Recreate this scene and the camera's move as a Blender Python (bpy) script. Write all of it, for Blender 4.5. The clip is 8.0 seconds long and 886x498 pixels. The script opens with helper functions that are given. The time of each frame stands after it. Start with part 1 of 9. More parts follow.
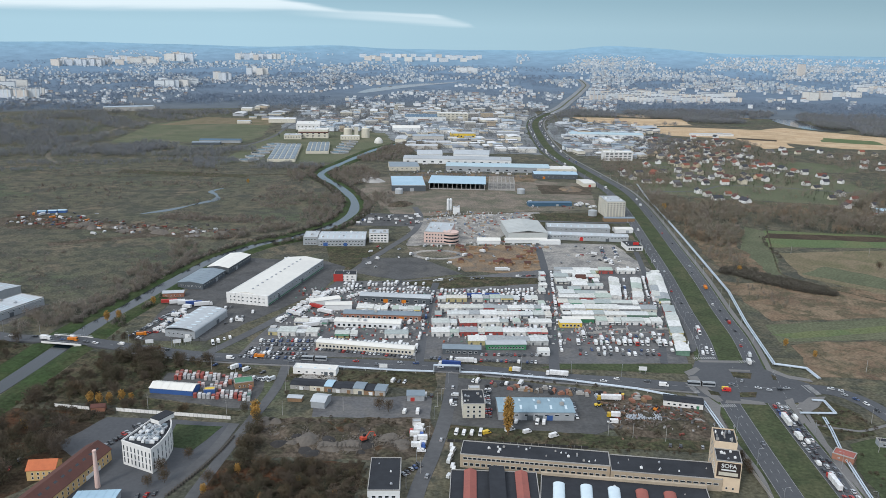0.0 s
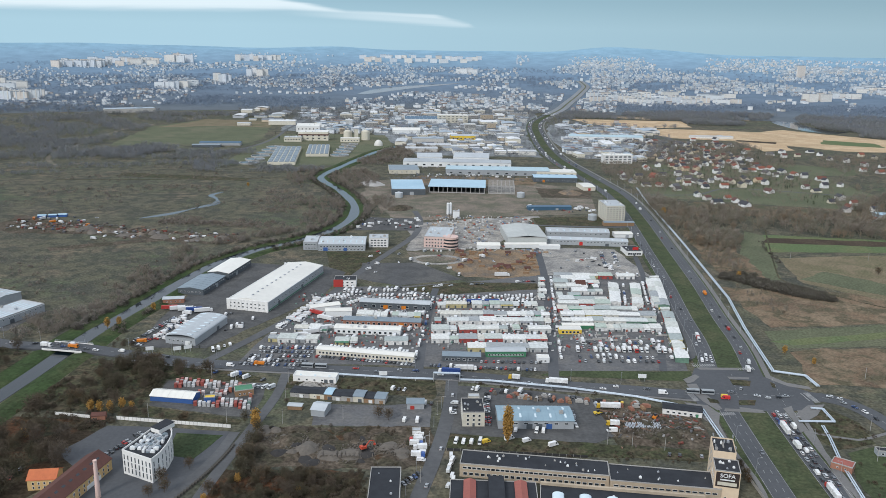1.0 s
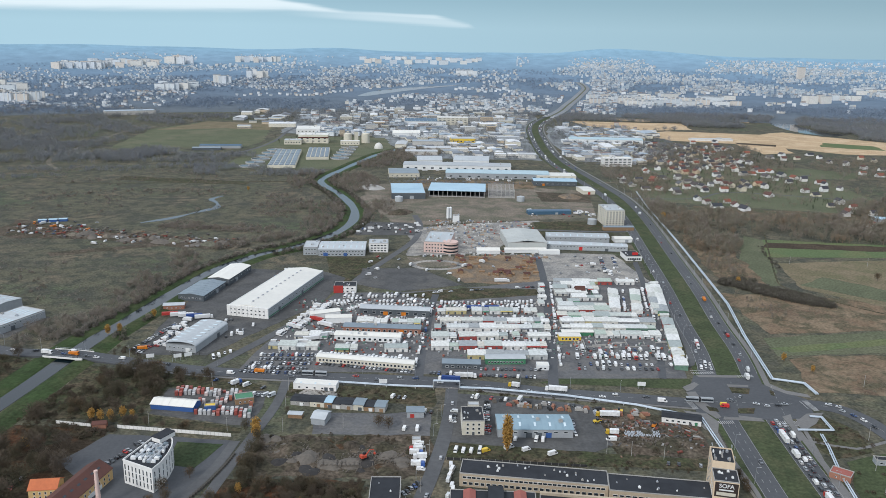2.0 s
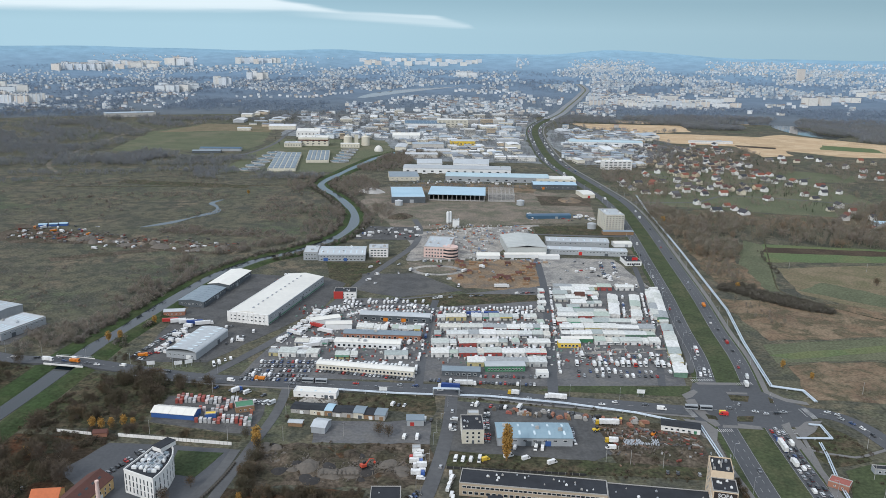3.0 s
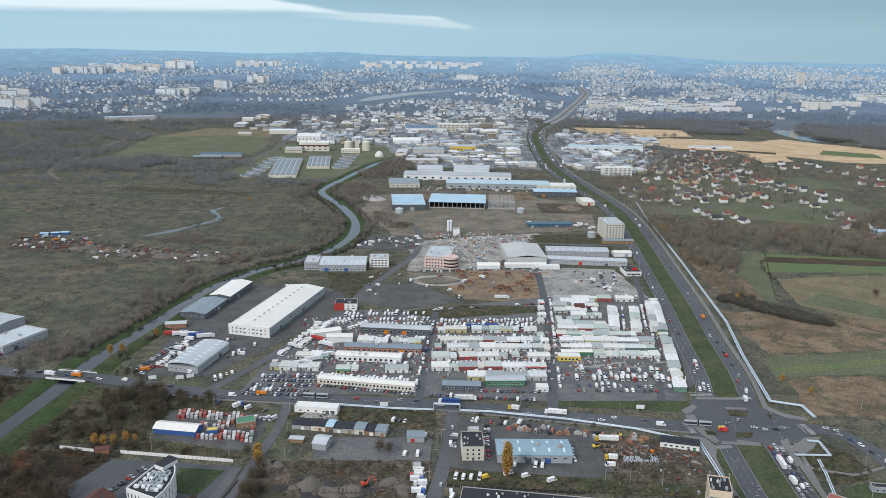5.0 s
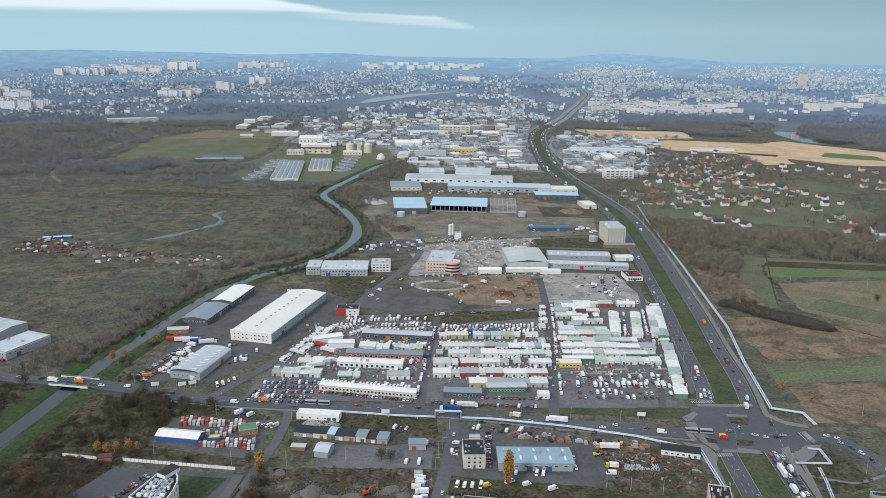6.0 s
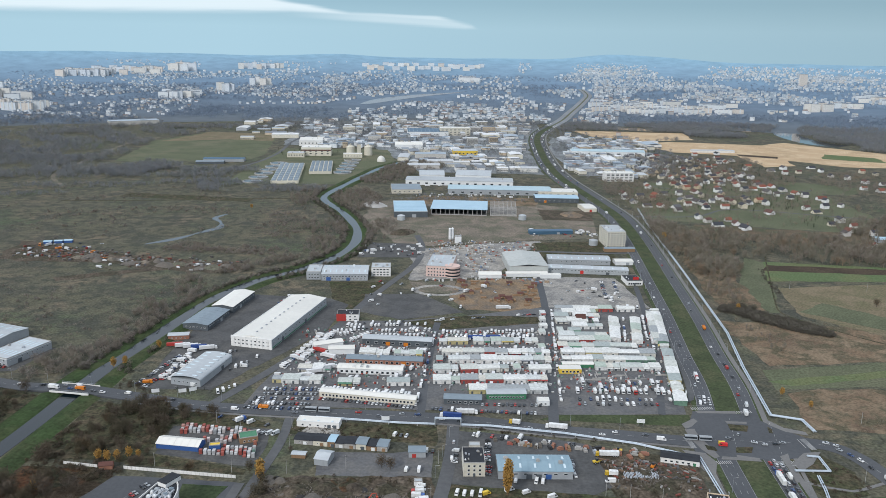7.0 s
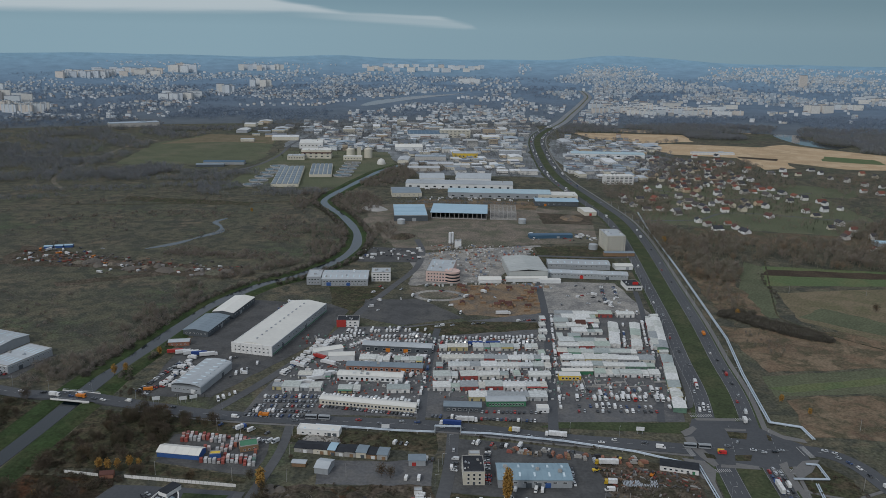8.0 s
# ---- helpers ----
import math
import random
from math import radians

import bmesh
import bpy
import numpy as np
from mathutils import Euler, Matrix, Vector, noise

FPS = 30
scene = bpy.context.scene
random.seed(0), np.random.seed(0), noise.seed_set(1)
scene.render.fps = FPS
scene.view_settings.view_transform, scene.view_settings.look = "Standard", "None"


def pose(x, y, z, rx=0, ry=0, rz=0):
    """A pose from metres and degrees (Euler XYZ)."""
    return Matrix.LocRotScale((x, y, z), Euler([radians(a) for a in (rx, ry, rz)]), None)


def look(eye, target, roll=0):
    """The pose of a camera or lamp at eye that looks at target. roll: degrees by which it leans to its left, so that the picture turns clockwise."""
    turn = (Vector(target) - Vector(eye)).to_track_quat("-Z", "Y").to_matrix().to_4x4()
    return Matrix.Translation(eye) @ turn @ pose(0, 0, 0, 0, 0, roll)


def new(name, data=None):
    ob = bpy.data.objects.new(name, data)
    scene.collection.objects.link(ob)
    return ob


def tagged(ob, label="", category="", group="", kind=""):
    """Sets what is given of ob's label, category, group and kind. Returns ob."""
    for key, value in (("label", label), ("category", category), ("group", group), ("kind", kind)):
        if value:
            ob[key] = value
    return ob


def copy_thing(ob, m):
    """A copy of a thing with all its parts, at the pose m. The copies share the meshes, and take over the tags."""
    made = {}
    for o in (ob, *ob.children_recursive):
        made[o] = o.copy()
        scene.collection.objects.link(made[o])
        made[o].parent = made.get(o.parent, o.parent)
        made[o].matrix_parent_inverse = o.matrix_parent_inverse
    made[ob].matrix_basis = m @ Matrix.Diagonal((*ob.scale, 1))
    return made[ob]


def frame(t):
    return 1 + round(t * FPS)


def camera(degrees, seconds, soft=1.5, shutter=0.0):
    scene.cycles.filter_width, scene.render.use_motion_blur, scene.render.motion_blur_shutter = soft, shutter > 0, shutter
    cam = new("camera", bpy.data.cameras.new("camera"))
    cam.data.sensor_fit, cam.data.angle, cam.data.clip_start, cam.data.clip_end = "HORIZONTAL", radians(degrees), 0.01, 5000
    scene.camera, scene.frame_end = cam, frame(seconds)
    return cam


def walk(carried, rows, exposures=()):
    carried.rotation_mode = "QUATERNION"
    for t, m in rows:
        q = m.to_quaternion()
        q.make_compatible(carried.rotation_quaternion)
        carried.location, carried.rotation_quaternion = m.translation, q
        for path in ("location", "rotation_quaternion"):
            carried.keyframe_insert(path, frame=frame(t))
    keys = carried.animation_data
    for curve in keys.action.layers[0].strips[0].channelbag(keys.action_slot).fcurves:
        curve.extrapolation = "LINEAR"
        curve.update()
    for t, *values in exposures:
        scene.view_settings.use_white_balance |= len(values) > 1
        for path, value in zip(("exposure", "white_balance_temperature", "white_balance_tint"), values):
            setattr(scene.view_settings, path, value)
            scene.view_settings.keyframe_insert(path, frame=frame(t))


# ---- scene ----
# camera: a drone that climbs straight up over the district
cam = camera(58.5, 8.0, soft=0.6)
PATH = [  # seconds, x, y, z, yaw, pitch, roll
    (0.0, 0.0, 0.0, 220.0, 0.0, -14.53, 0.878),
    (0.5, 0.05, 0.1, 222.68, -0.003, -14.525, 0.885),
    (1.0, 0.06, 0.2, 225.42, -0.004, -14.52, 0.89),
    (1.5, 0.05, 0.2, 228.2, -0.005, -14.506, 0.895),
    (3.0, 0.05, 0.15, 236.42, -0.007, -14.462, 0.905),
    (3.5, 0.0, 0.1, 239.18, -0.007, -14.451, 0.908),
    (4.0, -0.05, 0.1, 241.97, -0.007, -14.441, 0.908),
    (4.5, -0.05, 0.15, 244.74, -0.005, -14.422, 0.908),
    (6.0, 0.0, 0.1, 252.9, 0.157, -14.412, 0.895),
    (6.5, 0.2, 0.2, 255.63, 0.178, -14.414, 0.885),
    (7.0, 0.4, 0.25, 258.39, 0.196, -14.42, 0.862),
    (7.5, 0.55, 0.3, 261.31, 0.2, -14.424, 0.836),
    (8.0, 0.68, 0.4, 264.26, 0.213, -14.414, 0.815),
]
EXPOSURES = [(t, 0.29 - drop, 6200, 10) for t, drop in ((0.0, 0.0), (7.2, 0.0), (7.3, 0.06), (7.5, 0.42), (7.75, 0.65), (8.0, 0.88))]
walk(cam, [(t, pose(x, y, z, 90 + pitch, 0, yaw) @ pose(0, 0, 0, 0, 0, roll)) for t, x, y, z, yaw, pitch, roll in PATH], EXPOSURES)

# world: thin high overcast over a hazy blue sky
SUN_EL, SUN_AZ = 34.0, 215.0   # degrees; azimuth clockwise from +y
world = bpy.data.worlds.new("world")
scene.world = world
world.use_nodes = True
wn, wl = world.node_tree.nodes, world.node_tree.links
wn.clear()


def wnode(kind, **values):
    node = wn.new(kind)
    for key, value in values.items():
        node.inputs[key].default_value = value
    return node


w_out = wnode("ShaderNodeOutputWorld")
w_bg = wnode("ShaderNodeBackground", Strength=1.0)
sky = wn.new("ShaderNodeTexSky")
sky.sky_type, sky.sun_disc = "NISHITA", False
sky.sun_elevation, sky.sun_rotation = radians(SUN_EL), radians(SUN_AZ)
sky.air_density, sky.dust_density, sky.ozone_density = 1.0, 2.0, 1.5
sky_gain = wnode("ShaderNodeVectorMath")
sky_gain.operation = "SCALE"
sky_gain.inputs["Scale"].default_value = 0.09
wl.new(sky.outputs["Color"], sky_gain.inputs[0])
w_tc = wn.new("ShaderNodeTexCoord")
w_sep = wn.new("ShaderNodeSeparateXYZ")
wl.new(w_tc.outputs["Generated"], w_sep.inputs[0])
# grey-blue veil of cloud, brighter overhead
veil = wn.new("ShaderNodeValToRGB")
veil.color_ramp.elements[0].position, veil.color_ramp.elements[0].color = 0.0, (0.41, 0.60, 0.69, 1)
veil.color_ramp.elements[1].position, veil.color_ramp.elements[1].color = 0.9, (0.92, 0.98, 1.05, 1)
for at, colour in ((0.02, (0.395, 0.585, 0.675, 1)), (0.05, (0.29, 0.46, 0.55, 1)), (0.12, (0.34, 0.49, 0.58, 1)), (0.3, (0.85, 0.92, 1.0, 1))):
    e = veil.color_ramp.elements.new(at)
    e.color = colour
wl.new(w_sep.outputs["Z"], veil.inputs["Fac"])
mix_veil = wnode("ShaderNodeMix")
mix_veil.data_type = "RGBA"
mix_veil.inputs["Factor"].default_value = 0.85
wl.new(sky_gain.outputs[0], mix_veil.inputs["A"])
east = wn.new("ShaderNodeMapRange")
east.inputs["From Min"].default_value, east.inputs["From Max"].default_value = -0.25, 0.55
east.inputs["To Min"].default_value, east.inputs["To Max"].default_value = 1.0, 0.76
wl.new(w_sep.outputs["X"], east.inputs["Value"])
veil_gain = wn.new("ShaderNodeVectorMath")
veil_gain.operation = "SCALE"
wl.new(veil.outputs["Color"], veil_gain.inputs[0])
wl.new(east.outputs["Result"], veil_gain.inputs["Scale"])
wl.new(veil_gain.outputs[0], mix_veil.inputs["B"])
# long streak of brighter stratus low over the far left
streak_map = wnode("ShaderNodeMapping", Location=(0.0, 0.0, 0.0), Scale=(2.2, 2.2, 42.0))
wl.new(w_tc.outputs["Generated"], streak_map.inputs["Vector"])
streak_noise = wnode("ShaderNodeTexNoise", Scale=1.6, Detail=7.0, Roughness=0.62, Distortion=0.6)
wl.new(streak_map.outputs[0], streak_noise.inputs["Vector"])


def wmath(op, a, b):
    node = wn.new("ShaderNodeMath")
    node.operation = op
    for i, value in enumerate((a, b)):
        if isinstance(value, (int, float)):
            node.inputs[i].default_value = value
        else:
            wl.new(value, node.inputs[i])
    return node.outputs[0]


def wrange(value, lo, hi):
    node = wn.new("ShaderNodeMapRange")
    node.interpolation_type = "SMOOTHSTEP"
    node.inputs["From Min"].default_value, node.inputs["From Max"].default_value = lo, hi
    wl.new(value, node.inputs["Value"])
    return node.outputs["Result"]


def wcurve(points):
    """A height over the horizon that changes along the sky, from a few turning points (x of the direction, height)."""
    ramp = wn.new("ShaderNodeValToRGB")
    el_ = ramp.color_ramp.elements
    while len(el_) < len(points):
        el_.new(0.5)
    for i, (at, height) in enumerate(points):
        el_[i].position, el_[i].color = at + 0.5, (height * 10, height * 10, height * 10, 1)
    wl.new(wmath("ADD", w_sep.outputs["X"], 0.5), ramp.inputs["Fac"])
    return wmath("MULTIPLY", ramp.outputs["Color"], 0.1)


ragged = wmath("MULTIPLY", wmath("SUBTRACT", streak_noise.outputs["Fac"], 0.5), 0.009)
edge = wmath("ADD", w_sep.outputs["Z"], ragged)
# a long flat sheet of cloud that thins to a tip just right of the middle, with a fainter veil below its end
under = wcurve([(-0.5, 0.0305), (-0.3, 0.034), (-0.19, 0.0368), (-0.13, 0.0335), (0.02, 0.0262), (0.035, 0.0272)])
over = wcurve([(-0.5, 0.095), (-0.3, 0.068), (-0.2, 0.0505), (-0.12, 0.0382), (-0.014, 0.0348), (0.028, 0.0262), (0.04, 0.02)])
body = wmath("MULTIPLY", wrange(wmath("SUBTRACT", edge, under), -0.003, 0.007), wrange(wmath("SUBTRACT", over, edge), -0.0014, 0.004))
veil_low = wmath("MULTIPLY", wrange(wmath("SUBTRACT", edge, wmath("SUBTRACT", under, 0.0075)), 0.0, 0.006), wrange(wmath("SUBTRACT", over, edge), -0.001, 0.004))
veil_low = wmath("MULTIPLY", wmath("MULTIPLY", veil_low, wrange(w_sep.outputs["X"], -0.22, -0.08)), 0.45)
body = wmath("MAXIMUM", wmath("MULTIPLY", body, 0.92), veil_low)
body = wmath("MULTIPLY", body, wrange(w_sep.outputs["Y"], 0.1, 0.4))
mix_streak = wnode("ShaderNodeMix")
mix_streak.data_type = "RGBA"
mix_streak.inputs["B"].default_value = (0.68, 0.76, 0.78, 1)
wl.new(body, mix_streak.inputs["Factor"])
wl.new(mix_veil.outputs["Result"], mix_streak.inputs["A"])
wl.new(mix_streak.outputs["Result"], w_bg.inputs["Color"])
wl.new(w_bg.outputs[0], w_out.inputs["Surface"])

sun = new("sun", bpy.data.lights.new("sun", "SUN"))
sun.data.energy, sun.data.angle, sun.data.color = 1.5, radians(12), (1.0, 0.94, 0.85)
az, el = radians(SUN_AZ), radians(SUN_EL)
sun.matrix_world = look((math.sin(az) * math.cos(el) * 900, math.cos(az) * math.cos(el) * 900, math.sin(el) * 900), (0, 0, 0))

# ---- materials ----
def tree_of(m):
    m.use_nodes = True
    n, l = m.node_tree.nodes, m.node_tree.links
    return n, l, n["Principled BSDF"]


def material(name, colour, second=None, rough=0.8, metal=0.0, grain=0.6, stain=0.03, amount=0.35, bump=0.0, vary=0.0, spec=0.3):
    """Two scales of noise (grain and stain, per metre) between two colours; vary: how far single objects differ in tone."""
    m = bpy.data.materials.new(name)
    n, l, p = tree_of(m)
    second = second or tuple(c * 0.7 for c in colour)
    geo = n.new("ShaderNodeNewGeometry")
    fine = n.new("ShaderNodeTexNoise")
    fine.inputs["Scale"].default_value, fine.inputs["Detail"].default_value, fine.inputs["Roughness"].default_value = grain, 5, 0.65
    broad = n.new("ShaderNodeTexNoise")
    broad.inputs["Scale"].default_value, broad.inputs["Detail"].default_value = stain, 4
    l.new(geo.outputs["Position"], fine.inputs["Vector"])
    l.new(geo.outputs["Position"], broad.inputs["Vector"])
    add = n.new("ShaderNodeMath")
    add.operation = "ADD"
    l.new(fine.outputs["Fac"], add.inputs[0])
    l.new(broad.outputs["Fac"], add.inputs[1])
    rng = n.new("ShaderNodeMapRange")
    rng.inputs["From Min"].default_value, rng.inputs["From Max"].default_value = 1.0 - amount, 1.0 + amount
    l.new(add.outputs[0], rng.inputs["Value"])
    mix = n.new("ShaderNodeMix")
    mix.data_type = "RGBA"
    mix.inputs["A"].default_value, mix.inputs["B"].default_value = (*colour, 1), (*second, 1)
    l.new(rng.outputs["Result"], mix.inputs["Factor"])
    colour_out = mix.outputs["Result"]
    if vary:
        info = n.new("ShaderNodeObjectInfo")
        shade = n.new("ShaderNodeMapRange")
        shade.inputs["To Min"].default_value, shade.inputs["To Max"].default_value = 1 - vary, 1 + vary * 0.6
        l.new(info.outputs["Random"], shade.inputs["Value"])
        mul = n.new("ShaderNodeVectorMath")
        mul.operation = "SCALE"
        l.new(colour_out, mul.inputs[0])
        l.new(shade.outputs["Result"], mul.inputs["Scale"])
        colour_out = mul.outputs[0]
    l.new(colour_out, p.inputs["Base Color"])
    p.inputs["Roughness"].default_value, p.inputs["Metallic"].default_value = rough, metal
    p.inputs["Specular IOR Level"].default_value = spec
    if bump:
        b = n.new("ShaderNodeBump")
        b.inputs["Strength"].default_value, b.inputs["Distance"].default_value = bump, 0.3
        l.new(fine.outputs["Fac"], b.inputs["Height"])
        l.new(b.outputs[0], p.inputs["Normal"])
    return m


def palette(name, colours, rough=0.5, metal=0.0, island=False, spec=0.4, dirt=0.25):
    """One of several colours for each object (or each loose piece), with a little dirt."""
    m = bpy.data.materials.new(name)
    n, l, p = tree_of(m)
    if island:
        rnd = n.new("ShaderNodeNewGeometry").outputs["Random Per Island"]
    else:
        rnd = n.new("ShaderNodeObjectInfo").outputs["Random"]
    ramp = n.new("ShaderNodeValToRGB")
    ramp.color_ramp.interpolation = "CONSTANT"
    el = ramp.color_ramp.elements
    while len(el) < len(colours):
        el.new(0.5)
    for i, c in enumerate(colours):
        el[i].position, el[i].color = i / len(colours), (*c, 1)
    l.new(rnd, ramp.inputs["Fac"])
    geo = n.new("ShaderNodeNewGeometry")
    noise_tex = n.new("ShaderNodeTexNoise")
    noise_tex.inputs["Scale"].default_value, noise_tex.inputs["Detail"].default_value = 0.5, 5
    l.new(geo.outputs["Position"], noise_tex.inputs["Vector"])
    rng = n.new("ShaderNodeMapRange")
    rng.inputs["From Min"].default_value, rng.inputs["From Max"].default_value = 0.35, 0.7
    rng.inputs["To Min"].default_value, rng.inputs["To Max"].default_value = 1.0, 1.0 - dirt
    l.new(noise_tex.outputs["Fac"], rng.inputs["Value"])
    mul = n.new("ShaderNodeVectorMath")
    mul.operation = "SCALE"
    l.new(ramp.outputs["Color"], mul.inputs[0])
    l.new(rng.outputs["Result"], mul.inputs["Scale"])
    l.new(mul.outputs[0], p.inputs["Base Color"])
    p.inputs["Roughness"].default_value, p.inputs["Metallic"].default_value = rough, metal
    p.inputs["Specular IOR Level"].default_value = spec
    return m


def land(name, colours, scales, rough=0.95, bump=0.4, speckle=0.3):
    """Open ground: patches of several covers blended by noises of different reach."""
    m = bpy.data.materials.new(name)
    n, l, p = tree_of(m)
    geo = n.new("ShaderNodeNewGeometry")
    out = None
    for i, c in enumerate(colours):
        if out is None:
            rgb = n.new("ShaderNodeRGB")
            rgb.outputs[0].default_value = (*c, 1)
            out = rgb.outputs[0]
            continue
        tex = n.new("ShaderNodeTexNoise")
        tex.inputs["Scale"].default_value, tex.inputs["Detail"].default_value = scales[i - 1], 8
        tex.inputs["Roughness"].default_value, tex.inputs["Distortion"].default_value = 0.62, 0.4
        shift = n.new("ShaderNodeVectorMath")
        shift.inputs[1].default_value = (i * 731.0, i * 217.0, 0)
        l.new(geo.outputs["Position"], shift.inputs[0])
        l.new(shift.outputs[0], tex.inputs["Vector"])
        rng = n.new("ShaderNodeMapRange")
        rng.inputs["From Min"].default_value, rng.inputs["From Max"].default_value = 0.46, 0.6
        l.new(tex.outputs["Fac"], rng.inputs["Value"])
        mix = n.new("ShaderNodeMix")
        mix.data_type = "RGBA"
        mix.inputs["B"].default_value = (*c, 1)
        l.new(rng.outputs["Result"], mix.inputs["Factor"])
        l.new(out, mix.inputs["A"])
        out = mix.outputs["Result"]
    fine = n.new("ShaderNodeTexNoise")
    fine.inputs["Scale"].default_value, fine.inputs["Detail"].default_value = 0.45, 6
    l.new(geo.outputs["Position"], fine.inputs["Vector"])
    rng = n.new("ShaderNodeMapRange")
    rng.inputs["From Min"].default_value, rng.inputs["From Max"].default_value = 0.3, 0.7
    rng.inputs["To Min"].default_value, rng.inputs["To Max"].default_value = 1 - speckle, 1 + speckle
    l.new(fine.outputs["Fac"], rng.inputs["Value"])
    mul = n.new("ShaderNodeVectorMath")
    mul.operation = "SCALE"
    l.new(out, mul.inputs[0])
    l.new(rng.outputs["Result"], mul.inputs["Scale"])
    l.new(mul.outputs[0], p.inputs["Base Color"])
    b = n.new("ShaderNodeBump")
    b.inputs["Strength"].default_value, b.inputs["Distance"].default_value = bump, 1.0
    l.new(fine.outputs["Fac"], b.inputs["Height"])
    l.new(b.outputs[0], p.inputs["Normal"])
    p.inputs["Roughness"].default_value, p.inputs["Specular IOR Level"].default_value = rough, 0.1
    return m


def foliage(name, colours, rough=0.9):
    """Colour by the float attribute "tint" that each tree carries."""
    m = bpy.data.materials.new(name)
    n, l, p = tree_of(m)
    at = n.new("ShaderNodeAttribute")
    at.attribute_name = "tint"
    ramp = n.new("ShaderNodeValToRGB")
    el = ramp.color_ramp.elements
    while len(el) < len(colours):
        el.new(0.5)
    for i, c in enumerate(colours):
        el[i].position, el[i].color = i / (len(colours) - 1), (*c, 1)
    l.new(at.outputs["Fac"], ramp.inputs["Fac"])
    l.new(ramp.outputs["Color"], p.inputs["Base Color"])
    p.inputs["Roughness"].default_value, p.inputs["Specular IOR Level"].default_value = rough, 0.1
    return m


M = {}
M["heath"] = land("heath", [(0.112, 0.106, 0.077), (0.082, 0.1, 0.06), (0.15, 0.125, 0.09), (0.066, 0.067, 0.056), (0.105, 0.1, 0.07), (0.062, 0.064, 0.05)], [0.006, 0.012, 0.03, 0.018, 0.07], speckle=0.4)
M["bank"] = land("bank", [(0.043, 0.067, 0.027), (0.06, 0.07, 0.034), (0.034, 0.05, 0.022)], [0.02, 0.05])
# built-up greys lifted and blued in the colour to suggest haze
M["town_ground"] = land("town_ground", [(0.21, 0.225, 0.24), (0.17, 0.18, 0.19), (0.26, 0.27, 0.28), (0.15, 0.165, 0.165)], [0.008, 0.015, 0.03])
# brown twigs turned pale blue: distance haze put into the foliage colour
M["hazy_far_tree"] = foliage("hazy_far_tree", [(0.16, 0.21, 0.28), (0.18, 0.225, 0.29), (0.205, 0.24, 0.285)])
M["weeds"] = land("weeds", [(0.068, 0.066, 0.04), (0.054, 0.062, 0.032), (0.092, 0.074, 0.05), (0.042, 0.042, 0.027)], [0.03, 0.07, 0.12], speckle=0.45)
M["scrub_floor"] = land("scrub_floor", [(0.10, 0.085, 0.06), (0.075, 0.08, 0.05), (0.13, 0.095, 0.065)], [0.02, 0.05])
M["leaf_litter"] = land("leaf_litter", [(0.05, 0.038, 0.026), (0.1, 0.048, 0.026), (0.042, 0.042, 0.027)], [0.03, 0.05], speckle=0.45)
M["grass"] = land("grass", [(0.062, 0.078, 0.04), (0.078, 0.084, 0.047), (0.05, 0.062, 0.034)], [0.02, 0.06])
M["lawn"] = land("lawn", [(0.042, 0.06, 0.03), (0.055, 0.07, 0.036)], [0.03])
M["pasture"] = land("pasture", [(0.112, 0.122, 0.076), (0.135, 0.132, 0.088), (0.095, 0.105, 0.066)], [0.006, 0.02])
M["stubble"] = land("stubble", [(0.44, 0.32, 0.2), (0.38, 0.28, 0.175), (0.5, 0.38, 0.25)], [0.006, 0.02])
M["dry_field"] = land("dry_field", [(0.155, 0.13, 0.085), (0.13, 0.122, 0.072), (0.185, 0.152, 0.102)], [0.012, 0.03])
M["green_field"] = land("green_field", [(0.10, 0.135, 0.065), (0.125, 0.14, 0.07)], [0.02])
M["reeds"] = land("reeds", [(0.18, 0.13, 0.088), (0.115, 0.083, 0.06), (0.21, 0.16, 0.11), (0.095, 0.085, 0.056)], [0.015, 0.03, 0.06])
M["ploughed"] = land("ploughed", [(0.055, 0.042, 0.032), (0.075, 0.058, 0.042)], [0.03])
M["earth"] = land("earth", [(0.088, 0.07, 0.053), (0.06, 0.05, 0.04), (0.12, 0.098, 0.076), (0.058, 0.053, 0.037)], [0.03, 0.07, 0.05], speckle=0.5)
M["cleared"] = land("cleared", [(0.168, 0.145, 0.12), (0.136, 0.124, 0.1), (0.21, 0.176, 0.142), (0.118, 0.115, 0.086)], [0.02, 0.05, 0.03], speckle=0.4)
M["sand"] = land("sand", [(0.235, 0.17, 0.112), (0.175, 0.132, 0.094), (0.14, 0.12, 0.1)], [0.03, 0.06])
M["gravel"] = land("gravel", [(0.27, 0.26, 0.245), (0.33, 0.31, 0.28), (0.19, 0.185, 0.18)], [0.02, 0.06])
M["yard"] = land("yard", [(0.094, 0.095, 0.097), (0.11, 0.108, 0.105), (0.076, 0.077, 0.078)], [0.02, 0.06], speckle=0.15)
M["market_floor"] = land("market_floor", [(0.125, 0.126, 0.13), (0.105, 0.105, 0.11), (0.145, 0.142, 0.14)], [0.03, 0.08], speckle=0.16)
M["asphalt"] = material("asphalt", (0.092, 0.096, 0.104), (0.062, 0.066, 0.073), 0.85, grain=0.4, stain=0.015, amount=0.3)
M["old_asphalt"] = material("old_asphalt", (0.112, 0.114, 0.118), (0.072, 0.074, 0.079), 0.9, grain=0.25, stain=0.02, amount=0.3)
# road grey lifted by painted haze, for the far stretch only
M["hazed_road"] = material("hazed_road", (0.22, 0.235, 0.25), (0.17, 0.18, 0.195), 0.9, grain=0.3, stain=0.01, amount=0.3)
M["pavement"] = material("pavement", (0.19, 0.185, 0.18), (0.135, 0.132, 0.13), 0.9, grain=0.5, stain=0.03, amount=0.3)
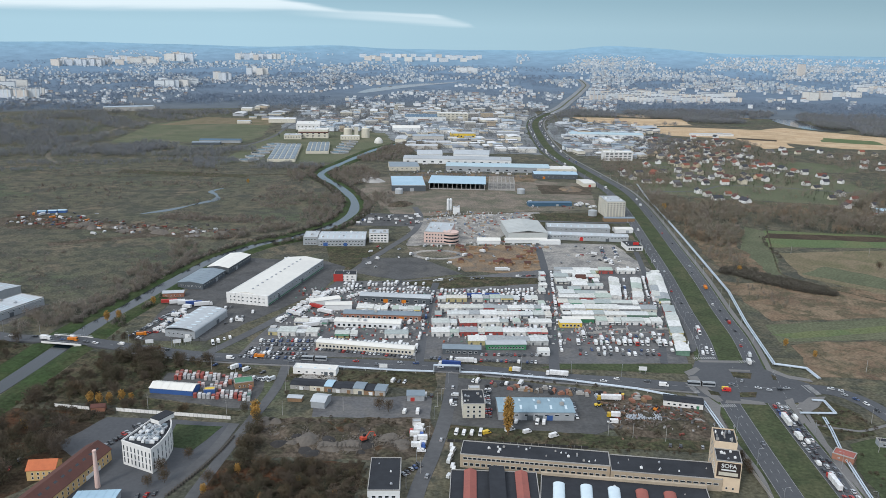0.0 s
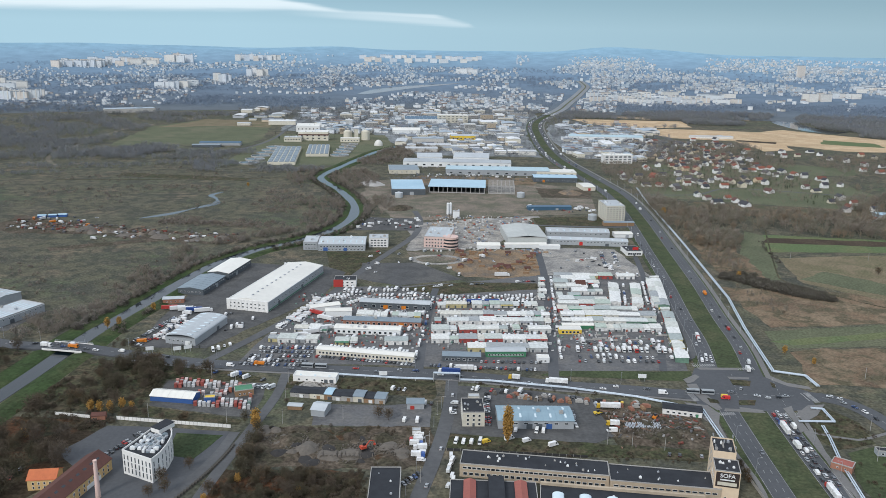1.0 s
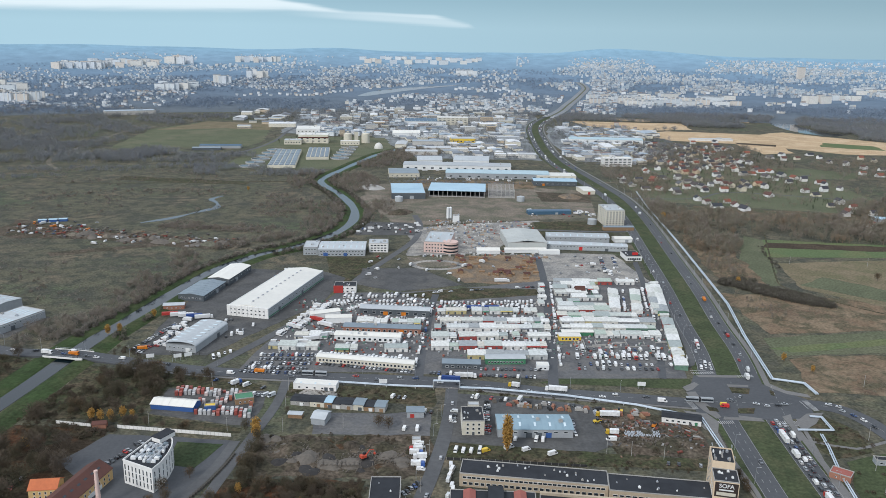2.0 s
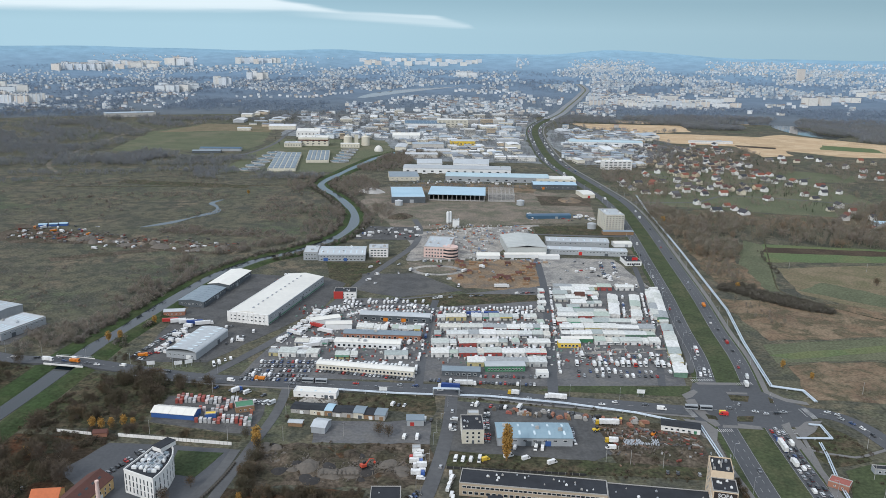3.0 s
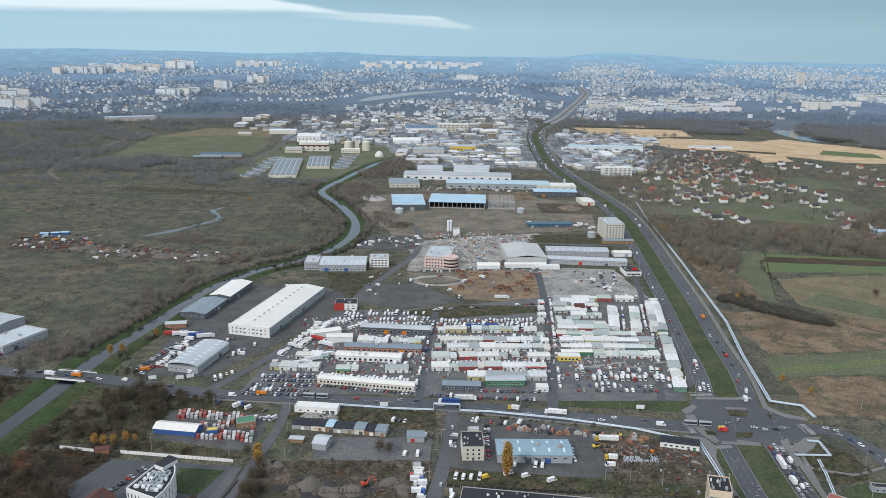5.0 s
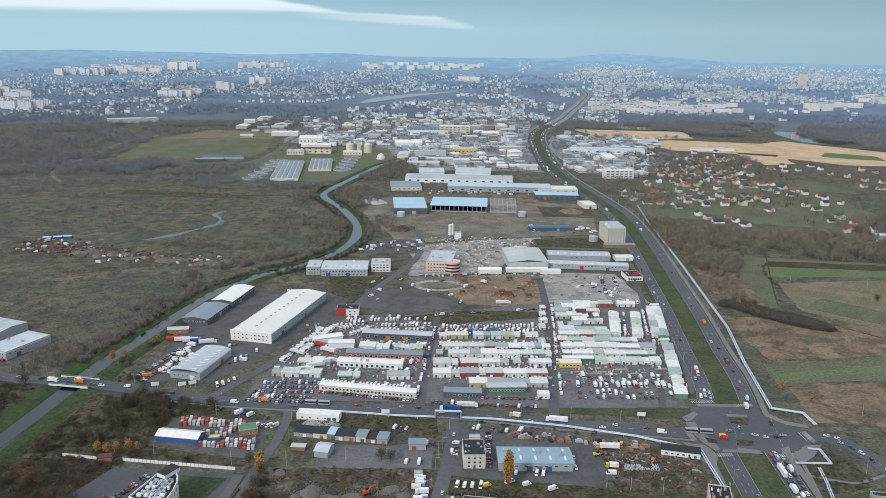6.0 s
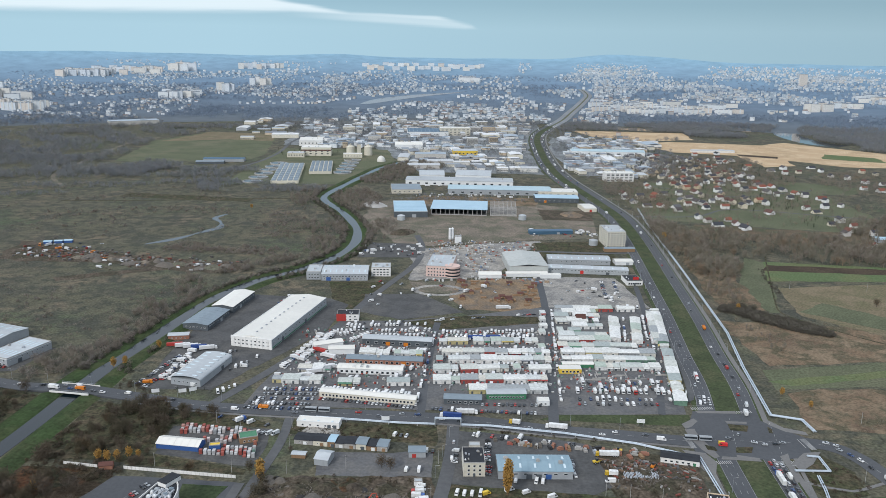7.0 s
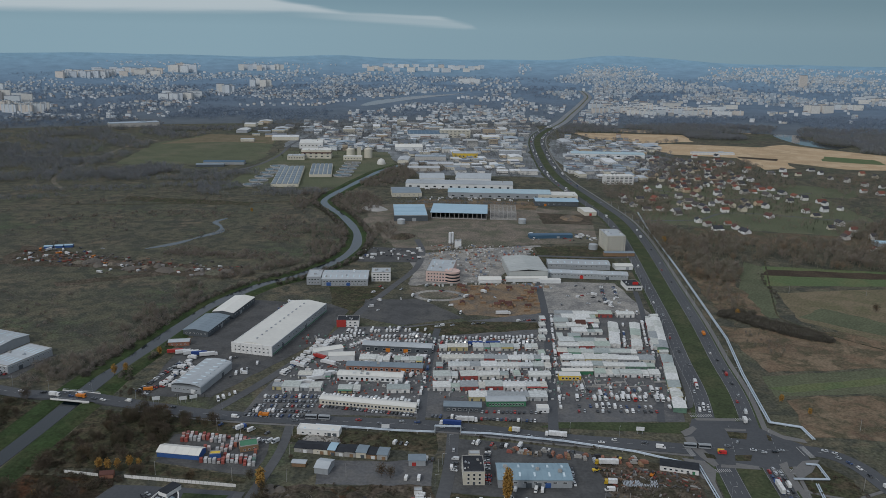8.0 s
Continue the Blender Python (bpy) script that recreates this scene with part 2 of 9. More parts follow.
M["line_paint"] = material("line_paint", (0.46, 0.46, 0.45), (0.26, 0.26, 0.26), 0.7, grain=1.0)
M["concrete"] = material("concrete", (0.42, 0.41, 0.39), (0.28, 0.27, 0.26), 0.85, grain=0.6, stain=0.05)
M["white_render"] = material("white_render", (0.80, 0.79, 0.77), (0.66, 0.65, 0.63), 0.8, grain=0.4, stain=0.04, vary=0.06)
M["cream_render"] = material("cream_render", (0.72, 0.58, 0.42), (0.60, 0.47, 0.34), 0.85, grain=0.4, stain=0.05)
# cream_render darkened: the shade on the long halls' walls is painted in
M["shaded_cream"] = material("shaded_cream", (0.46, 0.38, 0.285), (0.34, 0.28, 0.21), 0.85, grain=0.4, stain=0.06)
M["pale_cream"] = material("pale_cream", (0.66, 0.62, 0.52), (0.52, 0.49, 0.41), 0.85, grain=0.4, stain=0.05, vary=0.1)
M["pink_render"] = material("pink_render", (0.68, 0.50, 0.44), (0.55, 0.40, 0.36), 0.85, grain=0.4, stain=0.05)
M["yellow_render"] = material("yellow_render", (0.62, 0.43, 0.2), (0.5, 0.35, 0.17), 0.85, grain=0.4, stain=0.05)
M["grey_panel"] = material("grey_panel", (0.36, 0.38, 0.40), (0.28, 0.30, 0.32), 0.55, grain=0.3, stain=0.03, spec=0.4)
M["dark_panel"] = material("dark_panel", (0.10, 0.115, 0.13), (0.07, 0.08, 0.09), 0.55, grain=0.3, stain=0.03, spec=0.4)
M["white_panel"] = material("white_panel", (0.78, 0.79, 0.79), (0.62, 0.63, 0.63), 0.5, grain=0.3, stain=0.03, spec=0.4)
M["blue_panel"] = material("blue_panel", (0.05, 0.12, 0.33), (0.04, 0.09, 0.25), 0.5, grain=0.4)
M["steel_blue"] = material("steel_blue", (0.06, 0.13, 0.2), (0.05, 0.1, 0.16), 0.55, grain=0.4)
M["green_panel"] = material("green_panel", (0.07, 0.22, 0.12), (0.05, 0.16, 0.09), 0.5, grain=0.4)
M["red_panel"] = material("red_panel", (0.44, 0.05, 0.042), (0.33, 0.04, 0.035), 0.55, grain=0.4)
M["yellow_panel"] = material("yellow_panel", (0.75, 0.52, 0.06), (0.6, 0.42, 0.06), 0.5, grain=0.4)
M["white_roof"] = material("white_roof", (0.72, 0.70, 0.645), (0.6, 0.585, 0.545), 0.5, grain=0.25, stain=0.03, vary=0.08, spec=0.4)
M["grey_roof"] = material("grey_roof", (0.46, 0.49, 0.51), (0.34, 0.36, 0.38), 0.5, grain=0.25, stain=0.03, vary=0.12, spec=0.4)
M["teal_roof"] = material("teal_roof", (0.40, 0.52, 0.57), (0.31, 0.42, 0.47), 0.5, grain=0.25, stain=0.03, spec=0.4)
M["sky_roof"] = material("sky_roof", (0.38, 0.53, 0.63), (0.30, 0.44, 0.54), 0.5, grain=0.25, stain=0.03, spec=0.4)
M["blue_grey_roof"] = material("blue_grey_roof", (0.25, 0.35, 0.41), (0.2, 0.29, 0.35), 0.5, grain=0.25, stain=0.04, spec=0.4)
M["slate_roof"] = material("slate_roof", (0.22, 0.27, 0.31), (0.16, 0.2, 0.235), 0.55, grain=0.25, stain=0.04, spec=0.4)
M["tar_roof"] = material("tar_roof", (0.032, 0.035, 0.042), (0.02, 0.022, 0.027), 0.75, grain=0.2, stain=0.05, amount=0.25, spec=0.25)
M["red_tiles"] = material("red_tiles", (0.125, 0.056, 0.044), (0.085, 0.04, 0.034), 0.85, grain=0.6, stain=0.08, vary=0.25)
M["orange_tiles"] = material("orange_tiles", (0.55, 0.17, 0.07), (0.40, 0.12, 0.055), 0.8, grain=0.6, stain=0.08, vary=0.15)
M["red_sheet"] = material("red_sheet", (0.34, 0.11, 0.085), (0.24, 0.08, 0.065), 0.65, grain=0.5, stain=0.06)
M["brick"] = material("brick", (0.33, 0.16, 0.11), (0.24, 0.12, 0.085), 0.9, grain=1.2, stain=0.1, vary=0.1)
M["steel"] = material("steel", (0.55, 0.57, 0.6), (0.42, 0.44, 0.47), 0.4, 0.6, grain=0.5)
M["foil_pipe"] = material("foil_pipe", (0.62, 0.68, 0.74), (0.48, 0.54, 0.6), 0.35, 0.5, grain=0.4)
M["dark_metal"] = material("dark_metal", (0.06, 0.062, 0.065), (0.04, 0.04, 0.042), 0.6, 0.3)
M["rubber"] = material("rubber", (0.02, 0.02, 0.021), (0.014, 0.014, 0.014), 0.9)
M["timber"] = material("timber", (0.30, 0.19, 0.11), (0.2, 0.13, 0.08), 0.85, grain=0.8)
M["bark"] = material("bark", (0.11, 0.09, 0.075), (0.07, 0.058, 0.05), 0.95, grain=1.5)
M["glass"] = material("glass", (0.025, 0.032, 0.04), (0.018, 0.022, 0.028), 0.08, grain=0.3, spec=0.6)
M["skylight"] = material("skylight", (0.62, 0.72, 0.76), (0.5, 0.6, 0.66), 0.25, grain=0.4, spec=0.5)
M["sign_red"] = material("sign_red", (0.6, 0.04, 0.035), (0.45, 0.03, 0.03), 0.5)
M["sign_dark"] = material("sign_dark", (0.05, 0.035, 0.03), (0.035, 0.027, 0.025), 0.6)
M["tail_light"] = material("tail_light", (0.4, 0.02, 0.02), None, 0.3)
M["head_light"] = material("head_light", (0.75, 0.75, 0.72), None, 0.2)
# wall tones of the far town, with a bluish haze tint mixed in
M["hazy_far_white"] = palette("hazy_far_white", [(0.68, 0.72, 0.76), (0.5, 0.54, 0.58), (0.78, 0.79, 0.8), (0.36, 0.41, 0.46), (0.66, 0.63, 0.58), (0.7, 0.73, 0.76), (0.44, 0.43, 0.42), (0.74, 0.75, 0.76)], 0.8, island=True)
# walls and roofs of the horizon town, blued and flattened by painted haze
M["hazed_wall"] = palette("hazed_wall", [(0.54, 0.6, 0.65), (0.64, 0.67, 0.69), (0.46, 0.53, 0.59), (0.62, 0.6, 0.57), (0.7, 0.72, 0.73), (0.4, 0.47, 0.54)], 0.9, island=True)
M["hazed_roof"] = palette("hazed_roof", [(0.34, 0.41, 0.48), (0.4, 0.46, 0.52), (0.3, 0.37, 0.44), (0.4, 0.37, 0.37), (0.52, 0.57, 0.61)], 0.9, island=True)
M["town_wall"] = palette("town_wall", [(0.66, 0.64, 0.6), (0.74, 0.73, 0.71), (0.52, 0.5, 0.47), (0.6, 0.5, 0.38), (0.7, 0.66, 0.56), (0.45, 0.47, 0.5)], 0.85)
# roof greys of the far town, tinted blue for haze
M["hazy_far_roof"] = palette("hazy_far_roof", [(0.3, 0.36, 0.42), (0.4, 0.46, 0.52), (0.2, 0.24, 0.29), (0.24, 0.3, 0.36), (0.17, 0.2, 0.24), (0.28, 0.2, 0.17), (0.58, 0.62, 0.66)], 0.9, island=True)
M["town_roof"] = palette("town_roof", [(0.5, 0.52, 0.54), (0.72, 0.73, 0.74), (0.2, 0.22, 0.25), (0.36, 0.42, 0.48), (0.62, 0.63, 0.63), (0.13, 0.14, 0.16), (0.3, 0.33, 0.36)], 0.7)
M["house_roof"] = palette("house_roof", [(0.06, 0.06, 0.068), (0.15, 0.062, 0.045), (0.045, 0.05, 0.06), (0.08, 0.07, 0.068), (0.24, 0.085, 0.055), (0.12, 0.12, 0.13), (0.055, 0.055, 0.065), (0.05, 0.05, 0.06), (0.12, 0.06, 0.05), (0.1, 0.09, 0.09)], 0.8)
M["stall_roof"] = palette("stall_roof", [(0.56, 0.57, 0.53), (0.65, 0.65, 0.62), (0.5, 0.53, 0.5), (0.42, 0.48, 0.42), (0.6, 0.58, 0.52), (0.71, 0.71, 0.69), (0.36, 0.4, 0.39), (0.58, 0.6, 0.59), (0.68, 0.68, 0.65), (0.33, 0.35, 0.36)], 0.6, dirt=0.28)
M["stall_front"] = palette("stall_front", [(0.74, 0.74, 0.72), (0.66, 0.65, 0.6), (0.55, 0.56, 0.55), (0.72, 0.72, 0.71), (0.76, 0.75, 0.73), (0.36, 0.08, 0.07), (0.68, 0.66, 0.6), (0.7, 0.69, 0.67), (0.48, 0.49, 0.49), (0.14, 0.24, 0.18), (0.52, 0.45, 0.24), (0.7, 0.7, 0.68), (0.3, 0.31, 0.32), (0.62, 0.62, 0.6)], 0.7, dirt=0.35)
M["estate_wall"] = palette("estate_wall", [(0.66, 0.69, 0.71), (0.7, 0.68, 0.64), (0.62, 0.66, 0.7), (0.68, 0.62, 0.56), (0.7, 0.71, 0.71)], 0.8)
M["house_wall"] = palette("house_wall", [(0.8, 0.8, 0.78), (0.74, 0.73, 0.7), (0.8, 0.79, 0.76), (0.66, 0.6, 0.48), (0.78, 0.78, 0.77), (0.62, 0.5, 0.36), (0.8, 0.8, 0.79), (0.55, 0.53, 0.5)], 0.85)
M["awning"] = palette("awning", [(0.6, 0.6, 0.58), (0.36, 0.07, 0.06), (0.7, 0.7, 0.68), (0.1, 0.24, 0.16), (0.66, 0.64, 0.6), (0.5, 0.5, 0.48), (0.5, 0.4, 0.14), (0.62, 0.62, 0.6), (0.3, 0.31, 0.33), (0.45, 0.46, 0.46)], 0.8, dirt=0.3)
M["car_paint"] = palette("car_paint", [(0.62, 0.63, 0.64), (0.03, 0.032, 0.036), (0.32, 0.34, 0.36), (0.075, 0.08, 0.09), (0.7, 0.7, 0.7), (0.03, 0.06, 0.16), (0.16, 0.17, 0.19), (0.36, 0.025, 0.02), (0.5, 0.52, 0.54), (0.05, 0.055, 0.06)], 0.3, spec=0.6, dirt=0.15)
M["van_paint"] = palette("van_paint", [(0.78, 0.78, 0.78), (0.74, 0.74, 0.73), (0.8, 0.8, 0.8), (0.7, 0.71, 0.72), (0.76, 0.76, 0.74), (0.6, 0.62, 0.63), (0.77, 0.77, 0.78)], 0.4, spec=0.5, dirt=0.2)
M["cab_paint"] = palette("cab_paint", [(0.75, 0.75, 0.75), (0.45, 0.04, 0.03), (0.06, 0.13, 0.4), (0.7, 0.7, 0.7), (0.8, 0.8, 0.8), (0.55, 0.36, 0.03)], 0.4, spec=0.5)
M["box_side"] = palette("box_side", [(0.78, 0.78, 0.78), (0.74, 0.74, 0.72), (0.8, 0.8, 0.8), (0.7, 0.7, 0.69)], 0.5, dirt=0.3)
M["tarp_blue"] = material("tarp_blue", (0.03, 0.07, 0.25), (0.022, 0.05, 0.18), 0.6)
for q_, c_ in (("white", (0.74, 0.74, 0.74)), ("silver", (0.45, 0.47, 0.49)), ("black", (0.035, 0.037, 0.042)), ("blue", (0.04, 0.08, 0.2)), ("red", (0.36, 0.035, 0.03)), ("grey", (0.16, 0.17, 0.185))):
    M["paint_" + q_] = material("paint_" + q_, c_, None, 0.35, grain=0.8, amount=0.6, spec=0.5)
M["orange_paint"] = material("orange_paint", (0.62, 0.2, 0.02), (0.5, 0.16, 0.02), 0.5)
M["excavator_red"] = material("excavator_red", (0.55, 0.09, 0.05), (0.42, 0.07, 0.04), 0.55)
M["rubble"] = material("rubble", (0.16, 0.14, 0.12), (0.095, 0.085, 0.075), 0.95, grain=0.4, stain=0.05, bump=0.6)
M["coal"] = material("coal", (0.03, 0.029, 0.03), (0.05, 0.046, 0.044), 0.95, grain=0.5, bump=0.5)
M["crate_mix"] = palette("crate_mix", [(0.3, 0.06, 0.05), (0.5, 0.5, 0.5), (0.33, 0.12, 0.08), (0.3, 0.31, 0.32), (0.55, 0.55, 0.53), (0.22, 0.07, 0.06), (0.5, 0.48, 0.45), (0.14, 0.22, 0.19), (0.4, 0.4, 0.4)], 0.8, island=True)
M["scrap_mix"] = palette("scrap_mix", [(0.16, 0.14, 0.12), (0.1, 0.075, 0.06), (0.3, 0.29, 0.28), (0.14, 0.09, 0.065), (0.2, 0.13, 0.09), (0.08, 0.075, 0.07), (0.2, 0.06, 0.045), (0.12, 0.12, 0.125)], 0.85, island=True)
M["stored_red"] = palette("stored_red", [(0.36, 0.1, 0.08), (0.3, 0.075, 0.06), (0.42, 0.22, 0.19), (0.26, 0.08, 0.07), (0.45, 0.42, 0.41)], 0.6, island=True)
M["stored_white"] = palette("stored_white", [(0.66, 0.66, 0.66), (0.55, 0.55, 0.56), (0.62, 0.52, 0.5), (0.7, 0.7, 0.69), (0.44, 0.44, 0.45)], 0.6, island=True)
M["membrane"] = material("membrane", (0.46, 0.475, 0.46), (0.38, 0.395, 0.385), 0.6, grain=0.2, stain=0.03)
M["site_mix"] = palette("site_mix", [(0.4, 0.39, 0.37), (0.3, 0.28, 0.25), (0.5, 0.5, 0.49), (0.22, 0.2, 0.18), (0.36, 0.27, 0.19), (0.45, 0.44, 0.42), (0.16, 0.2, 0.27), (0.3, 0.3, 0.3), (0.28, 0.1, 0.07), (0.55, 0.54, 0.52)], 0.85, island=True)
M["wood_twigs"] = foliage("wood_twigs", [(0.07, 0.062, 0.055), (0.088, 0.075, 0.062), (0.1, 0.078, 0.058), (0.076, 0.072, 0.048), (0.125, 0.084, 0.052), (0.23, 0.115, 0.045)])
# wood_twigs lightened for trees further off: thin haze in the colour
M["hazed_mid_twigs"] = foliage("hazed_mid_twigs", [(0.175, 0.162, 0.15), (0.2, 0.18, 0.16), (0.215, 0.18, 0.148), (0.17, 0.166, 0.13), (0.235, 0.178, 0.13), (0.3, 0.17, 0.08)])
# twigs of the far woods, greyed and blued with painted haze
M["hazy_twigs"] = foliage("hazy_twigs", [(0.15, 0.17, 0.205), (0.18, 0.195, 0.22), (0.2, 0.198, 0.2), (0.165, 0.185, 0.18), (0.225, 0.2, 0.175)])
M["conifer"] = foliage("conifer", [(0.018, 0.03, 0.016), (0.03, 0.045, 0.022)])
M["gold_leaves"] = foliage("gold_leaves", [(0.32, 0.18, 0.05), (0.42, 0.25, 0.07), (0.26, 0.16, 0.055)])
M["hedge"] = foliage("hedge", [(0.086, 0.08, 0.072), (0.11, 0.1, 0.083), (0.092, 0.096, 0.068)])

water = bpy.data.materials.new("water")
n_, l_, p_ = tree_of(water)
p_.inputs["Base Color"].default_value = (0.006, 0.012, 0.016, 1)
p_.inputs["Roughness"].default_value, p_.inputs["Specular IOR Level"].default_value = 0.03, 0.5
p_.inputs["IOR"].default_value = 1.35
geo_ = n_.new("ShaderNodeNewGeometry")
rip = n_.new("ShaderNodeTexNoise")
rip.inputs["Scale"].default_value, rip.inputs["Detail"].default_value = 0.25, 5
l_.new(geo_.outputs["Position"], rip.inputs["Vector"])
bmp = n_.new("ShaderNodeBump")
bmp.inputs["Strength"].default_value, bmp.inputs["Distance"].default_value = 0.05, 0.2
l_.new(rip.outputs["Fac"], bmp.inputs["Height"])
l_.new(bmp.outputs[0], p_.inputs["Normal"])
M["water"] = water
far_water = water.copy()
far_water.name = "far_water"
far_water.node_tree.nodes["Principled BSDF"].inputs["IOR"].default_value = 1.9
M["far_water"] = far_water

# the far land beyond about three kilometres: woods, fields and suburbs run together; blue haze is painted into the
# colour, paler with distance
backdrop_mat = bpy.data.materials.new("hazy_far_land")
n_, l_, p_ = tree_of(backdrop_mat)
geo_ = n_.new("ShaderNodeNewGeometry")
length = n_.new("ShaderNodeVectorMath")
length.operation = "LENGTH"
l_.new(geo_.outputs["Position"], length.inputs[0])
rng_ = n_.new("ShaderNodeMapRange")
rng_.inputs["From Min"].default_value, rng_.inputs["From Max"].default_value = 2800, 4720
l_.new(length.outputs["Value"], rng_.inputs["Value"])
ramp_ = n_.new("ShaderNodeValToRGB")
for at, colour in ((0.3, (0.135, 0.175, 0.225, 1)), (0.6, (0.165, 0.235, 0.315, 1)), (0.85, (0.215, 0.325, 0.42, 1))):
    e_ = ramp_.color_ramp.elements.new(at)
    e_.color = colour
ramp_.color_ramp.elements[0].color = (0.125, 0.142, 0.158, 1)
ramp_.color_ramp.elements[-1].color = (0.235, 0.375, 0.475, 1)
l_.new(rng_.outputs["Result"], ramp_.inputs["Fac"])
tex_ = n_.new("ShaderNodeTexNoise")
tex_.inputs["Scale"].default_value, tex_.inputs["Detail"].default_value, tex_.inputs["Roughness"].default_value = 0.012, 9, 0.7
l_.new(geo_.outputs["Position"], tex_.inputs["Vector"])
rng2_ = n_.new("ShaderNodeMapRange")
rng2_.inputs["From Min"].default_value, rng2_.inputs["From Max"].default_value = 0.35, 0.68
rng2_.inputs["To Min"].default_value, rng2_.inputs["To Max"].default_value = 0.88, 1.14
l_.new(tex_.outputs["Fac"], rng2_.inputs["Value"])
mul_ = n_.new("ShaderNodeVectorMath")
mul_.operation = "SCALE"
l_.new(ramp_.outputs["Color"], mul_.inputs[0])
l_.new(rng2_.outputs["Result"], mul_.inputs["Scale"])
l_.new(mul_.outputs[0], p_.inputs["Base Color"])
p_.inputs["Roughness"].default_value, p_.inputs["Specular IOR Level"].default_value = 1.0, 0.0
M["hazy_far_land"] = backdrop_mat


# ---- mesh tools ----
class Geo:
    """Collects boxes, prisms and tubes into one mesh with one or more materials."""

    def __init__(self):
        self.v, self.f, self.m = [], [], []

    def face(self, pts, m=0):
        i = len(self.v)
        self.v.extend(pts)
        self.f.append(tuple(range(i, i + len(pts))))
        self.m.append(m)

    def solid(self, low, high, m=0, top=None):
        """A closed body between two rings of equally many points."""
        k, i = len(low), len(self.v)
        self.v.extend(low)
        self.v.extend(high)
        for a in range(k):
            b = (a + 1) % k
            self.f.append((i + a, i + b, i + k + b, i + k + a))
            self.m.append(m)
        self.f.append(tuple(i + k + a for a in range(k)))
        self.m.append(m if top is None else top)
        self.f.append(tuple(i + a for a in reversed(range(k))))
        self.m.append(m)

    def box(self, x, y, z, lx, ly, lz, m=0, rot=0.0, taper=1.0, top=None):
        """A box standing on z, about x, y."""
        c, s = math.cos(radians(rot)), math.sin(radians(rot))
        ring = [(-lx / 2, -ly / 2), (lx / 2, -ly / 2), (lx / 2, ly / 2), (-lx / 2, ly / 2)]
        low = [(x + c * a - s * b, y + s * a + c * b, z) for a, b in ring]
        high = [(x + (c * a - s * b) * taper, y + (s * a + c * b) * taper, z + lz) for a, b in ring]
        self.solid(low, high, m, top)

    def prism(self, ring, z0, z1, m=0, top=None):
        self.solid([(x, y, z0) for x, y in ring], [(x, y, z1) for x, y in ring], m, top)

    def profile(self, pts, x0, x1, m=0):
        """A closed profile of (y, z) points drawn from x0 to x1."""
        self.solid([(x0, y, z) for y, z in pts], [(x1, y, z) for y, z in pts], m)

    def tube(self, a, b, r0, r1, k=6, m=0):
        a, b = Vector(a), Vector(b)
        d = (b - a).normalized()
        u = d.orthogonal().normalized()
        w = d.cross(u)
        ring = [(math.cos(2 * math.pi * i / k), math.sin(2 * math.pi * i / k)) for i in range(k)]
        self.solid([tuple(a + (u * p + w * q) * r0) for p, q in ring], [tuple(b + (u * p + w * q) * r1) for p, q in ring], m)

    def disc_x(self, x, y, z, r, width, k=10, m=0):
        self.tube((x, y - width / 2, z), (x, y + width / 2, z), r, r, k, m)

    def mesh(self, name, mats):
        me = bpy.data.meshes.new(name)
        me.from_pydata(self.v, [], self.f)
        for q in mats if isinstance(mats, (list, tuple)) else [mats]:
            me.materials.append(q)
        me.polygons.foreach_set("material_index", self.m)
        me.update()
        me.validate()
        return me


def part(name, geo, mats, parent=None, label="", at=None):
    """One mesh object, under a thing or a part if given."""
    ob = new(name, geo.mesh(name, mats) if isinstance(geo, Geo) else geo)
    if parent is not None:
        ob.parent = parent
    if at is not None:
        ob.matrix_basis = at
    if label:
        ob["label"] = label
    return ob


def soft_line(pts, step=8.0):
    """A smooth line through a few plan points, at even steps."""
    p = [Vector((*q, 0)) if len(q) == 2 else Vector(q) for q in pts]
    p = [p[0] * 2 - p[1]] + p + [p[-1] * 2 - p[-2]]
    out = []
    for i in range(1, len(p) - 2):
        k = max(1, int((p[i + 1] - p[i]).length / step))
        for j in range(k):
            t = j / k
            a, b, c, d = p[i - 1], p[i], p[i + 1], p[i + 2]
            out.append(0.5 * (2 * b + (c - a) * t + (2 * a - 5 * b + 4 * c - d) * t * t + (3 * b - a - 3 * c + d) * t ** 3))
    out.append(p[-2])
    return out


KEEP_OUT = []   # circles (x, y, r) where no tree grows


def offsets(line, off):
    out = []
    for i, q in enumerate(line):
        d = (line[min(i + 1, len(line) - 1)] - line[max(i - 1, 0)]).normalized()
        o = off(i / (len(line) - 1)) if callable(off) else off
        out.append((q.x - d.y * o, q.y + d.x * o))
    return out


def bridge_rise(x, y):
    """How far the cross road climbs to its bridge over the river."""
    return 2.3 * math.exp(-((x + 279) / 34) ** 2) if 500 < y < 640 else 0.0


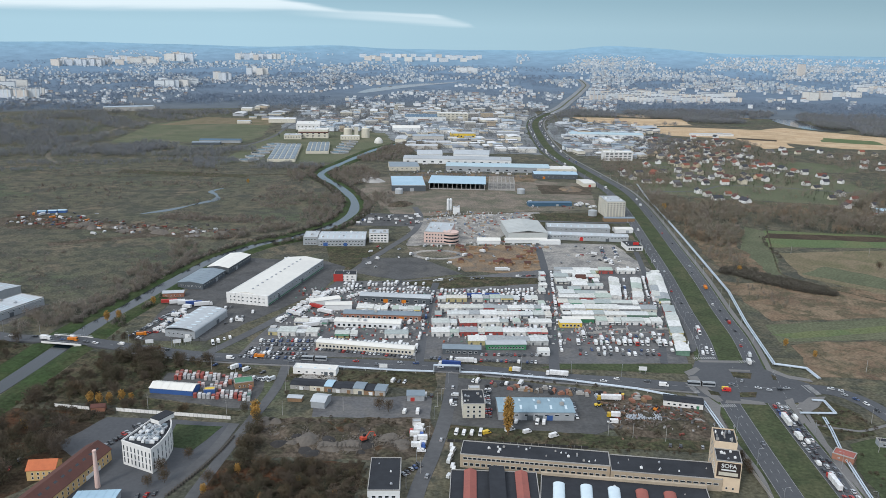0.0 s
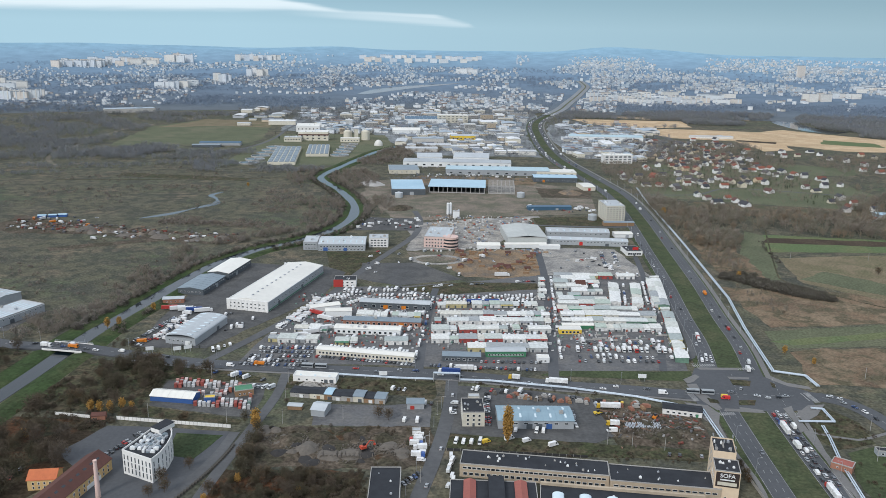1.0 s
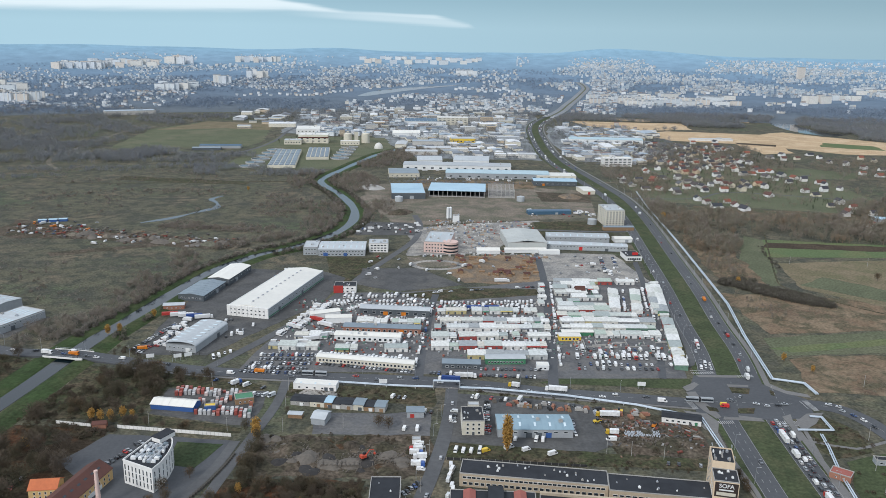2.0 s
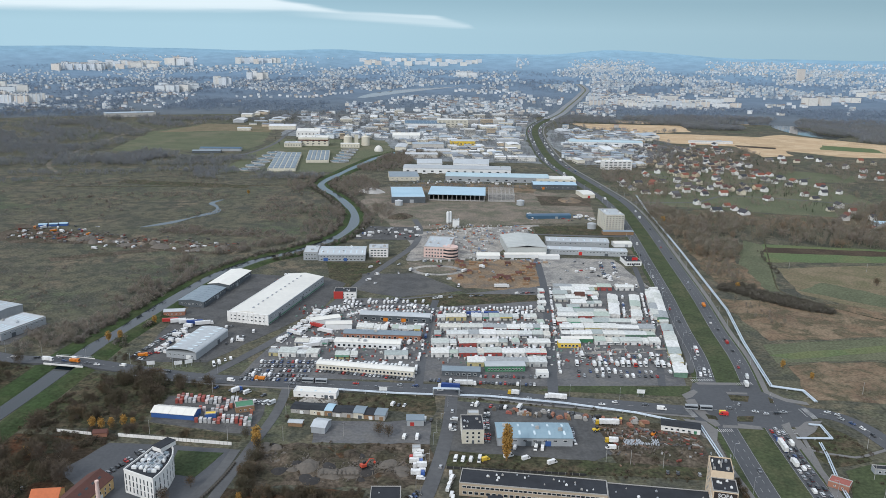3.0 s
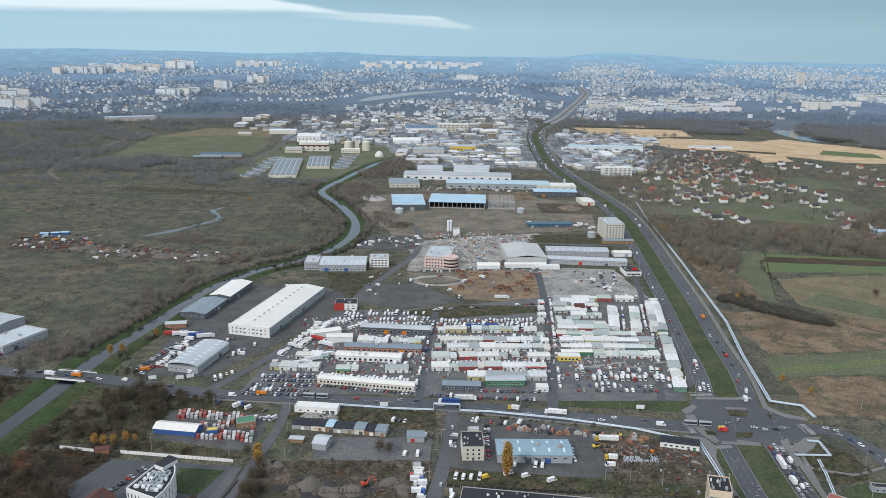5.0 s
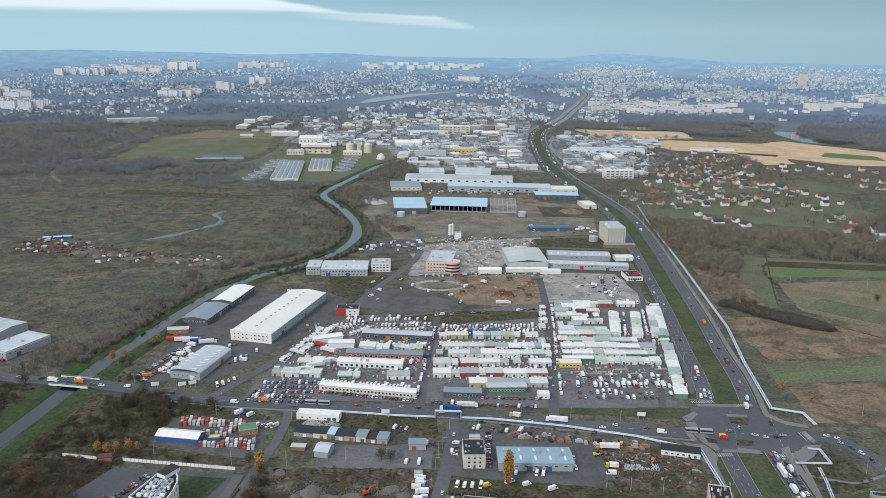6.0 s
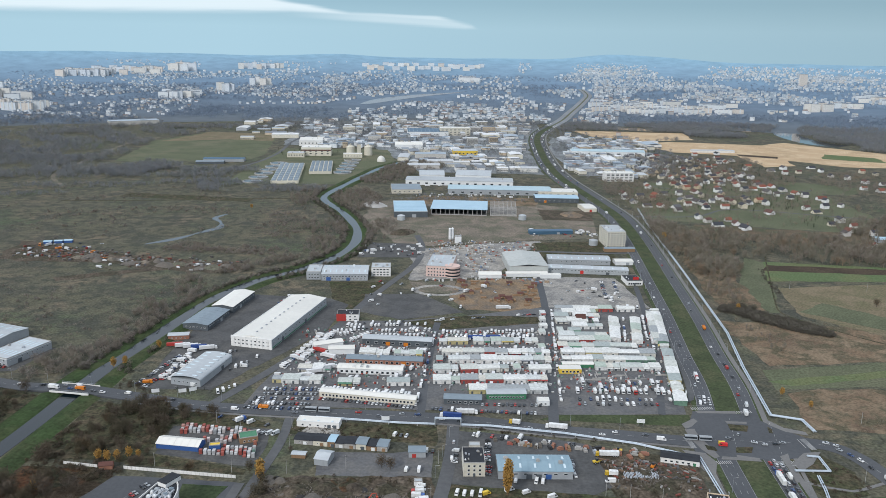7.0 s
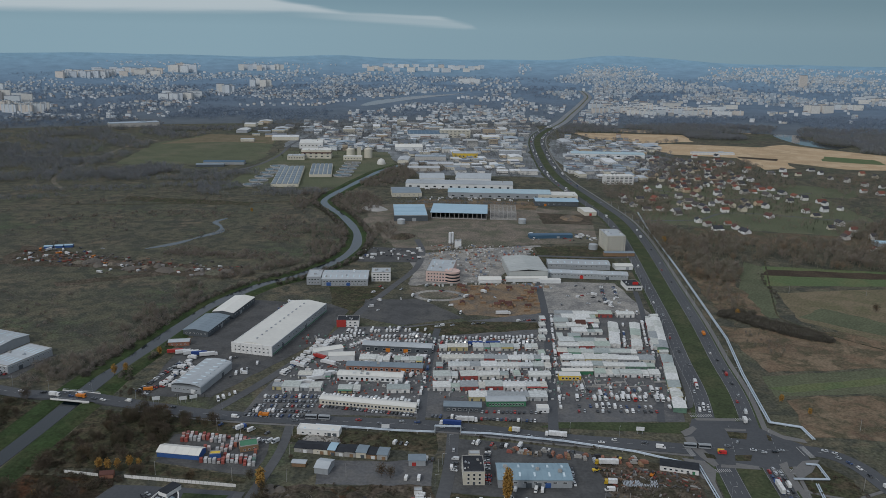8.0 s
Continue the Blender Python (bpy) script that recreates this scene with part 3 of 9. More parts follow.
def ribbon(name, label, pts, width, z, mat, height=0.3, clear=True, shift=0.0, step=8.0, category="", hump=None):
    """A strip of ground cover along a line: its top at z, its sides going down into the ground."""
    z += 0.003
    line = soft_line(pts, step)
    w = width if callable(width) else (lambda s: width)
    left = offsets(line, lambda s: shift + w(s) / 2)
    right = offsets(line, lambda s: shift - w(s) / 2)
    g = Geo()
    for i in range(len(line) - 1):
        a, b, c, d = left[i], left[i + 1], right[i + 1], right[i]
        z0, z1 = (z + hump(line[i].x, line[i].y), z + hump(line[i + 1].x, line[i + 1].y)) if hump else (z, z)
        low = height if not hump or abs(line[i].x + 279) < 15 else z0
        g.face([(*d, z0), (*c, z1), (*b, z1), (*a, z0)])
        g.face([(*a, z0), (*b, z1), (*b, z1 - low), (*a, z0 - low)])
        g.face([(*c, z1), (*d, z0), (*d, z0 - low), (*c, z1 - low)])
    if clear:
        for i in range(0, len(line), 1):
            KEEP_OUT.append((line[i].x, line[i].y, w(i / len(line)) / 2 + 2.5))
    return tagged(part(name, g, mat), label, category, kind="structure")


PATCHES, OPEN_LAND = [], []


def patch(name, label, corners, z, mat, wobble=2.0, step=6.0, height=0.3, seed=0, bare=False):
    """A plot of ground with slightly uneven edges."""
    ring = []
    for i, a in enumerate(corners):
        a, b = Vector(a), Vector(corners[(i + 1) % len(corners)])
        k = max(1, int((b - a).length / step))
        side = Vector((-(b - a).y, (b - a).x)).normalized()
        for j in range(k):
            q = a.lerp(b, j / k)
            o = noise.noise(Vector((q.x * 0.06, q.y * 0.06, seed + 3.3))) * wobble if 0 < j else 0
            ring.append((q.x + side.x * o, q.y + side.y * o))
    g = Geo()
    area = sum(ring[i][0] * ring[(i + 1) % len(ring)][1] - ring[(i + 1) % len(ring)][0] * ring[i][1] for i in range(len(ring)))
    if area < 0:
        ring.reverse()
    PATCHES.append(name)
    if bare or mat.name in ("stubble", "green_field", "dry_field", "ploughed", "yard", "gravel", "sand", "market_floor", "asphalt"):
        OPEN_LAND.append([tuple(q) for q in corners])
    z += 0.006 * (len(PATCHES) % 9)
    g.prism(ring, z - height, z)
    return tagged(part(name, g, mat), label, kind="structure")


FLAT, SPAN, MID = 2800.0, 2100.0, 240.0


def bowl(x, y):
    """Where a place of the flat plan lies on the land sheet, which draws far country together and lifts it to the horizon: x, y, z and scale."""
    r = math.hypot(x, y)
    if r <= FLAT:
        return x, y, 0.0, 1.0
    q = FLAT + SPAN * (1 - FLAT / r)
    return x * q / r, y * q / r, MID * (1 - q / r), q / r


def clear_box(x, y, lx, ly, rot, extra=2.0):
    """Keep trees off a footprint."""
    c, s = math.cos(radians(rot)), math.sin(radians(rot))
    r = min(lx, ly) / 2
    k = max(1, int(max(lx, ly) / (2 * r) + 0.99))
    for i in range(k):
        o = (i + 0.5) / k - 0.5
        a, b = (o * (lx - 0), 0) if lx >= ly else (0, o * ly)
        KEEP_OUT.append((x + c * a - s * b, y + s * a + c * b, r * 1.25 + extra))

# ---- ground ----
g = Geo()
rings = [0.0, 60, 130, 210, 300, 400, 520, 660, 820, 1000, 1250, 1500, 1800, 2100, 2450, 2800]
SEG = 96


def disc(rings, height):
    g = Geo()
    for r in rings:
        for s in range(SEG):
            a = 2 * math.pi * s / SEG
            g.v.append(height(r, a))
    for i in range(len(rings) - 1):
        for s in range(SEG):
            t = (s + 1) % SEG
            g.f.append((i * SEG + s, (i + 1) * SEG + s, (i + 1) * SEG + t, i * SEG + t))
            g.m.append(0)
    if rings[0] < 1:
        g.f.append(tuple(reversed(range(SEG))))
        g.m.append(0)
    return g


ground = tagged(part("ground", disc([0.5] + rings[1:], lambda r, a: (r * math.sin(a), r * math.cos(a), 0.0)), M["heath"]), "dull brown and olive winter heath and waste land", kind="structure")


def far_height(r, a):
    x, y, z, s = bowl(r * math.sin(a), r * math.cos(a))
    deg = math.degrees(a) if a < math.pi else math.degrees(a) - 360
    k = max(0.0, (r - 12000) / 18000)
    ridge = 32 * math.exp(-((deg - 11.2) / 2.6) ** 2) + 16 * math.exp(-((deg - 15) / 2.5) ** 2) + 14 * math.exp(-((deg + 8) / 3.0) ** 2) + 14 * math.exp(-((deg + 24) / 7.0) ** 2)
    ridge += 4 * noise.noise(Vector((deg * 0.25, 0.3, 1.7))) + 1.0 * noise.noise(Vector((deg * 0.8, 2.3, 0.7)))
    return x, y, z - 0.4 * max(0, 1 - abs(r - 2800) / 50) + k * (ridge - 13)


SEG = 360
far_rings = [2780, 2900, 3100, 3350, 3650, 4000, 4400, 4900, 5500, 6300, 7300, 8600, 10400, 12500, 15500, 19500, 24500, 30000]
tagged(part("backdrop", disc(far_rings, far_height), M["hazy_far_land"]), "wooded land and suburbs rising to low hills, blue haze painted in", kind="structure")

# plots of land west of the river
patch("field", "flat dull green airfield-like meadow", [(-738, 1735), (-784, 2130), (-704, 2361), (-496, 2327), (-435, 1891), (-455, 1785)], 0.06, M["pasture"], 10, 20, bare=True)
patch("field", "brown stubble end of the meadow", [(-765, 2110), (-704, 2361), (-496, 2327), (-475, 2150), (-600, 2180)], 0.12, M["dry_field"], 10, 20, bare=True)
patch("field", "grass of the treatment works", [(-425, 1470), (-190, 1490), (-150, 1640), (-118, 1790), (-150, 2010), (-420, 2010)], 0.04, M["pasture"], 6, 20)
patch("field", "strip of olive grass in the heath", [(-560, 1330), (-560, 1370), (-330, 1330), (-330, 1300)], 0.05, M["weeds"], 8, 15)
patch("field", "dark olive heath plot by the river", [(-420, 690), (-270, 690), (-240, 830), (-330, 850), (-420, 820)], 0.05, M["heath"], 10, 15)
patch("yard_ground", "grey rubble and gravel strip of a scrap yard", [(-560, 1010), (-420, 960), (-280, 925), (-240, 915), (-245, 880), (-300, 880), (-420, 915), (-540, 920)], 0.07, M["earth"], 14, 12)
patch("track", "sandy track through the heath", [(-430, 835), (-380, 860), (-330, 885), (-340, 895), (-400, 870), (-440, 850)], 0.06, M["earth"], 3, 10)
ribbon("track", "pale sandy track through the heath wood", [(-700, 1420), (-779, 1556), (-807, 1801), (-830, 2055), (-800, 2200)], 8, 0.12, M["cleared"])
ribbon("track", "grassy track across the heath", [(-640, 1290), (-500, 1302), (-330, 1330), (-230, 1345)], 7, 0.1, M["weeds"], clear=False)
# plots east of the dual carriageway
patch("field", "brown reed and dry weed plot beside the pipes", [(262, 510), (420, 500), (430, 580), (300, 580), (268, 570)], 0.05, M["reeds"], 4, 12, seed=1)
patch("field", "pale olive grass field", [(262, 577), (380, 590), (460, 606), (470, 652), (380, 637), (266, 616)], 0.05, M["pasture"], 3, 12, seed=2)
patch("field", "narrow bright green crop strip", [(262, 593), (283, 598), (370, 619), (460, 636), (455, 622), (366, 605), (278, 585)], 0.12, M["green_field"], 2, 10, seed=22)
patch("field", "brown reed and dry weed plot", [(276, 625), (460, 648), (470, 715), (330, 735), (268, 740)], 0.05, M["reeds"], 5, 12, seed=3)
patch("field", "dry tan grass field", [(360, 757), (424, 690), (520, 750), (600, 850), (512, 873), (374, 854)], 0.05, M["dry_field"], 5, 12, seed=4)
patch("field", "olive grass strip across the dry field", [(362, 770), (430, 712), (470, 735), (400, 800)], 0.1, M["pasture"], 5, 12, seed=23)
patch("field", "green winter crop strip", [(372, 880), (560, 885), (590, 940), (400, 965)], 0.09, M["green_field"], 3, 12, seed=5)
patch("field", "dark ploughed strip", [(385, 925), (600, 905), (610, 930), (400, 950)], 0.13, M["ploughed"], 3, 12, seed=6)
patch("field", "dull green pasture beside a ditch", [(306, 770), (341, 766), (353, 806), (402, 957), (384, 985), (340, 876)], 0.05, M["pasture"], 5, 12, seed=7)
ribbon("ditch", "dark weedy ditch between the fields", [(414, 992), (398, 945), (353, 808), (343, 766), (356, 741), (403, 682), (470, 640)], 1.8, 0.17, M["weeds"], clear=False)
patch("field", "brown weed plot with birches", [(285, 780), (330, 770), (350, 985), (300, 985)], 0.05, M["reeds"], 6, 12, seed=8)
patch("field", "green meadow between the houses", [(663, 1617), (825, 1520), (746, 1449), (640, 1470)], 0.05, M["pasture"], 6, 20, seed=9)
patch("field", "green gardens and paddocks below the village", [(395, 1190), (452, 1290), (640, 1250), (586, 1150)], 0.05, M["pasture"], 8, 20, seed=19)
patch("field", "green garden land round the village houses", [(312, 1215), (600, 1130), (690, 1250), (700, 1480), (560, 1560), (400, 1560), (310, 1420)], 0.03, M["pasture"], 10, 25, seed=24)
patch("field", "dull brown garden plots", [(330, 1090), (600, 1060), (620, 1130), (380, 1180)], 0.05, M["scrub_floor"], 8, 20, seed=10)
patch("field", "pale ochre stubble field beside the trading estate", [(393, 2558), (745, 2523), (725, 2338), (563, 2284), (435, 2390)], 0.08, M["stubble"], 12, 40, seed=11)
patch("field", "broad pale ochre stubble field", [(540, 2223), (635, 2279), (882, 2228), (975, 2299), (1019, 2234), (1153, 2072), (1300, 1960), (1190, 1780), (1014, 1814), (919, 1822), (827, 1920), (809, 1828), (726, 1800), (730, 1995), (582, 2046)], 0.08, M["stubble"], 12, 40, seed=16)
patch("field", "narrow ochre stubble strip between hedges", [(573, 2686), (681, 2634), (659, 2564), (556, 2620)], 0.1, M["stubble"], 8, 30, seed=17)
patch("field", "narrow ochre stubble strip by the river wood", [(963, 2731), (1032, 2682), (989, 2599), (932, 2646)], 0.1, M["stubble"], 8, 30, seed=18)
patch("field", "pale ochre stubble field beyond a hedge", [(617, 2756), (640, 2780), (778, 2790), (770, 2740)], 0.08, M["stubble"], 8, 30, seed=12)
patch("field", "dark fallow wedge in the stubble", [(735, 1990), (815, 1950), (830, 1985), (740, 2025)], 0.16, M["ploughed"], 6, 20, seed=13)
patch("field", "green meadow beside the stubble", [(930, 1960), (1060, 1900), (1075, 1990), (975, 2050)], 0.16, M["green_field"], 8, 30, seed=14)

patch("field", "grey built-up ground of the trading estate", [(-430, 2080), (-190, 2060), (-60, 1660), (205, 1640), (212, 2000), (240, 2300), (300, 2560), (300, 2760), (-480, 2740)], 0.03, M["town_ground"], 15, 40, seed=20)
patch("field", "grey built-up ground east of the carriageway", [(275, 1640), (420, 1640), (560, 1960), (380, 2300), (300, 2350), (262, 2000)], 0.03, M["town_ground"], 10, 40, seed=21)

# market and yards
patch("yard_ground", "worn asphalt of the market place", [(-150, 520), (-98, 534), (0, 531), (82, 526), (178, 531), (190, 600), (214, 772), (102, 772), (30, 745), (-45, 722), (-93, 722), (-116, 680), (-140, 580)], 0.10, M["market_floor"], 1.5, 8)
patch("yard_ground", "pale gravel parking lot", [(108, 885), (197, 880), (212, 774), (101, 772)], 0.12, M["gravel"], 3, 8)
patch("yard_ground", "sandy brown builders yard", [(14, 862), (106, 876), (101, 774), (60, 756), (22, 760), (5, 800)], 0.11, M["sand"], 5, 8)
patch("yard_ground", "dark asphalt storage lot", [(-85, 806), (-26, 810), (6, 770), (20, 752), (-42, 727), (-84, 748)], 0.11, M["yard"], 2, 8)
patch("yard_ground", "sandy earth round the building site", [(-40, 855), (14, 862), (8, 815), (-28, 815)], 0.105, M["cleared"], 5, 8)
patch("yard_ground", "pale building site ground with piles", [(-40, 860), (60, 880), (125, 1055), (60, 1040), (-45, 1000)], 0.10, M["gravel"], 5, 8)
patch("yard_ground", "brown cleared ground behind the halls", [(-60, 1010), (120, 1062), (215, 1080), (235, 1290), (110, 1330), (-110, 1330), (-130, 1200)], 0.09, M["cleared"], 8, 15)
patch("field", "strip of rust-brown reeds between the halls", [(-70, 1308), (150, 1300), (160, 1372), (-40, 1385)], 0.15, M["reeds"], 6, 12)
patch("field", "red-brown ploughed plot beside the carriageway", [(150, 1195), (226, 1190), (236, 1262), (150, 1275)], 0.15, M["earth"], 4, 10)
patch("yard_ground", "grey equipment yard", [(-110, 960), (-30, 960), (-35, 1030), (-100, 1035)], 0.13, M["yard"], 4, 10)
patch("field", "dull grass behind the gravel lot", [(118, 960), (215, 960), (232, 1060), (120, 1050)], 0.10, M["weeds"], 5, 10)
patch("yard_ground", "asphalt yard of the white hall", [(-235, 560), (-178, 560), (-110, 690), (-98, 770), (-120, 790), (-215, 800), (-232, 700)], 0.10, M["yard"], 2, 8)
patch("yard_ground", "asphalt yard round the grey hall", [(-430, 575), (-345, 590), (-335, 640), (-440, 650)], 0.10, M["yard"], 2, 8)
patch("field", "green verge at the yard's edge", [(-118, 790), (-100, 740), (-92, 730), (-84, 800), (-60, 850), (-130, 850)], 0.08, M["weeds"], 3, 8)
patch("verge", "grass strip along the market front", [(70, 519), (176, 512), (180, 530), (84, 527)], 0.14, M["grass"], 1, 6)
patch("verge", "bare ground and weeds in the market's middle", [(-5, 700), (92, 722), (92, 742), (20, 742), (-40, 718)], 0.14, M["weeds"], 2, 6)
# south of the cross road
patch("yard_ground", "asphalt yard round the blue roofed hall", [(9, 500), (60, 494), (100, 482), (104, 430), (86, 418), (4, 432)], 0.10, M["yard"], 2, 6)
patch("yard_ground", "earthy storage ground with weeds", [(97, 482), (166, 464), (162, 415), (104, 420)], 0.09, M["earth"], 4, 6)
patch("field", "weedy grass plot behind the long hall", [(4, 430), (160, 414), (160, 402), (4, 410)], 0.11, M["weeds"], 2, 6)
patch("yard_ground", "grey car park round the white office", [(-200, 434), (-160, 432), (-122, 428), (-122, 410), (-133, 366), (-142, 335), (-185, 335), (-192, 380), (-215, 400)], 0.09, M["asphalt"], 1, 6)
patch("field", "clipped green lawn beside the office", [(-153, 400), (-137, 396), (-128, 424), (-156, 426)], 0.20, M["lawn"], 1, 5)
patch("yard_ground", "bare earth and rubble ground", [(-112, 436), (-6, 438), (-2, 396), (-40, 388), (-112, 388)], 0.08, M["earth"], 5, 6)
patch("yard_ground", "grey crate yard", [(-186, 500), (-118, 498), (-118, 446), (-186, 462)], 0.09, M["yard"], 3, 6)
patch("yard_ground", "puddled gravel yard behind the sheds", [(-78, 466), (-6, 470), (-6, 438), (-78, 438)], 0.10, M["market_floor"], 3, 6)
patch("field", "weedy grass along the cross road", [(-108, 512), (-4, 506), (-4, 478), (-108, 492)], 0.06, M["weeds"], 3, 6)
patch("wood_floor", "brown scrub with fallen leaves", [(-120, 388), (-40, 386), (-44, 300), (-125, 300)], 0.07, M["leaf_litter"], 4, 6)
patch("wood_floor", "orange brown leaf litter under trees", [(-262, 444), (-205, 444), (-195, 380), (-225, 330), (-290, 330), (-290, 400)], 0.07, M["leaf_litter"], 4, 6)
patch("wood_floor", "dark weeds and fallen leaves under the trees", [(-196, 528), (-150, 522), (-122, 506), (-122, 500), (-188, 503), (-190, 462), (-122, 444), (-122, 438), (-200, 448)], 0.05, M["weeds"], 3, 6)
patch("wood_floor", "dark weeds along the far stream bank", [(-300, 545), (-302, 480), (-310, 400), (-420, 400), (-420, 580), (-345, 560)], 0.05, M["weeds"], 3, 8)
patch("field", "dull grass slope above the stream", [(-262, 455), (-200, 450), (-196, 500), (-215, 530), (-256, 538)], 0.07, M["weeds"], 3, 6)
patch("field", "round grass island in the slip road", [(222, 466), (250, 474), (262, 452), (258, 426), (232, 418), (221, 440)], 0.18, M["weeds"], 2, 4)
patch("field", "mown grass beyond the slip road", [(236, 414), (262, 424), (300, 430), (300, 330), (222, 330), (226, 380)], 0.12, M["grass"], 2, 5)

# ---- river and streams ----
RIVER = [(-295, 395), (-286, 470), (-282, 510), (-279, 547), (-275, 592), (-267, 634), (-254, 709), (-240, 780), (-208, 851), (-172, 893), (-138, 955), (-124, 1010), (-122, 1060), (-132, 1130), (-166, 1233), (-205, 1320), (-212, 1370), (-200, 1440), (-175, 1560), (-145, 1690), (-105, 1790)]
ribbon("water", "slow grey-blue river reflecting the sky", RIVER, lambda s: 12.5 + 4 * math.sin(5 * s) ** 2, 0.22, M["water"], clear=False)
for side in (-1, 1):
    g = Geo()
    line = soft_line(RIVER, 8.0)
    rows = [offsets(line, lambda s, o=o: side * (o * (1 + 0.35 * max(0, 1 - s * 5)) + 0.8 * math.sin(70 * s))) for o in (5.9, 6.9, 10.5, 14.5, 20.0)]
    hs = (0.1, 0.6, 1.3, 1.3, 0.02)
    for a in range(4):
        for i in range(len(line) - 1):
            q = [(*rows[a][i], hs[a]), (*rows[a][i + 1], hs[a]), (*rows[a + 1][i + 1], hs[a + 1]), (*rows[a + 1][i], hs[a + 1])]
            g.face(q if side < 0 else q[::-1])
    tagged(part("river_bank", g, M["bank"]), "grassy dyke along the river", kind="structure")
for q in soft_line(RIVER, 8.0):
    KEEP_OUT.append((q.x, q.y, 26.0 if q.y < 600 else 13.0))
ribbon("water", "shallow pools of a brook in the heath", [(-395, 1005), (-366, 1035), (-345, 1073), (-326, 1109), (-334, 1144), (-350, 1172), (-340, 1200)], lambda s: 3 + 10 * abs(math.sin(9 * s)) * (1 if s < 0.7 else 0.6), 0.14, M["water"], clear=False)
ribbon("water", "broad river bend between bare woods", [(1330, 2760), (1230, 2790), (1140, 2690), (1085, 2560), (1062, 2430), (1065, 2290), (1110, 2230)], lambda s: 78, 0.3, M["far_water"], clear=True, step=30)
g = Geo()
shore = soft_line([(-372, 3600), (-290, 3960), (-150, 4330), (20, 4640), (110, 4800)], 60)
lake = offsets(shore, lambda s: 8 + 62 * math.sin(math.pi * min(1, s * 1.1 + 0.05)) ** 0.7) + offsets(shore, lambda s: -8 - 52 * math.sin(math.pi * min(1, s * 1.05)) ** 0.7)[::-1]
ring = []
for x, y in lake:
    x, y, z, _ = bowl(x, y)
    ring.append((x, y, z + 0.7))
g.face(ring[::-1])
for q in shore:
    KEEP_OUT.append((q.x, q.y, 150))
    KEEP_OUT.append((q.x - 30, q.y - 260, 110))
for x, y, r in ((1075, 2200, 70), (1010, 2390, 60), (1020, 2500, 60), (1040, 2290, 60)):
    KEEP_OUT.append((x, y, r))
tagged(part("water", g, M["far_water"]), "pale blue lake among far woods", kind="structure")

# ---- roads ----
AXIS = [(190, 250), (194, 340), (199, 430), (205, 500), (219, 580), (226, 650), (238, 750), (250, 880), (262, 1010), (270, 1120), (272, 1230), (262, 1340), (250, 1450), (237, 1570), (231, 1700), (233, 1850), (240, 2000), (256, 2250), (292, 2480), (380, 2780)]
ribbon("verge", "mown grass median and verges of the dual carriageway", AXIS, lambda s: 52, 0.16, M["grass"], step=10)
ribbon("road", "worn grey dual carriageway, in-bound side", AXIS, lambda s: 12.5, 0.26, M["asphalt"], shift=16.0, step=10)
ribbon("road", "worn grey dual carriageway, out-bound side", AXIS, lambda s: 12.0, 0.26, M["asphalt"], shift=-14.0, step=10)
ribbon("pavement", "light grey path beside the carriageway", AXIS, 4.0, 0.24, M["pavement"], shift=-23.5, step=10)
CROSS = [(-480, 640), (-400, 590), (-336, 564), (-305, 557), (-266, 552), (-222, 543), (-170, 531), (-97, 524), (0, 518), (78, 503), (125, 497), (170, 490), (205, 488), (240, 491), (262, 486), (274, 470), (279, 448), (284, 420), (292, 380), (300, 330)]
ribbon("road", "grey two-lane cross road", CROSS, lambda s: 15 - 4 * abs(s - 0.55), 0.30, M["asphalt"], step=6, hump=bridge_rise)
ribbon("pavement", "pale pavement along the cross road", CROSS[5:12], 2.2, 0.34, M["pavement"], shift=-9.2, step=6)
patch("road", "broad asphalt junction with worn markings", [(168, 476), (200, 466), (244, 470), (250, 498), (236, 512), (222, 532), (184, 536), (172, 508)], 0.32, M["asphalt"], 0.6, 4)
ribbon("road", "side street between workshops", [(-16, 300), (-12, 352), (-4, 395), (2, 432), (6, 470), (8, 512)], 8.5, 0.2, M["old_asphalt"])
ribbon("road", "lane down to the crate yard", [(-125, 330), (-120, 380), (-113, 436), (-108, 480), (-109, 524)], 6.5, 0.19, M["old_asphalt"])
ribbon("road", "market lane", [(79, 512), (86, 577), (94, 659), (103, 767), (108, 880)], 7.5, 0.18, M["asphalt"], clear=False)
ribbon("road", "market lane with vans", [(-16, 522), (-14, 597), (-9, 687), (-6, 720)], 6.5, 0.17, M["asphalt"], clear=False)
ribbon("road", "market lane along the stalls", [(160, 530), (183, 634), (204, 772), (214, 850)], 5.5, 0.17, M["asphalt"], clear=False)
ribbon("road", "service road past the white hall", [(-170, 536), (-140, 600), (-105, 690), (-82, 780), (-60, 850), (-36, 930), (-30, 1010), (-40, 1080)], 8, 0.2, M["old_asphalt"])
ribbon("road", "service road west of the carriageway", [(164, 560), (186, 560), (206, 700), (226, 850), (246, 1010)], 5, 0.2, M["old_asphalt"], shift=-4)
ribbon("road", "pale concrete access road behind the building site", [(-32, 985), (40, 1010), (110, 1046), (130, 1052)], 9, 0.24, M["gravel"])
ribbon("road", "service road along the shops", [(120, 1000), (200, 995), (245, 1000)], 7, 0.2, M["old_asphalt"])
ribbon("road", "paved oval turning loop before the unfinished building", [(-6 + 26 * math.cos(2 * math.pi * i / 16), 824 + 17 * math.sin(2 * math.pi * i / 16)) for i in range(17)], 6, 0.25, M["gravel"], clear=False, step=4)
ribbon("road", "grey road to the treatment works", [(-540, 1560), (-440, 1700), (-410, 1900), (-420, 2150), (-400, 2400)], 8, 0.2, M["old_asphalt"])
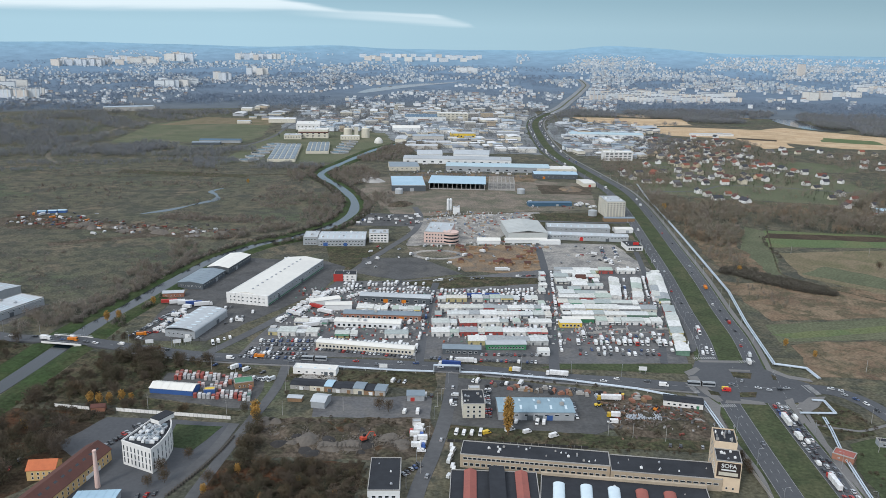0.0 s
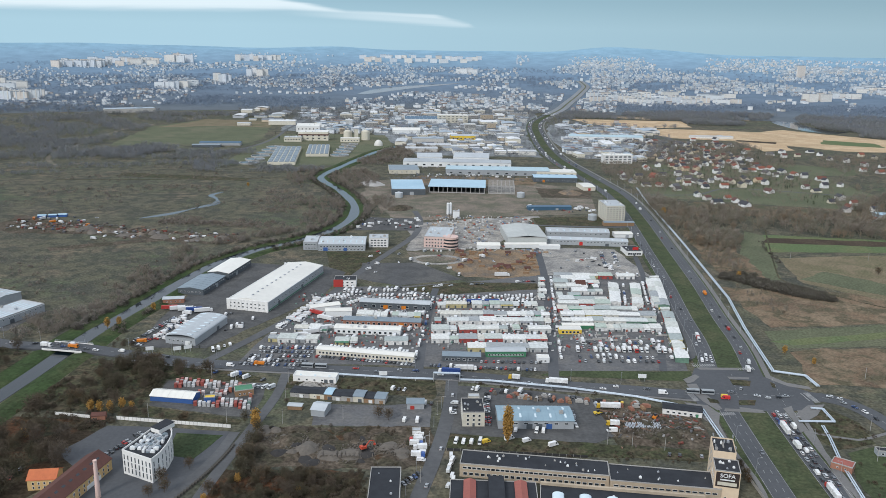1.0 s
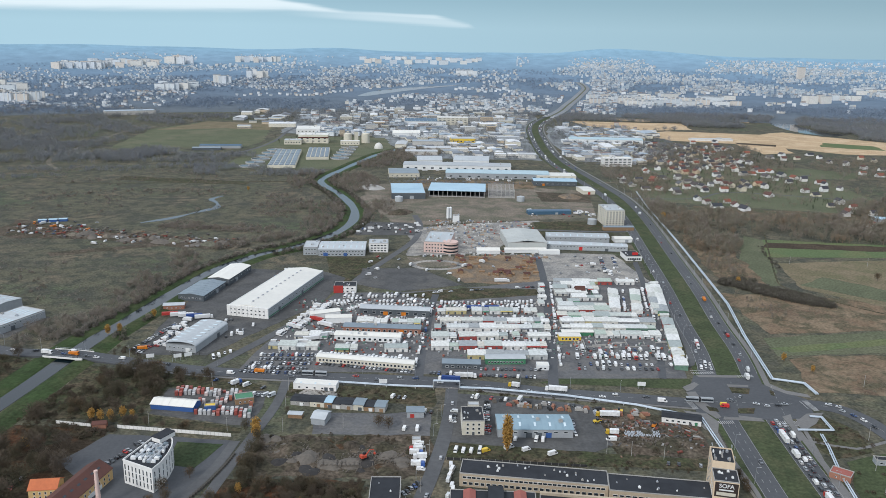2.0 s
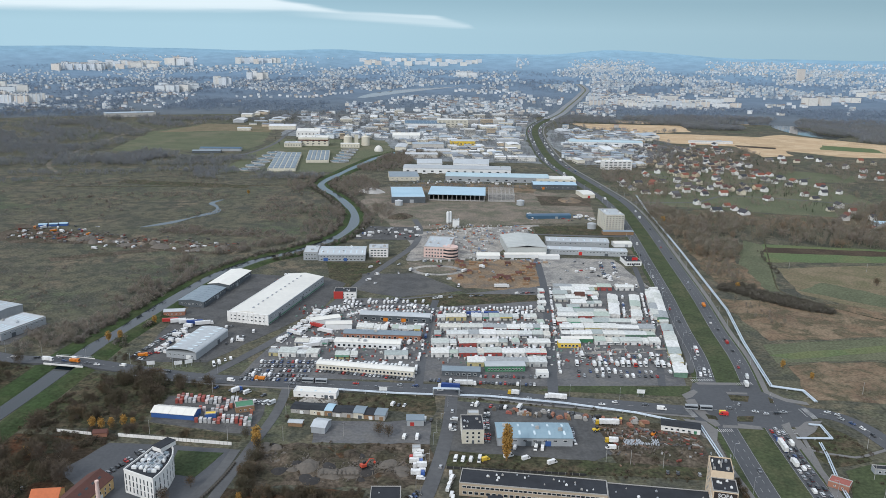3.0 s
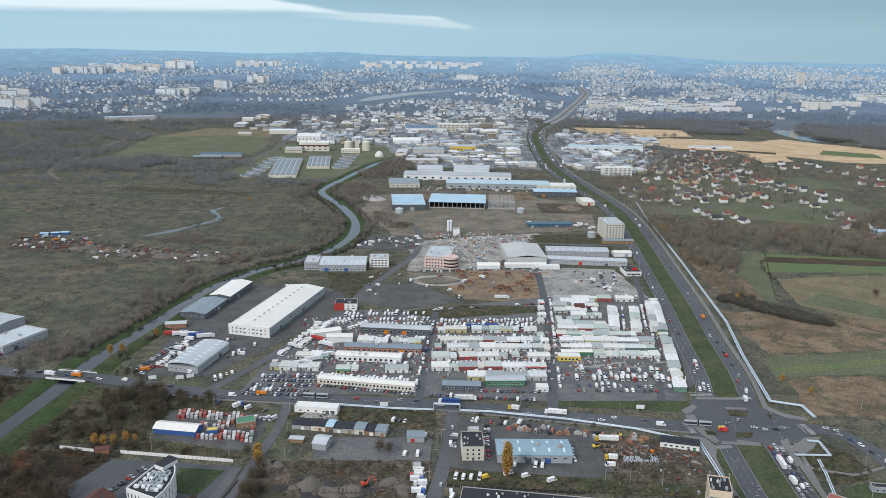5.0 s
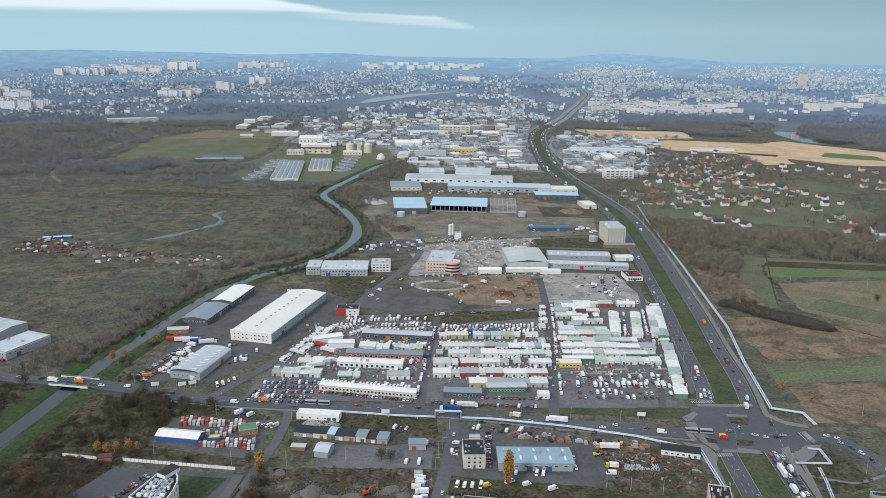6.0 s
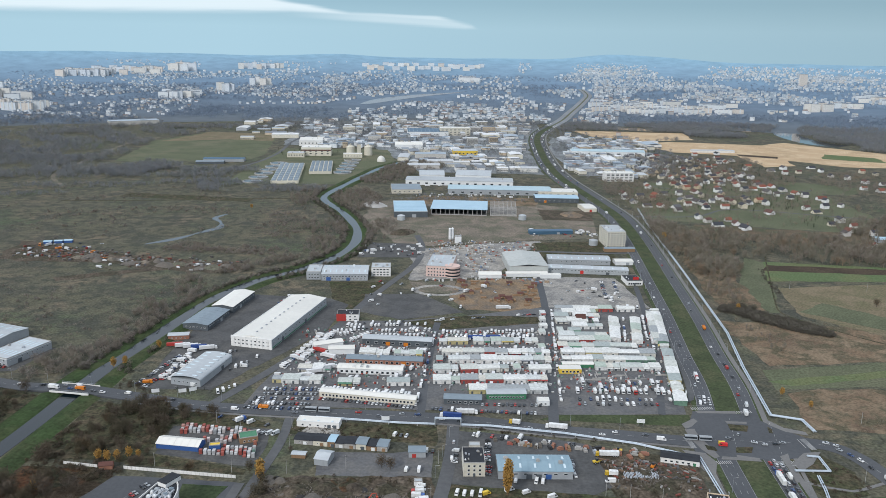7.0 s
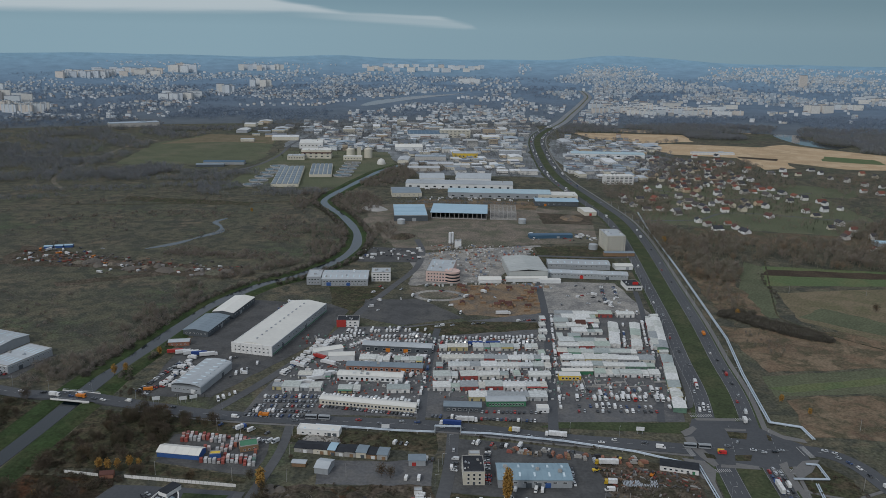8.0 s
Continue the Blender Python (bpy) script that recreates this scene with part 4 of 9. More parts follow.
ribbon("road", "car park lane by the office", [(-122, 428), (-125, 400), (-133, 370), (-142, 340), (-150, 310)], 6, 0.2, M["old_asphalt"])
ribbon("road", "village lane", [(300, 1230), (400, 1240), (480, 1300), (640, 1250), (800, 1190)], 5, 0.12, M["old_asphalt"])
ribbon("road", "village lane", [(310, 1620), (420, 1500), (520, 1420), (700, 1500)], 5, 0.12, M["old_asphalt"])

# the carriageway runs on over the rising sheet towards the town
def far_road(label, name, pts, shift, width, lift, mat):
    line = soft_line(pts, 40)
    left, right = offsets(line, shift + width / 2), offsets(line, shift - width / 2)
    g = Geo()
    rows = []
    for a, b in zip(left, right):
        p, q = bowl(*a), bowl(*b)
        rows.append(((p[0], p[1], p[2] + lift), (q[0], q[1], q[2] + lift)))
        KEEP_OUT.append(((a[0] + b[0]) / 2, (a[1] + b[1]) / 2, width / 2 + 22))
    for i in range(len(rows) - 1):
        g.face([rows[i][1], rows[i + 1][1], rows[i + 1][0], rows[i][0]])
    tagged(part(name, g, mat), label, kind="structure")


FAR_AXIS = [(345, 2670), (380, 2780), (430, 2960), (496, 3245), (594, 3655), (705, 4145), (786, 4527), (834, 4905), (868, 5268)]
far_road("grass verges of the far carriageway", "verge", FAR_AXIS, 0, 46, 1.0, M["pasture"])
# same road as the near asphalt, its colour paled to stand for haze
far_road("far carriageway towards the town", "road", FAR_AXIS, 13, 18, 1.6, M["hazed_road"])
far_road("far carriageway from the town", "road", FAR_AXIS, -13, 18, 1.6, M["hazed_road"])

# road markings
marks = Geo()
for shift in (16.0, -14.0):
    for lane in (-2.0, 2.0):
        line = soft_line(AXIS[1:10], 9.0)
        pts = offsets(line, shift + lane)
        for i in range(0, len(pts) - 1):
            a, b = Vector(pts[i]), Vector(pts[i + 1])
            if 466 < a.y < 540:
                continue
            d = (b - a).normalized()
            m_ = (a + b) / 2
            marks.box(m_.x, m_.y, 0.268, 3.6, 0.15, 0.012, 0, math.degrees(math.atan2(d.y, d.x)))
    for lane in (-5.9, 5.9):
        pts = offsets(soft_line(AXIS[1:10], 9.0), shift + lane)
        for i in range(len(pts) - 1):
            a, b = Vector(pts[i]), Vector(pts[i + 1])
            if 466 < a.y < 540:
                continue
            d = (b - a)
            m_ = (a + b) / 2
            marks.box(m_.x, m_.y, 0.268, d.length, 0.16, 0.012, 0, math.degrees(math.atan2(d.y, d.x)))
pts = offsets(soft_line(CROSS, 8.0), 0.0)
for i in range(len(pts) - 1):
    a, b = Vector(pts[i]), Vector(pts[i + 1])
    if 165 < a.x < 245 and a.y > 465:
        continue
    d = (b - a).normalized()
    m_ = (a + b) / 2
    marks.box(m_.x, m_.y, 0.31 + bridge_rise(m_.x, m_.y), 4.0, 0.2, 0.012, 0, math.degrees(math.atan2(d.y, d.x)))
for cx, cy, rot, k, pitch_ in ((193, 541, 6, 13, 1.3), (224, 463, 6, 13, 1.3), (168, 489, 96, 12, 1.3), (248, 489, 96, 12, 1.3), (182, 462, 6, 10, 1.3), (222, 536, 6, 10, 1.3)):
    c, s = math.cos(radians(rot)), math.sin(radians(rot))
    for i in range(k):
        o = (i - k / 2) * pitch_
        marks.box(cx + c * o, cy + s * o, 0.335, 0.55, 4.0, 0.012, 0, rot)
for x_, y_, l_m, rot in ((176, 494, 14, 90), (244, 489, 12, 90), (190, 545, 12, 0), (222, 459, 12, 0)):
    marks.box(x_, y_, 0.372, l_m, 0.45, 0.012, 0, rot + 4)
for i in range(9):
    marks.box(186 + i * 6.2, 492 - i * 0.2, 0.372, 2.6, 0.2, 0.012, 0, 0)
    marks.box(196 + i * 1.4, 476 + i * 6.0, 0.372, 2.6, 0.2, 0.012, 0, 76)
    marks.box(224 + i * 1.2, 470 + i * 6.0, 0.372, 2.6, 0.2, 0.012, 0, 76)
tagged(part("road_marking", marks, M["line_paint"]), "worn white lane lines and zebra crossings", "road marking", kind="stuff")
# pale paved corners, waiting areas and cycle paths of the junction
for corners in ([(232, 516), (240, 506), (254, 501), (254, 506), (241, 512), (234, 524)], [(160, 478), (174, 474), (178, 462), (172, 446), (166, 452)], [(240, 476), (252, 478), (240, 462), (228, 452), (226, 462)], [(186, 537), (216, 537), (215, 533), (187, 533)], [(182, 466), (208, 464), (207, 468), (184, 470)]):
    patch("pavement", "pale grey paved corner of the junction", corners, 0.36, M["pavement"], 0.3, 3)
ribbon("pavement", "narrow path along the pipes west of the road", [(172, 455), (170, 420), (171, 380), (168, 355), (164, 320)], 2.6, 0.24, M["pavement"], clear=False)
ribbon("pavement", "narrow footpath across the grass", [(223, 440), (236, 434), (250, 430), (274, 440)], 2.4, 0.26, M["pavement"], clear=False)
ribbon("pavement", "narrow pavement beside the queue", [(232, 474), (226, 436), (218, 390), (213, 350)], 2.6, 0.27, M["pavement"], clear=False)
for corners in ([(203, 516), (217, 514), (213, 505), (202, 507)], [(197, 482), (209, 483), (205, 475), (195, 475)], [(177, 485), (183, 482), (183, 477), (177, 478)], [(230, 513), (232, 509), (230, 503), (228, 504)]):
    patch("traffic_island", "raised traffic island with worn brown grass", corners, 0.48, M["weeds"], 0.2, 3)
for corners in ([(170, 507), (177, 508), (177, 495), (181, 480), (182, 469), (178, 467), (173, 479), (170, 494)], [(194, 472), (208, 468), (207, 466), (193, 468)], [(203, 521), (218, 520), (217, 517), (203, 517)], [(170, 515), (181, 524), (183, 520), (176, 511), (171, 508)], [(222, 471), (229, 475), (225, 458), (222, 440), (219, 438), (221, 453)]):
    patch("pavement", "grey paved waiting strip at the junction", corners, 0.41, M["pavement"], 0.2, 3)

# ---- buildings ----
WINDOW_MESHES = {}


def window_mesh(w, h, frame_mat="white_panel"):
    """A window standing proud of the wall (its back at y = 0, facing -y): a frame with a pane set into it."""
    key = (round(w, 2), round(h, 2), frame_mat)
    if key not in WINDOW_MESHES:
        g = Geo()
        b = min(0.12, w * 0.12)
        for x, z, lx, lz in ((-w / 2 + b / 2, 0, b, h), (w / 2 - b / 2, 0, b, h), (0, 0, w - 2 * b, b), (0, h - b, w - 2 * b, b)):
            g.box(x, -0.05, z, lx, 0.1, lz, 0)
        g.box(0, -0.025, b, w - 2 * b, 0.05, h - 2 * b, 1)
        WINDOW_MESHES[key] = g.mesh("window", [M[frame_mat], M["glass"]])
    return WINDOW_MESHES[key]


def side_pose(lx, ly, side, u, z):
    """Local pose on a wall: side s, n, e or w, u metres along it from its middle."""
    return {"s": pose(u, -ly / 2, z), "n": pose(u, ly / 2, z, 0, 0, 180), "e": pose(lx / 2, u, z, 0, 0, 90), "w": pose(-lx / 2, u, z, 0, 0, -90)}[side]


def windows(root, lx, ly, side, count, z, w, h, margin=1.5, frame_mat="white_panel"):
    run = (lx if side in "sn" else ly) - 2 * margin
    for i in range(count):
        u = (i + 0.5) / count * run - run / 2
        part("window", window_mesh(w, h, frame_mat), None, root, at=side_pose(lx, ly, side, u, z))


def door(root, lx, ly, side, u, w, h, mat="grey_panel"):
    g = Geo()
    g.box(0, -0.06, 0.02, w, 0.12, h)
    part("door", g, M[mat], root, at=side_pose(lx, ly, side, u, 0))


def gable_roof(lx, ly, h, rise, over=0.4, thick=0.25):
    """Two slopes with the ridge along x."""
    g = Geo()
    y = ly / 2 + over
    e = rise * over / (ly / 2)
    g.profile([(-y, h - e), (0, h + rise), (y, h - e), (y, h - e + thick), (0, h + rise + thick), (-y, h - e + thick)], -lx / 2 - over, lx / 2 + over)
    return g


def roof_ribs(root, lx, ly, h, rise, count, mat, over=0.4, thick=0.25, at=None):
    """Raised ribs down both slopes, each a part of its own."""
    y = ly / 2 + over
    e = rise * over / (ly / 2)
    g = Geo()
    g.profile([(-y, h - e + thick), (0, h + rise + thick), (y, h - e + thick), (y, h - e + thick + 0.12), (0, h + rise + thick + 0.12), (-y, h - e + thick + 0.12)], -0.12, 0.12)
    me = g.mesh("roof_rib", [M[mat]])
    for i in range(count):
        part("roof_rib", me, None, root, at=(at or Matrix()) @ pose(-lx / 2 + (i + 0.5) / count * lx, 0, 0))


def gable_body(lx, ly, h, rise):
    g = Geo()
    g.profile([(-ly / 2, 0), (-ly / 2, h), (0, h + rise), (ly / 2, h), (ly / 2, 0)][::-1], -lx / 2, lx / 2)
    return g


def barrel(lx, ly, h, rise, thick=0.25, k=12):
    pts = []
    for i in range(k + 1):
        a = math.pi * i / k
        pts.append((-math.cos(a) * (ly / 2 + 0.2), h + rise * math.sin(a)))
    up = [(y, z + thick) for y, z in pts]
    g = Geo()
    g.profile(pts[::-1] + up, -lx / 2 - 0.2, lx / 2 + 0.2)
    return g


def rooftop_unit(root, x, y, z, lx, ly, lz, mat="steel"):
    g = Geo()
    g.box(0, 0, 0, lx, ly, lz)
    g.box(0, 0, lz, lx * 0.7, ly * 0.7, 0.25)
    g.tube((0, 0, lz + 0.25), (0, 0, lz + 0.6), min(lx, ly) * 0.25, min(lx, ly) * 0.22, 8)
    part("rooftop_unit", g, M[mat], root, at=pose(x, y, z))


def hall(name, label, category, x, y, lx, ly, h, rot=0.0, roof="gable", rise=1.5, wall="grey_panel", top="white_roof",
         rows=(), doors=(), lights=0, units=0, seams=0, band=None, seed=0, light_mat="skylight", group=""):
    """A shed or block. rows: (side, count, sill, width, height) of windows; doors: (side, along, width, height, material)."""
    rnd = random.Random(seed + int(abs(x) * 7 + abs(y)))
    if roof == "gable":
        g = gable_body(lx, ly, h, rise)
    else:
        g = Geo()
        g.box(0, 0, 0, lx, ly, h)
    root = tagged(part(name, g, M[wall], at=pose(x, y, 0, 0, 0, rot)), label, category, group)
    clear_box(x, y, lx, ly, rot)
    if roof == "gable":
        part("roof", gable_roof(lx, ly, h + 0.01, rise), M[top], root)
        roof_ribs(root, lx, ly, h + 0.01, rise, seams, top)
    elif roof == "barrel":
        part("roof", barrel(lx, ly, h - 0.05, rise), M[top], root)
    else:
        g = Geo()
        g.box(0, 0, h, lx - 0.5, ly - 0.5, 0.12)
        part("roof", g, M[top], root)
        g = Geo()
        for a, b, c, d in ((0, -ly / 2 + 0.15, lx + 0.1, 0.36), (0, ly / 2 - 0.15, lx + 0.1, 0.36), (-lx / 2 + 0.15, 0, 0.36, ly - 0.4), (lx / 2 - 0.15, 0, 0.36, ly - 0.4)):
            g.box(a, b, h + 0.003, c, d, 0.5)
        part("parapet", g, M["concrete"] if top != "white_roof" else M["white_panel"], root)
    for side, count, sill, w, hh in rows:
        if y > 1200 and count > 9:
            count, w = count // 2, w * 1.7
        windows(root, lx, ly, side, count, sill, w, hh)
    for side, u, w, hh, m in doors:
        door(root, lx, ly, side, u, w, hh, m)
    if band:
        g = Geo()
        g.box(0, 0, band[0], lx + 0.16, ly + 0.16, band[1])
        part("wall_band", g, M[band[2]], root)
    zr = lambda v: (h + rise * (1 - abs(v) / (ly / 2)) + 0.3) if roof == "gable" else (h + rise * math.sqrt(max(0, 1 - (2 * v / ly) ** 2)) + 0.2 if roof == "barrel" else h + 0.12)
    for i in range(lights):
        u = -lx / 2 + (i + 0.5) / lights * lx
        for v in ((-ly * 0.25, ly * 0.25) if ly > 14 else (-ly * 0.22,)):
            tilt = math.degrees(math.atan2(rise, ly / 2)) * (1 if v < 0 else -1) if roof == "gable" else 0
            g = Geo()
            g.box(0, 0, -0.1, 1.3, ly * 0.2, 0.28)
            part("skylight", g, M[light_mat], root, at=pose(u, v, zr(v), tilt, 0, 0))
    for i in range(units):
        u, v = (rnd.random() - 0.5) * lx * 0.85, (rnd.random() - 0.5) * ly * 0.7
        s = (0.8 + rnd.random() * 1.2) * (0.5 if top == "tar_roof" else 1.0)
        rooftop_unit(root, u, v, zr(v) - 0.15, 1.5 * s, 1.2 * s, 0.9 * s, rnd.choice(["steel", "white_panel", "concrete"]))
    return root


# west side of the market
hall("warehouse", "long steel warehouse with white roof and grey side wall", "warehouse", -153, 709, 38, 124, 8.5, -13.7, "flat", 1.2, "grey_panel", "white_roof", [("s", 9, 6.2, 1.6, 1.0), ("s", 8, 3.2, 1.6, 1.0), ("e", 16, 4.5, 2.2, 1.2)], [("s", 8, 4, 3.6, "green_panel"), ("e", -40, 4, 4, "dark_panel"), ("e", 10, 4, 4, "dark_panel")], 0, 5, band=(0.6, 1.0, "green_panel"))
g = Geo()
g.profile([(-19.2, 8.65), (0, 11.0), (19.2, 8.65)][::-1], -62.2, 62.2)
part("roof", g, M["white_roof"], bpy.data.objects["warehouse"], at=pose(0, 0, 0, 0, 0, 90))
for i in range(12):
    g = Geo()
    g.box(0, 0, 0, 1.4, 2.6, 0.7, 0, 0, 0.8)
    part("ridge_vent", g, M["grey_panel"], bpy.data.objects["warehouse"], at=pose(0, -52 + i * 9.2, 10.9))
g = Geo()
g.box(0, 0, 0, 38.8, 1.2, 9.6)
for i in range(7):
    g.box(-16 + i * 5.3, -0.75, 0, 0.5, 0.3, 9.6)
part("facade", g, M["white_render"], bpy.data.objects["warehouse"], "white office front with a raised parapet", pose(0, -62.8, 0))
for i in range(9):
    for z in (2.6, 5.8):
        part("window", window_mesh(1.8, 1.2), None, bpy.data.objects["warehouse"], at=pose(-15.6 + i * 3.9, -63.42, z))
hall("warehouse", "grey ribbed metal hall with a curved pale roof", "warehouse", -194, 592, 52, 25, 5.5, 78, "barrel", 2.6, "grey_panel", "grey_roof", [("w", 6, 2.5, 1.6, 1.2)], [("w", -6, 4, 3.5, "white_panel"), ("s", 10, 4, 3.5, "dark_panel")], 8, 0)
hall("warehouse", "long dark hall with a grey roof beside the yard", "warehouse", -226, 712, 46, 25, 5.5, 80, "gable", 1.6, "dark_panel", "slate_roof", [("w", 6, 2.2, 1.6, 1.2), ("s", 10, 3.2, 1.8, 1.0)], [("s", 5, 4, 3.6, "grey_panel")], 0, 0, seams=8)
hall("warehouse", "low hall with a bright white roof", "warehouse", -214, 765, 52, 22, 6.5, 80, "gable", 1.6, "dark_panel", "white_roof", [("s", 10, 3.4, 1.8, 1.0)], [("s", -8, 4, 3.6, "grey_panel")], 0, 0)
hall("warehouse", "grey workshop hall with white framed front windows", "workshop", -358, 622, 26, 44, 7.0, -22, "flat", 1.2, "grey_panel", "grey_roof", [("s", 5, 4.2, 2.2, 1.4), ("s", 5, 1.2, 2.2, 1.4), ("e", 8, 4.2, 1.6, 1.0)], [("e", -10, 4, 3.6, "dark_panel")], 6, 2, band=(6.2, 0.5, "white_panel"))
hall("warehouse", "pale grey metal hall behind the workshop", "warehouse", -400, 660, 44, 34, 7.0, -20, "gable", 1.6, "grey_panel", "grey_roof", [("s", 6, 3, 2, 1.2)], [], 5, 0, seams=8)
hall("workshop", "rust brown low shed with trailers parked behind", "shed", -238, 668, 18, 8, 4, 10, "gable", 1.0, "brick", "grey_roof", [("s", 4, 1.2, 1.2, 1.0)])
hall("office_building", "small white and red office block with flat roof", "office", -93, 728, 21, 15, 6.5, 3, "flat", 1, "white_render", "tar_roof", [("s", 4, 3.8, 2, 1.2), ("s", 4, 0.9, 2, 1.4), ("e", 4, 3.8, 1.6, 1.2)], [("s", 8, 1.6, 2.2, "dark_panel")], 0, 5)
g = Geo()
g.box(0, 0, 0, 9, 0.5, 7.3)
part("facade", g, M["red_panel"], bpy.data.objects["office_building"], "red cladding panel", pose(-6.4, -7.8, 0))
hall("factory", "grey and white L-shaped factory with a blue gate", "factory", -114, 874, 52, 38, 7.5, 3, "gable", 1.8, "grey_panel", "grey_roof", [("s", 14, 4.5, 2.4, 1.2), ("s", 12, 1.4, 2.4, 1.2)], [("s", -18, 5, 4, "blue_panel"), ("s", 4, 4, 3.6, "blue_panel")], 8, 3)
hall("factory_annex", "grey-blue two storey factory front block", "factory", -149, 872, 16, 30, 9, 3, "flat", 1, "grey_panel", "grey_roof", [("s", 4, 5.6, 2, 1.4), ("s", 4, 1.6, 2, 1.4), ("e", 4, 5.6, 2, 1.4)], [], 0, 3)
hall("office_building", "white three storey office with blue window bands", "office", -74, 884, 22, 20, 10.5, 3, "flat", 1, "white_render", "grey_roof", [("s", 5, 7.4, 2.6, 1.5), ("s", 5, 4.3, 2.6, 1.5), ("s", 5, 1.2, 2.6, 1.5), ("e", 4, 7.4, 2, 1.4), ("e", 4, 4.3, 2, 1.4)], [], 0, 6)
# building site and halls north of the market
site = hall("office_building", "unfinished pink-beige three storey building with a rounded corner", "office", -4, 902, 30, 52, 12.5, -6.6, "flat", 1, "pink_render", "grey_roof", [("s", 8, 8.6, 2.0, 1.7), ("s", 8, 4.8, 2.0, 1.7), ("s", 8, 1.0, 2.0, 1.9), ("w", 12, 8.6, 2.0, 1.7), ("w", 12, 4.8, 2.0, 1.7)], [], 3, 5)
g = Geo()
ring = [(math.cos(2 * math.pi * i / 24) * 9, math.sin(2 * math.pi * i / 24) * 9) for i in range(24)]
g.prism(ring, 0, 12.7)
part("rounded_corner", g, M["pink_render"], site, "round glazed corner", pose(15, -20, 0))
g = Geo()
ring = [(math.cos(2 * math.pi * i / 24) * 9.15, math.sin(2 * math.pi * i / 24) * 9.15) for i in range(24)]
for z in (1.2, 5.0, 8.8):
    g.prism(ring, z, z + 1.7)
part("window_band", g, M["glass"], site, at=pose(15, -20, 0))
tent = hall("storage_hall", "large pale grey membrane storage hall", "hall", 96, 925, 46, 66, 9.5, 4, "flat", 3, "membrane", "grey_roof", [], [("s", 0, 5, 4.5, "grey_panel")])
part("roof_membrane", gable_roof(66, 46, 9.6, 2.4, 0.5, 0.3), M["membrane"], tent, at=pose(0, 0, 0, 0, 0, 90))
roof_ribs(tent, 66, 46, 9.6, 2.4, 9, "membrane", 0.5, 0.3, pose(0, 0, 0, 0, 0, 90))
hall("storage_tent", "low white storage tent beside the hall", "tent", 52, 880, 26, 14, 4.2, 2, "gable", 2.0, "white_panel", "white_roof", [], [("s", 0, 4, 3, "white_panel")])
hall("storage_tent", "long low white lean-to along the grey hall", "tent", 95, 886, 48, 9, 4.0, 4, "gable", 1.2, "white_panel", "white_roof")
hall("shop_hall", "long low grey hall with a red entrance", "hall", 168, 905, 96, 16, 6, -4.8, "gable", 1.4, "grey_roof", "grey_roof", [("s", 24, 3.6, 2.2, 1.0)], [("s", -6, 4, 4, "sign_red"), ("s", 24, 4, 3, "dark_panel")], 8, 0)
hall("shop_hall", "long hall with blue-grey roof behind the shop", "hall", 165, 950, 76, 24, 6, -2, "gable", 1.8, "grey_panel", "grey_roof", [("s", 12, 3.4, 2, 1)], [], 9, 0)
tower = hall("office_tower", "cream and grey eight storey slab office with window strips", "office", 226, 1046, 25, 42, 22, 4, "flat", 1, "pale_cream", "grey_roof", [], [], 0, 6)
for i in range(8):
    for k in range(6):
        part("window", window_mesh(2.6, 1.4), None, tower, at=side_pose(25, 42, "s", -10.4 + k * 4.15, 1.2 + i * 2.6))
        if k < 5:
            part("window", window_mesh(2.6, 1.4), None, tower, at=side_pose(25, 42, "w", -16 + k * 8, 1.2 + i * 2.6))
hall("shed", "dark timber-clad low hall by the tower", "shed", 228, 1008, 40, 9, 4.5, 3, "gable", 1.0, "timber", "slate_roof")
hall("restaurant", "flat white pavilion with a red sign on its roof", "shop", 213, 866, 18, 24, 5, 4, "flat", 1, "white_render", "tar_roof", [("s", 6, 1.0, 2.2, 2.2), ("e", 6, 1, 2.2, 2.2)], [("s", 0, 2, 2.4, "dark_panel")], 0, 3, band=(3.8, 0.9, "white_panel"))
g = Geo()
g.box(0, 0, 0, 6.5, 0.5, 3.0)
g.box(-2.4, 0, -0.6, 0.3, 0.3, 0.6)
g.box(2.4, 0, -0.6, 0.3, 0.3, 0.6)
part("sign_board", g, M["sign_red"], bpy.data.objects["restaurant"], "red rooftop sign panel", pose(2, -8, 5.75))
hall("shed", "white lorry repair shed with grey gate", "shed", 220, 946, 22, 14, 4.5, 4, "gable", 1.2, "white_panel", "white_roof", [], [("s", 4, 4, 3.4, "grey_panel")])
hall("factory_hall", "dark blue-grey metal hall with pale blue roof", "factory", -58, 1243, 52, 90, 9, 5, "flat", 2, "dark_panel", "sky_roof", [("e", 10, 5, 3, 1.4)], [("s", 5, 6, 5, "grey_panel")], 0, 0)
g = Geo()
for i in range(8):
    g.box(0, -38 + i * 11, 9.12, 50, 0.4, 0.3)
part("roof_rib", g, M["sky_roof"], bpy.data.objects["factory_hall"])
frame_hall = hall("unfinished_hall", "half-clad steel hall, open at the front", "factory", 22, 1255, 88, 70, 1.0, -3, "flat", 1, "concrete", "yard", [], [])
g = Geo()
g.box(0, 0, 9.5, 90, 72, 0.7)
part("roof_deck", g, M["sky_roof"], frame_hall, "pale blue roof deck")
g = Geo()
g.box(0, 34.8, 0, 88, 0.4, 9.4)
g.box(-43.8, 0, 0, 0.4, 69.4, 9.4)
part("wall", g, M["dark_panel"], frame_hall)
for i in range(13):
    g = Geo()
    g.box(0, 0, 0, 0.8, 0.8, 9.4)
    part("column", g, M["concrete"], frame_hall, at=pose(-43 + i * 7.17, -34.5, 0.6))
skeleton_ = hall("concrete_skeleton", "bare concrete frame bay with roof beams", "building site", 92, 1252, 42, 68, 0.6, -3, "flat", 1, "concrete", "gravel", [], [])
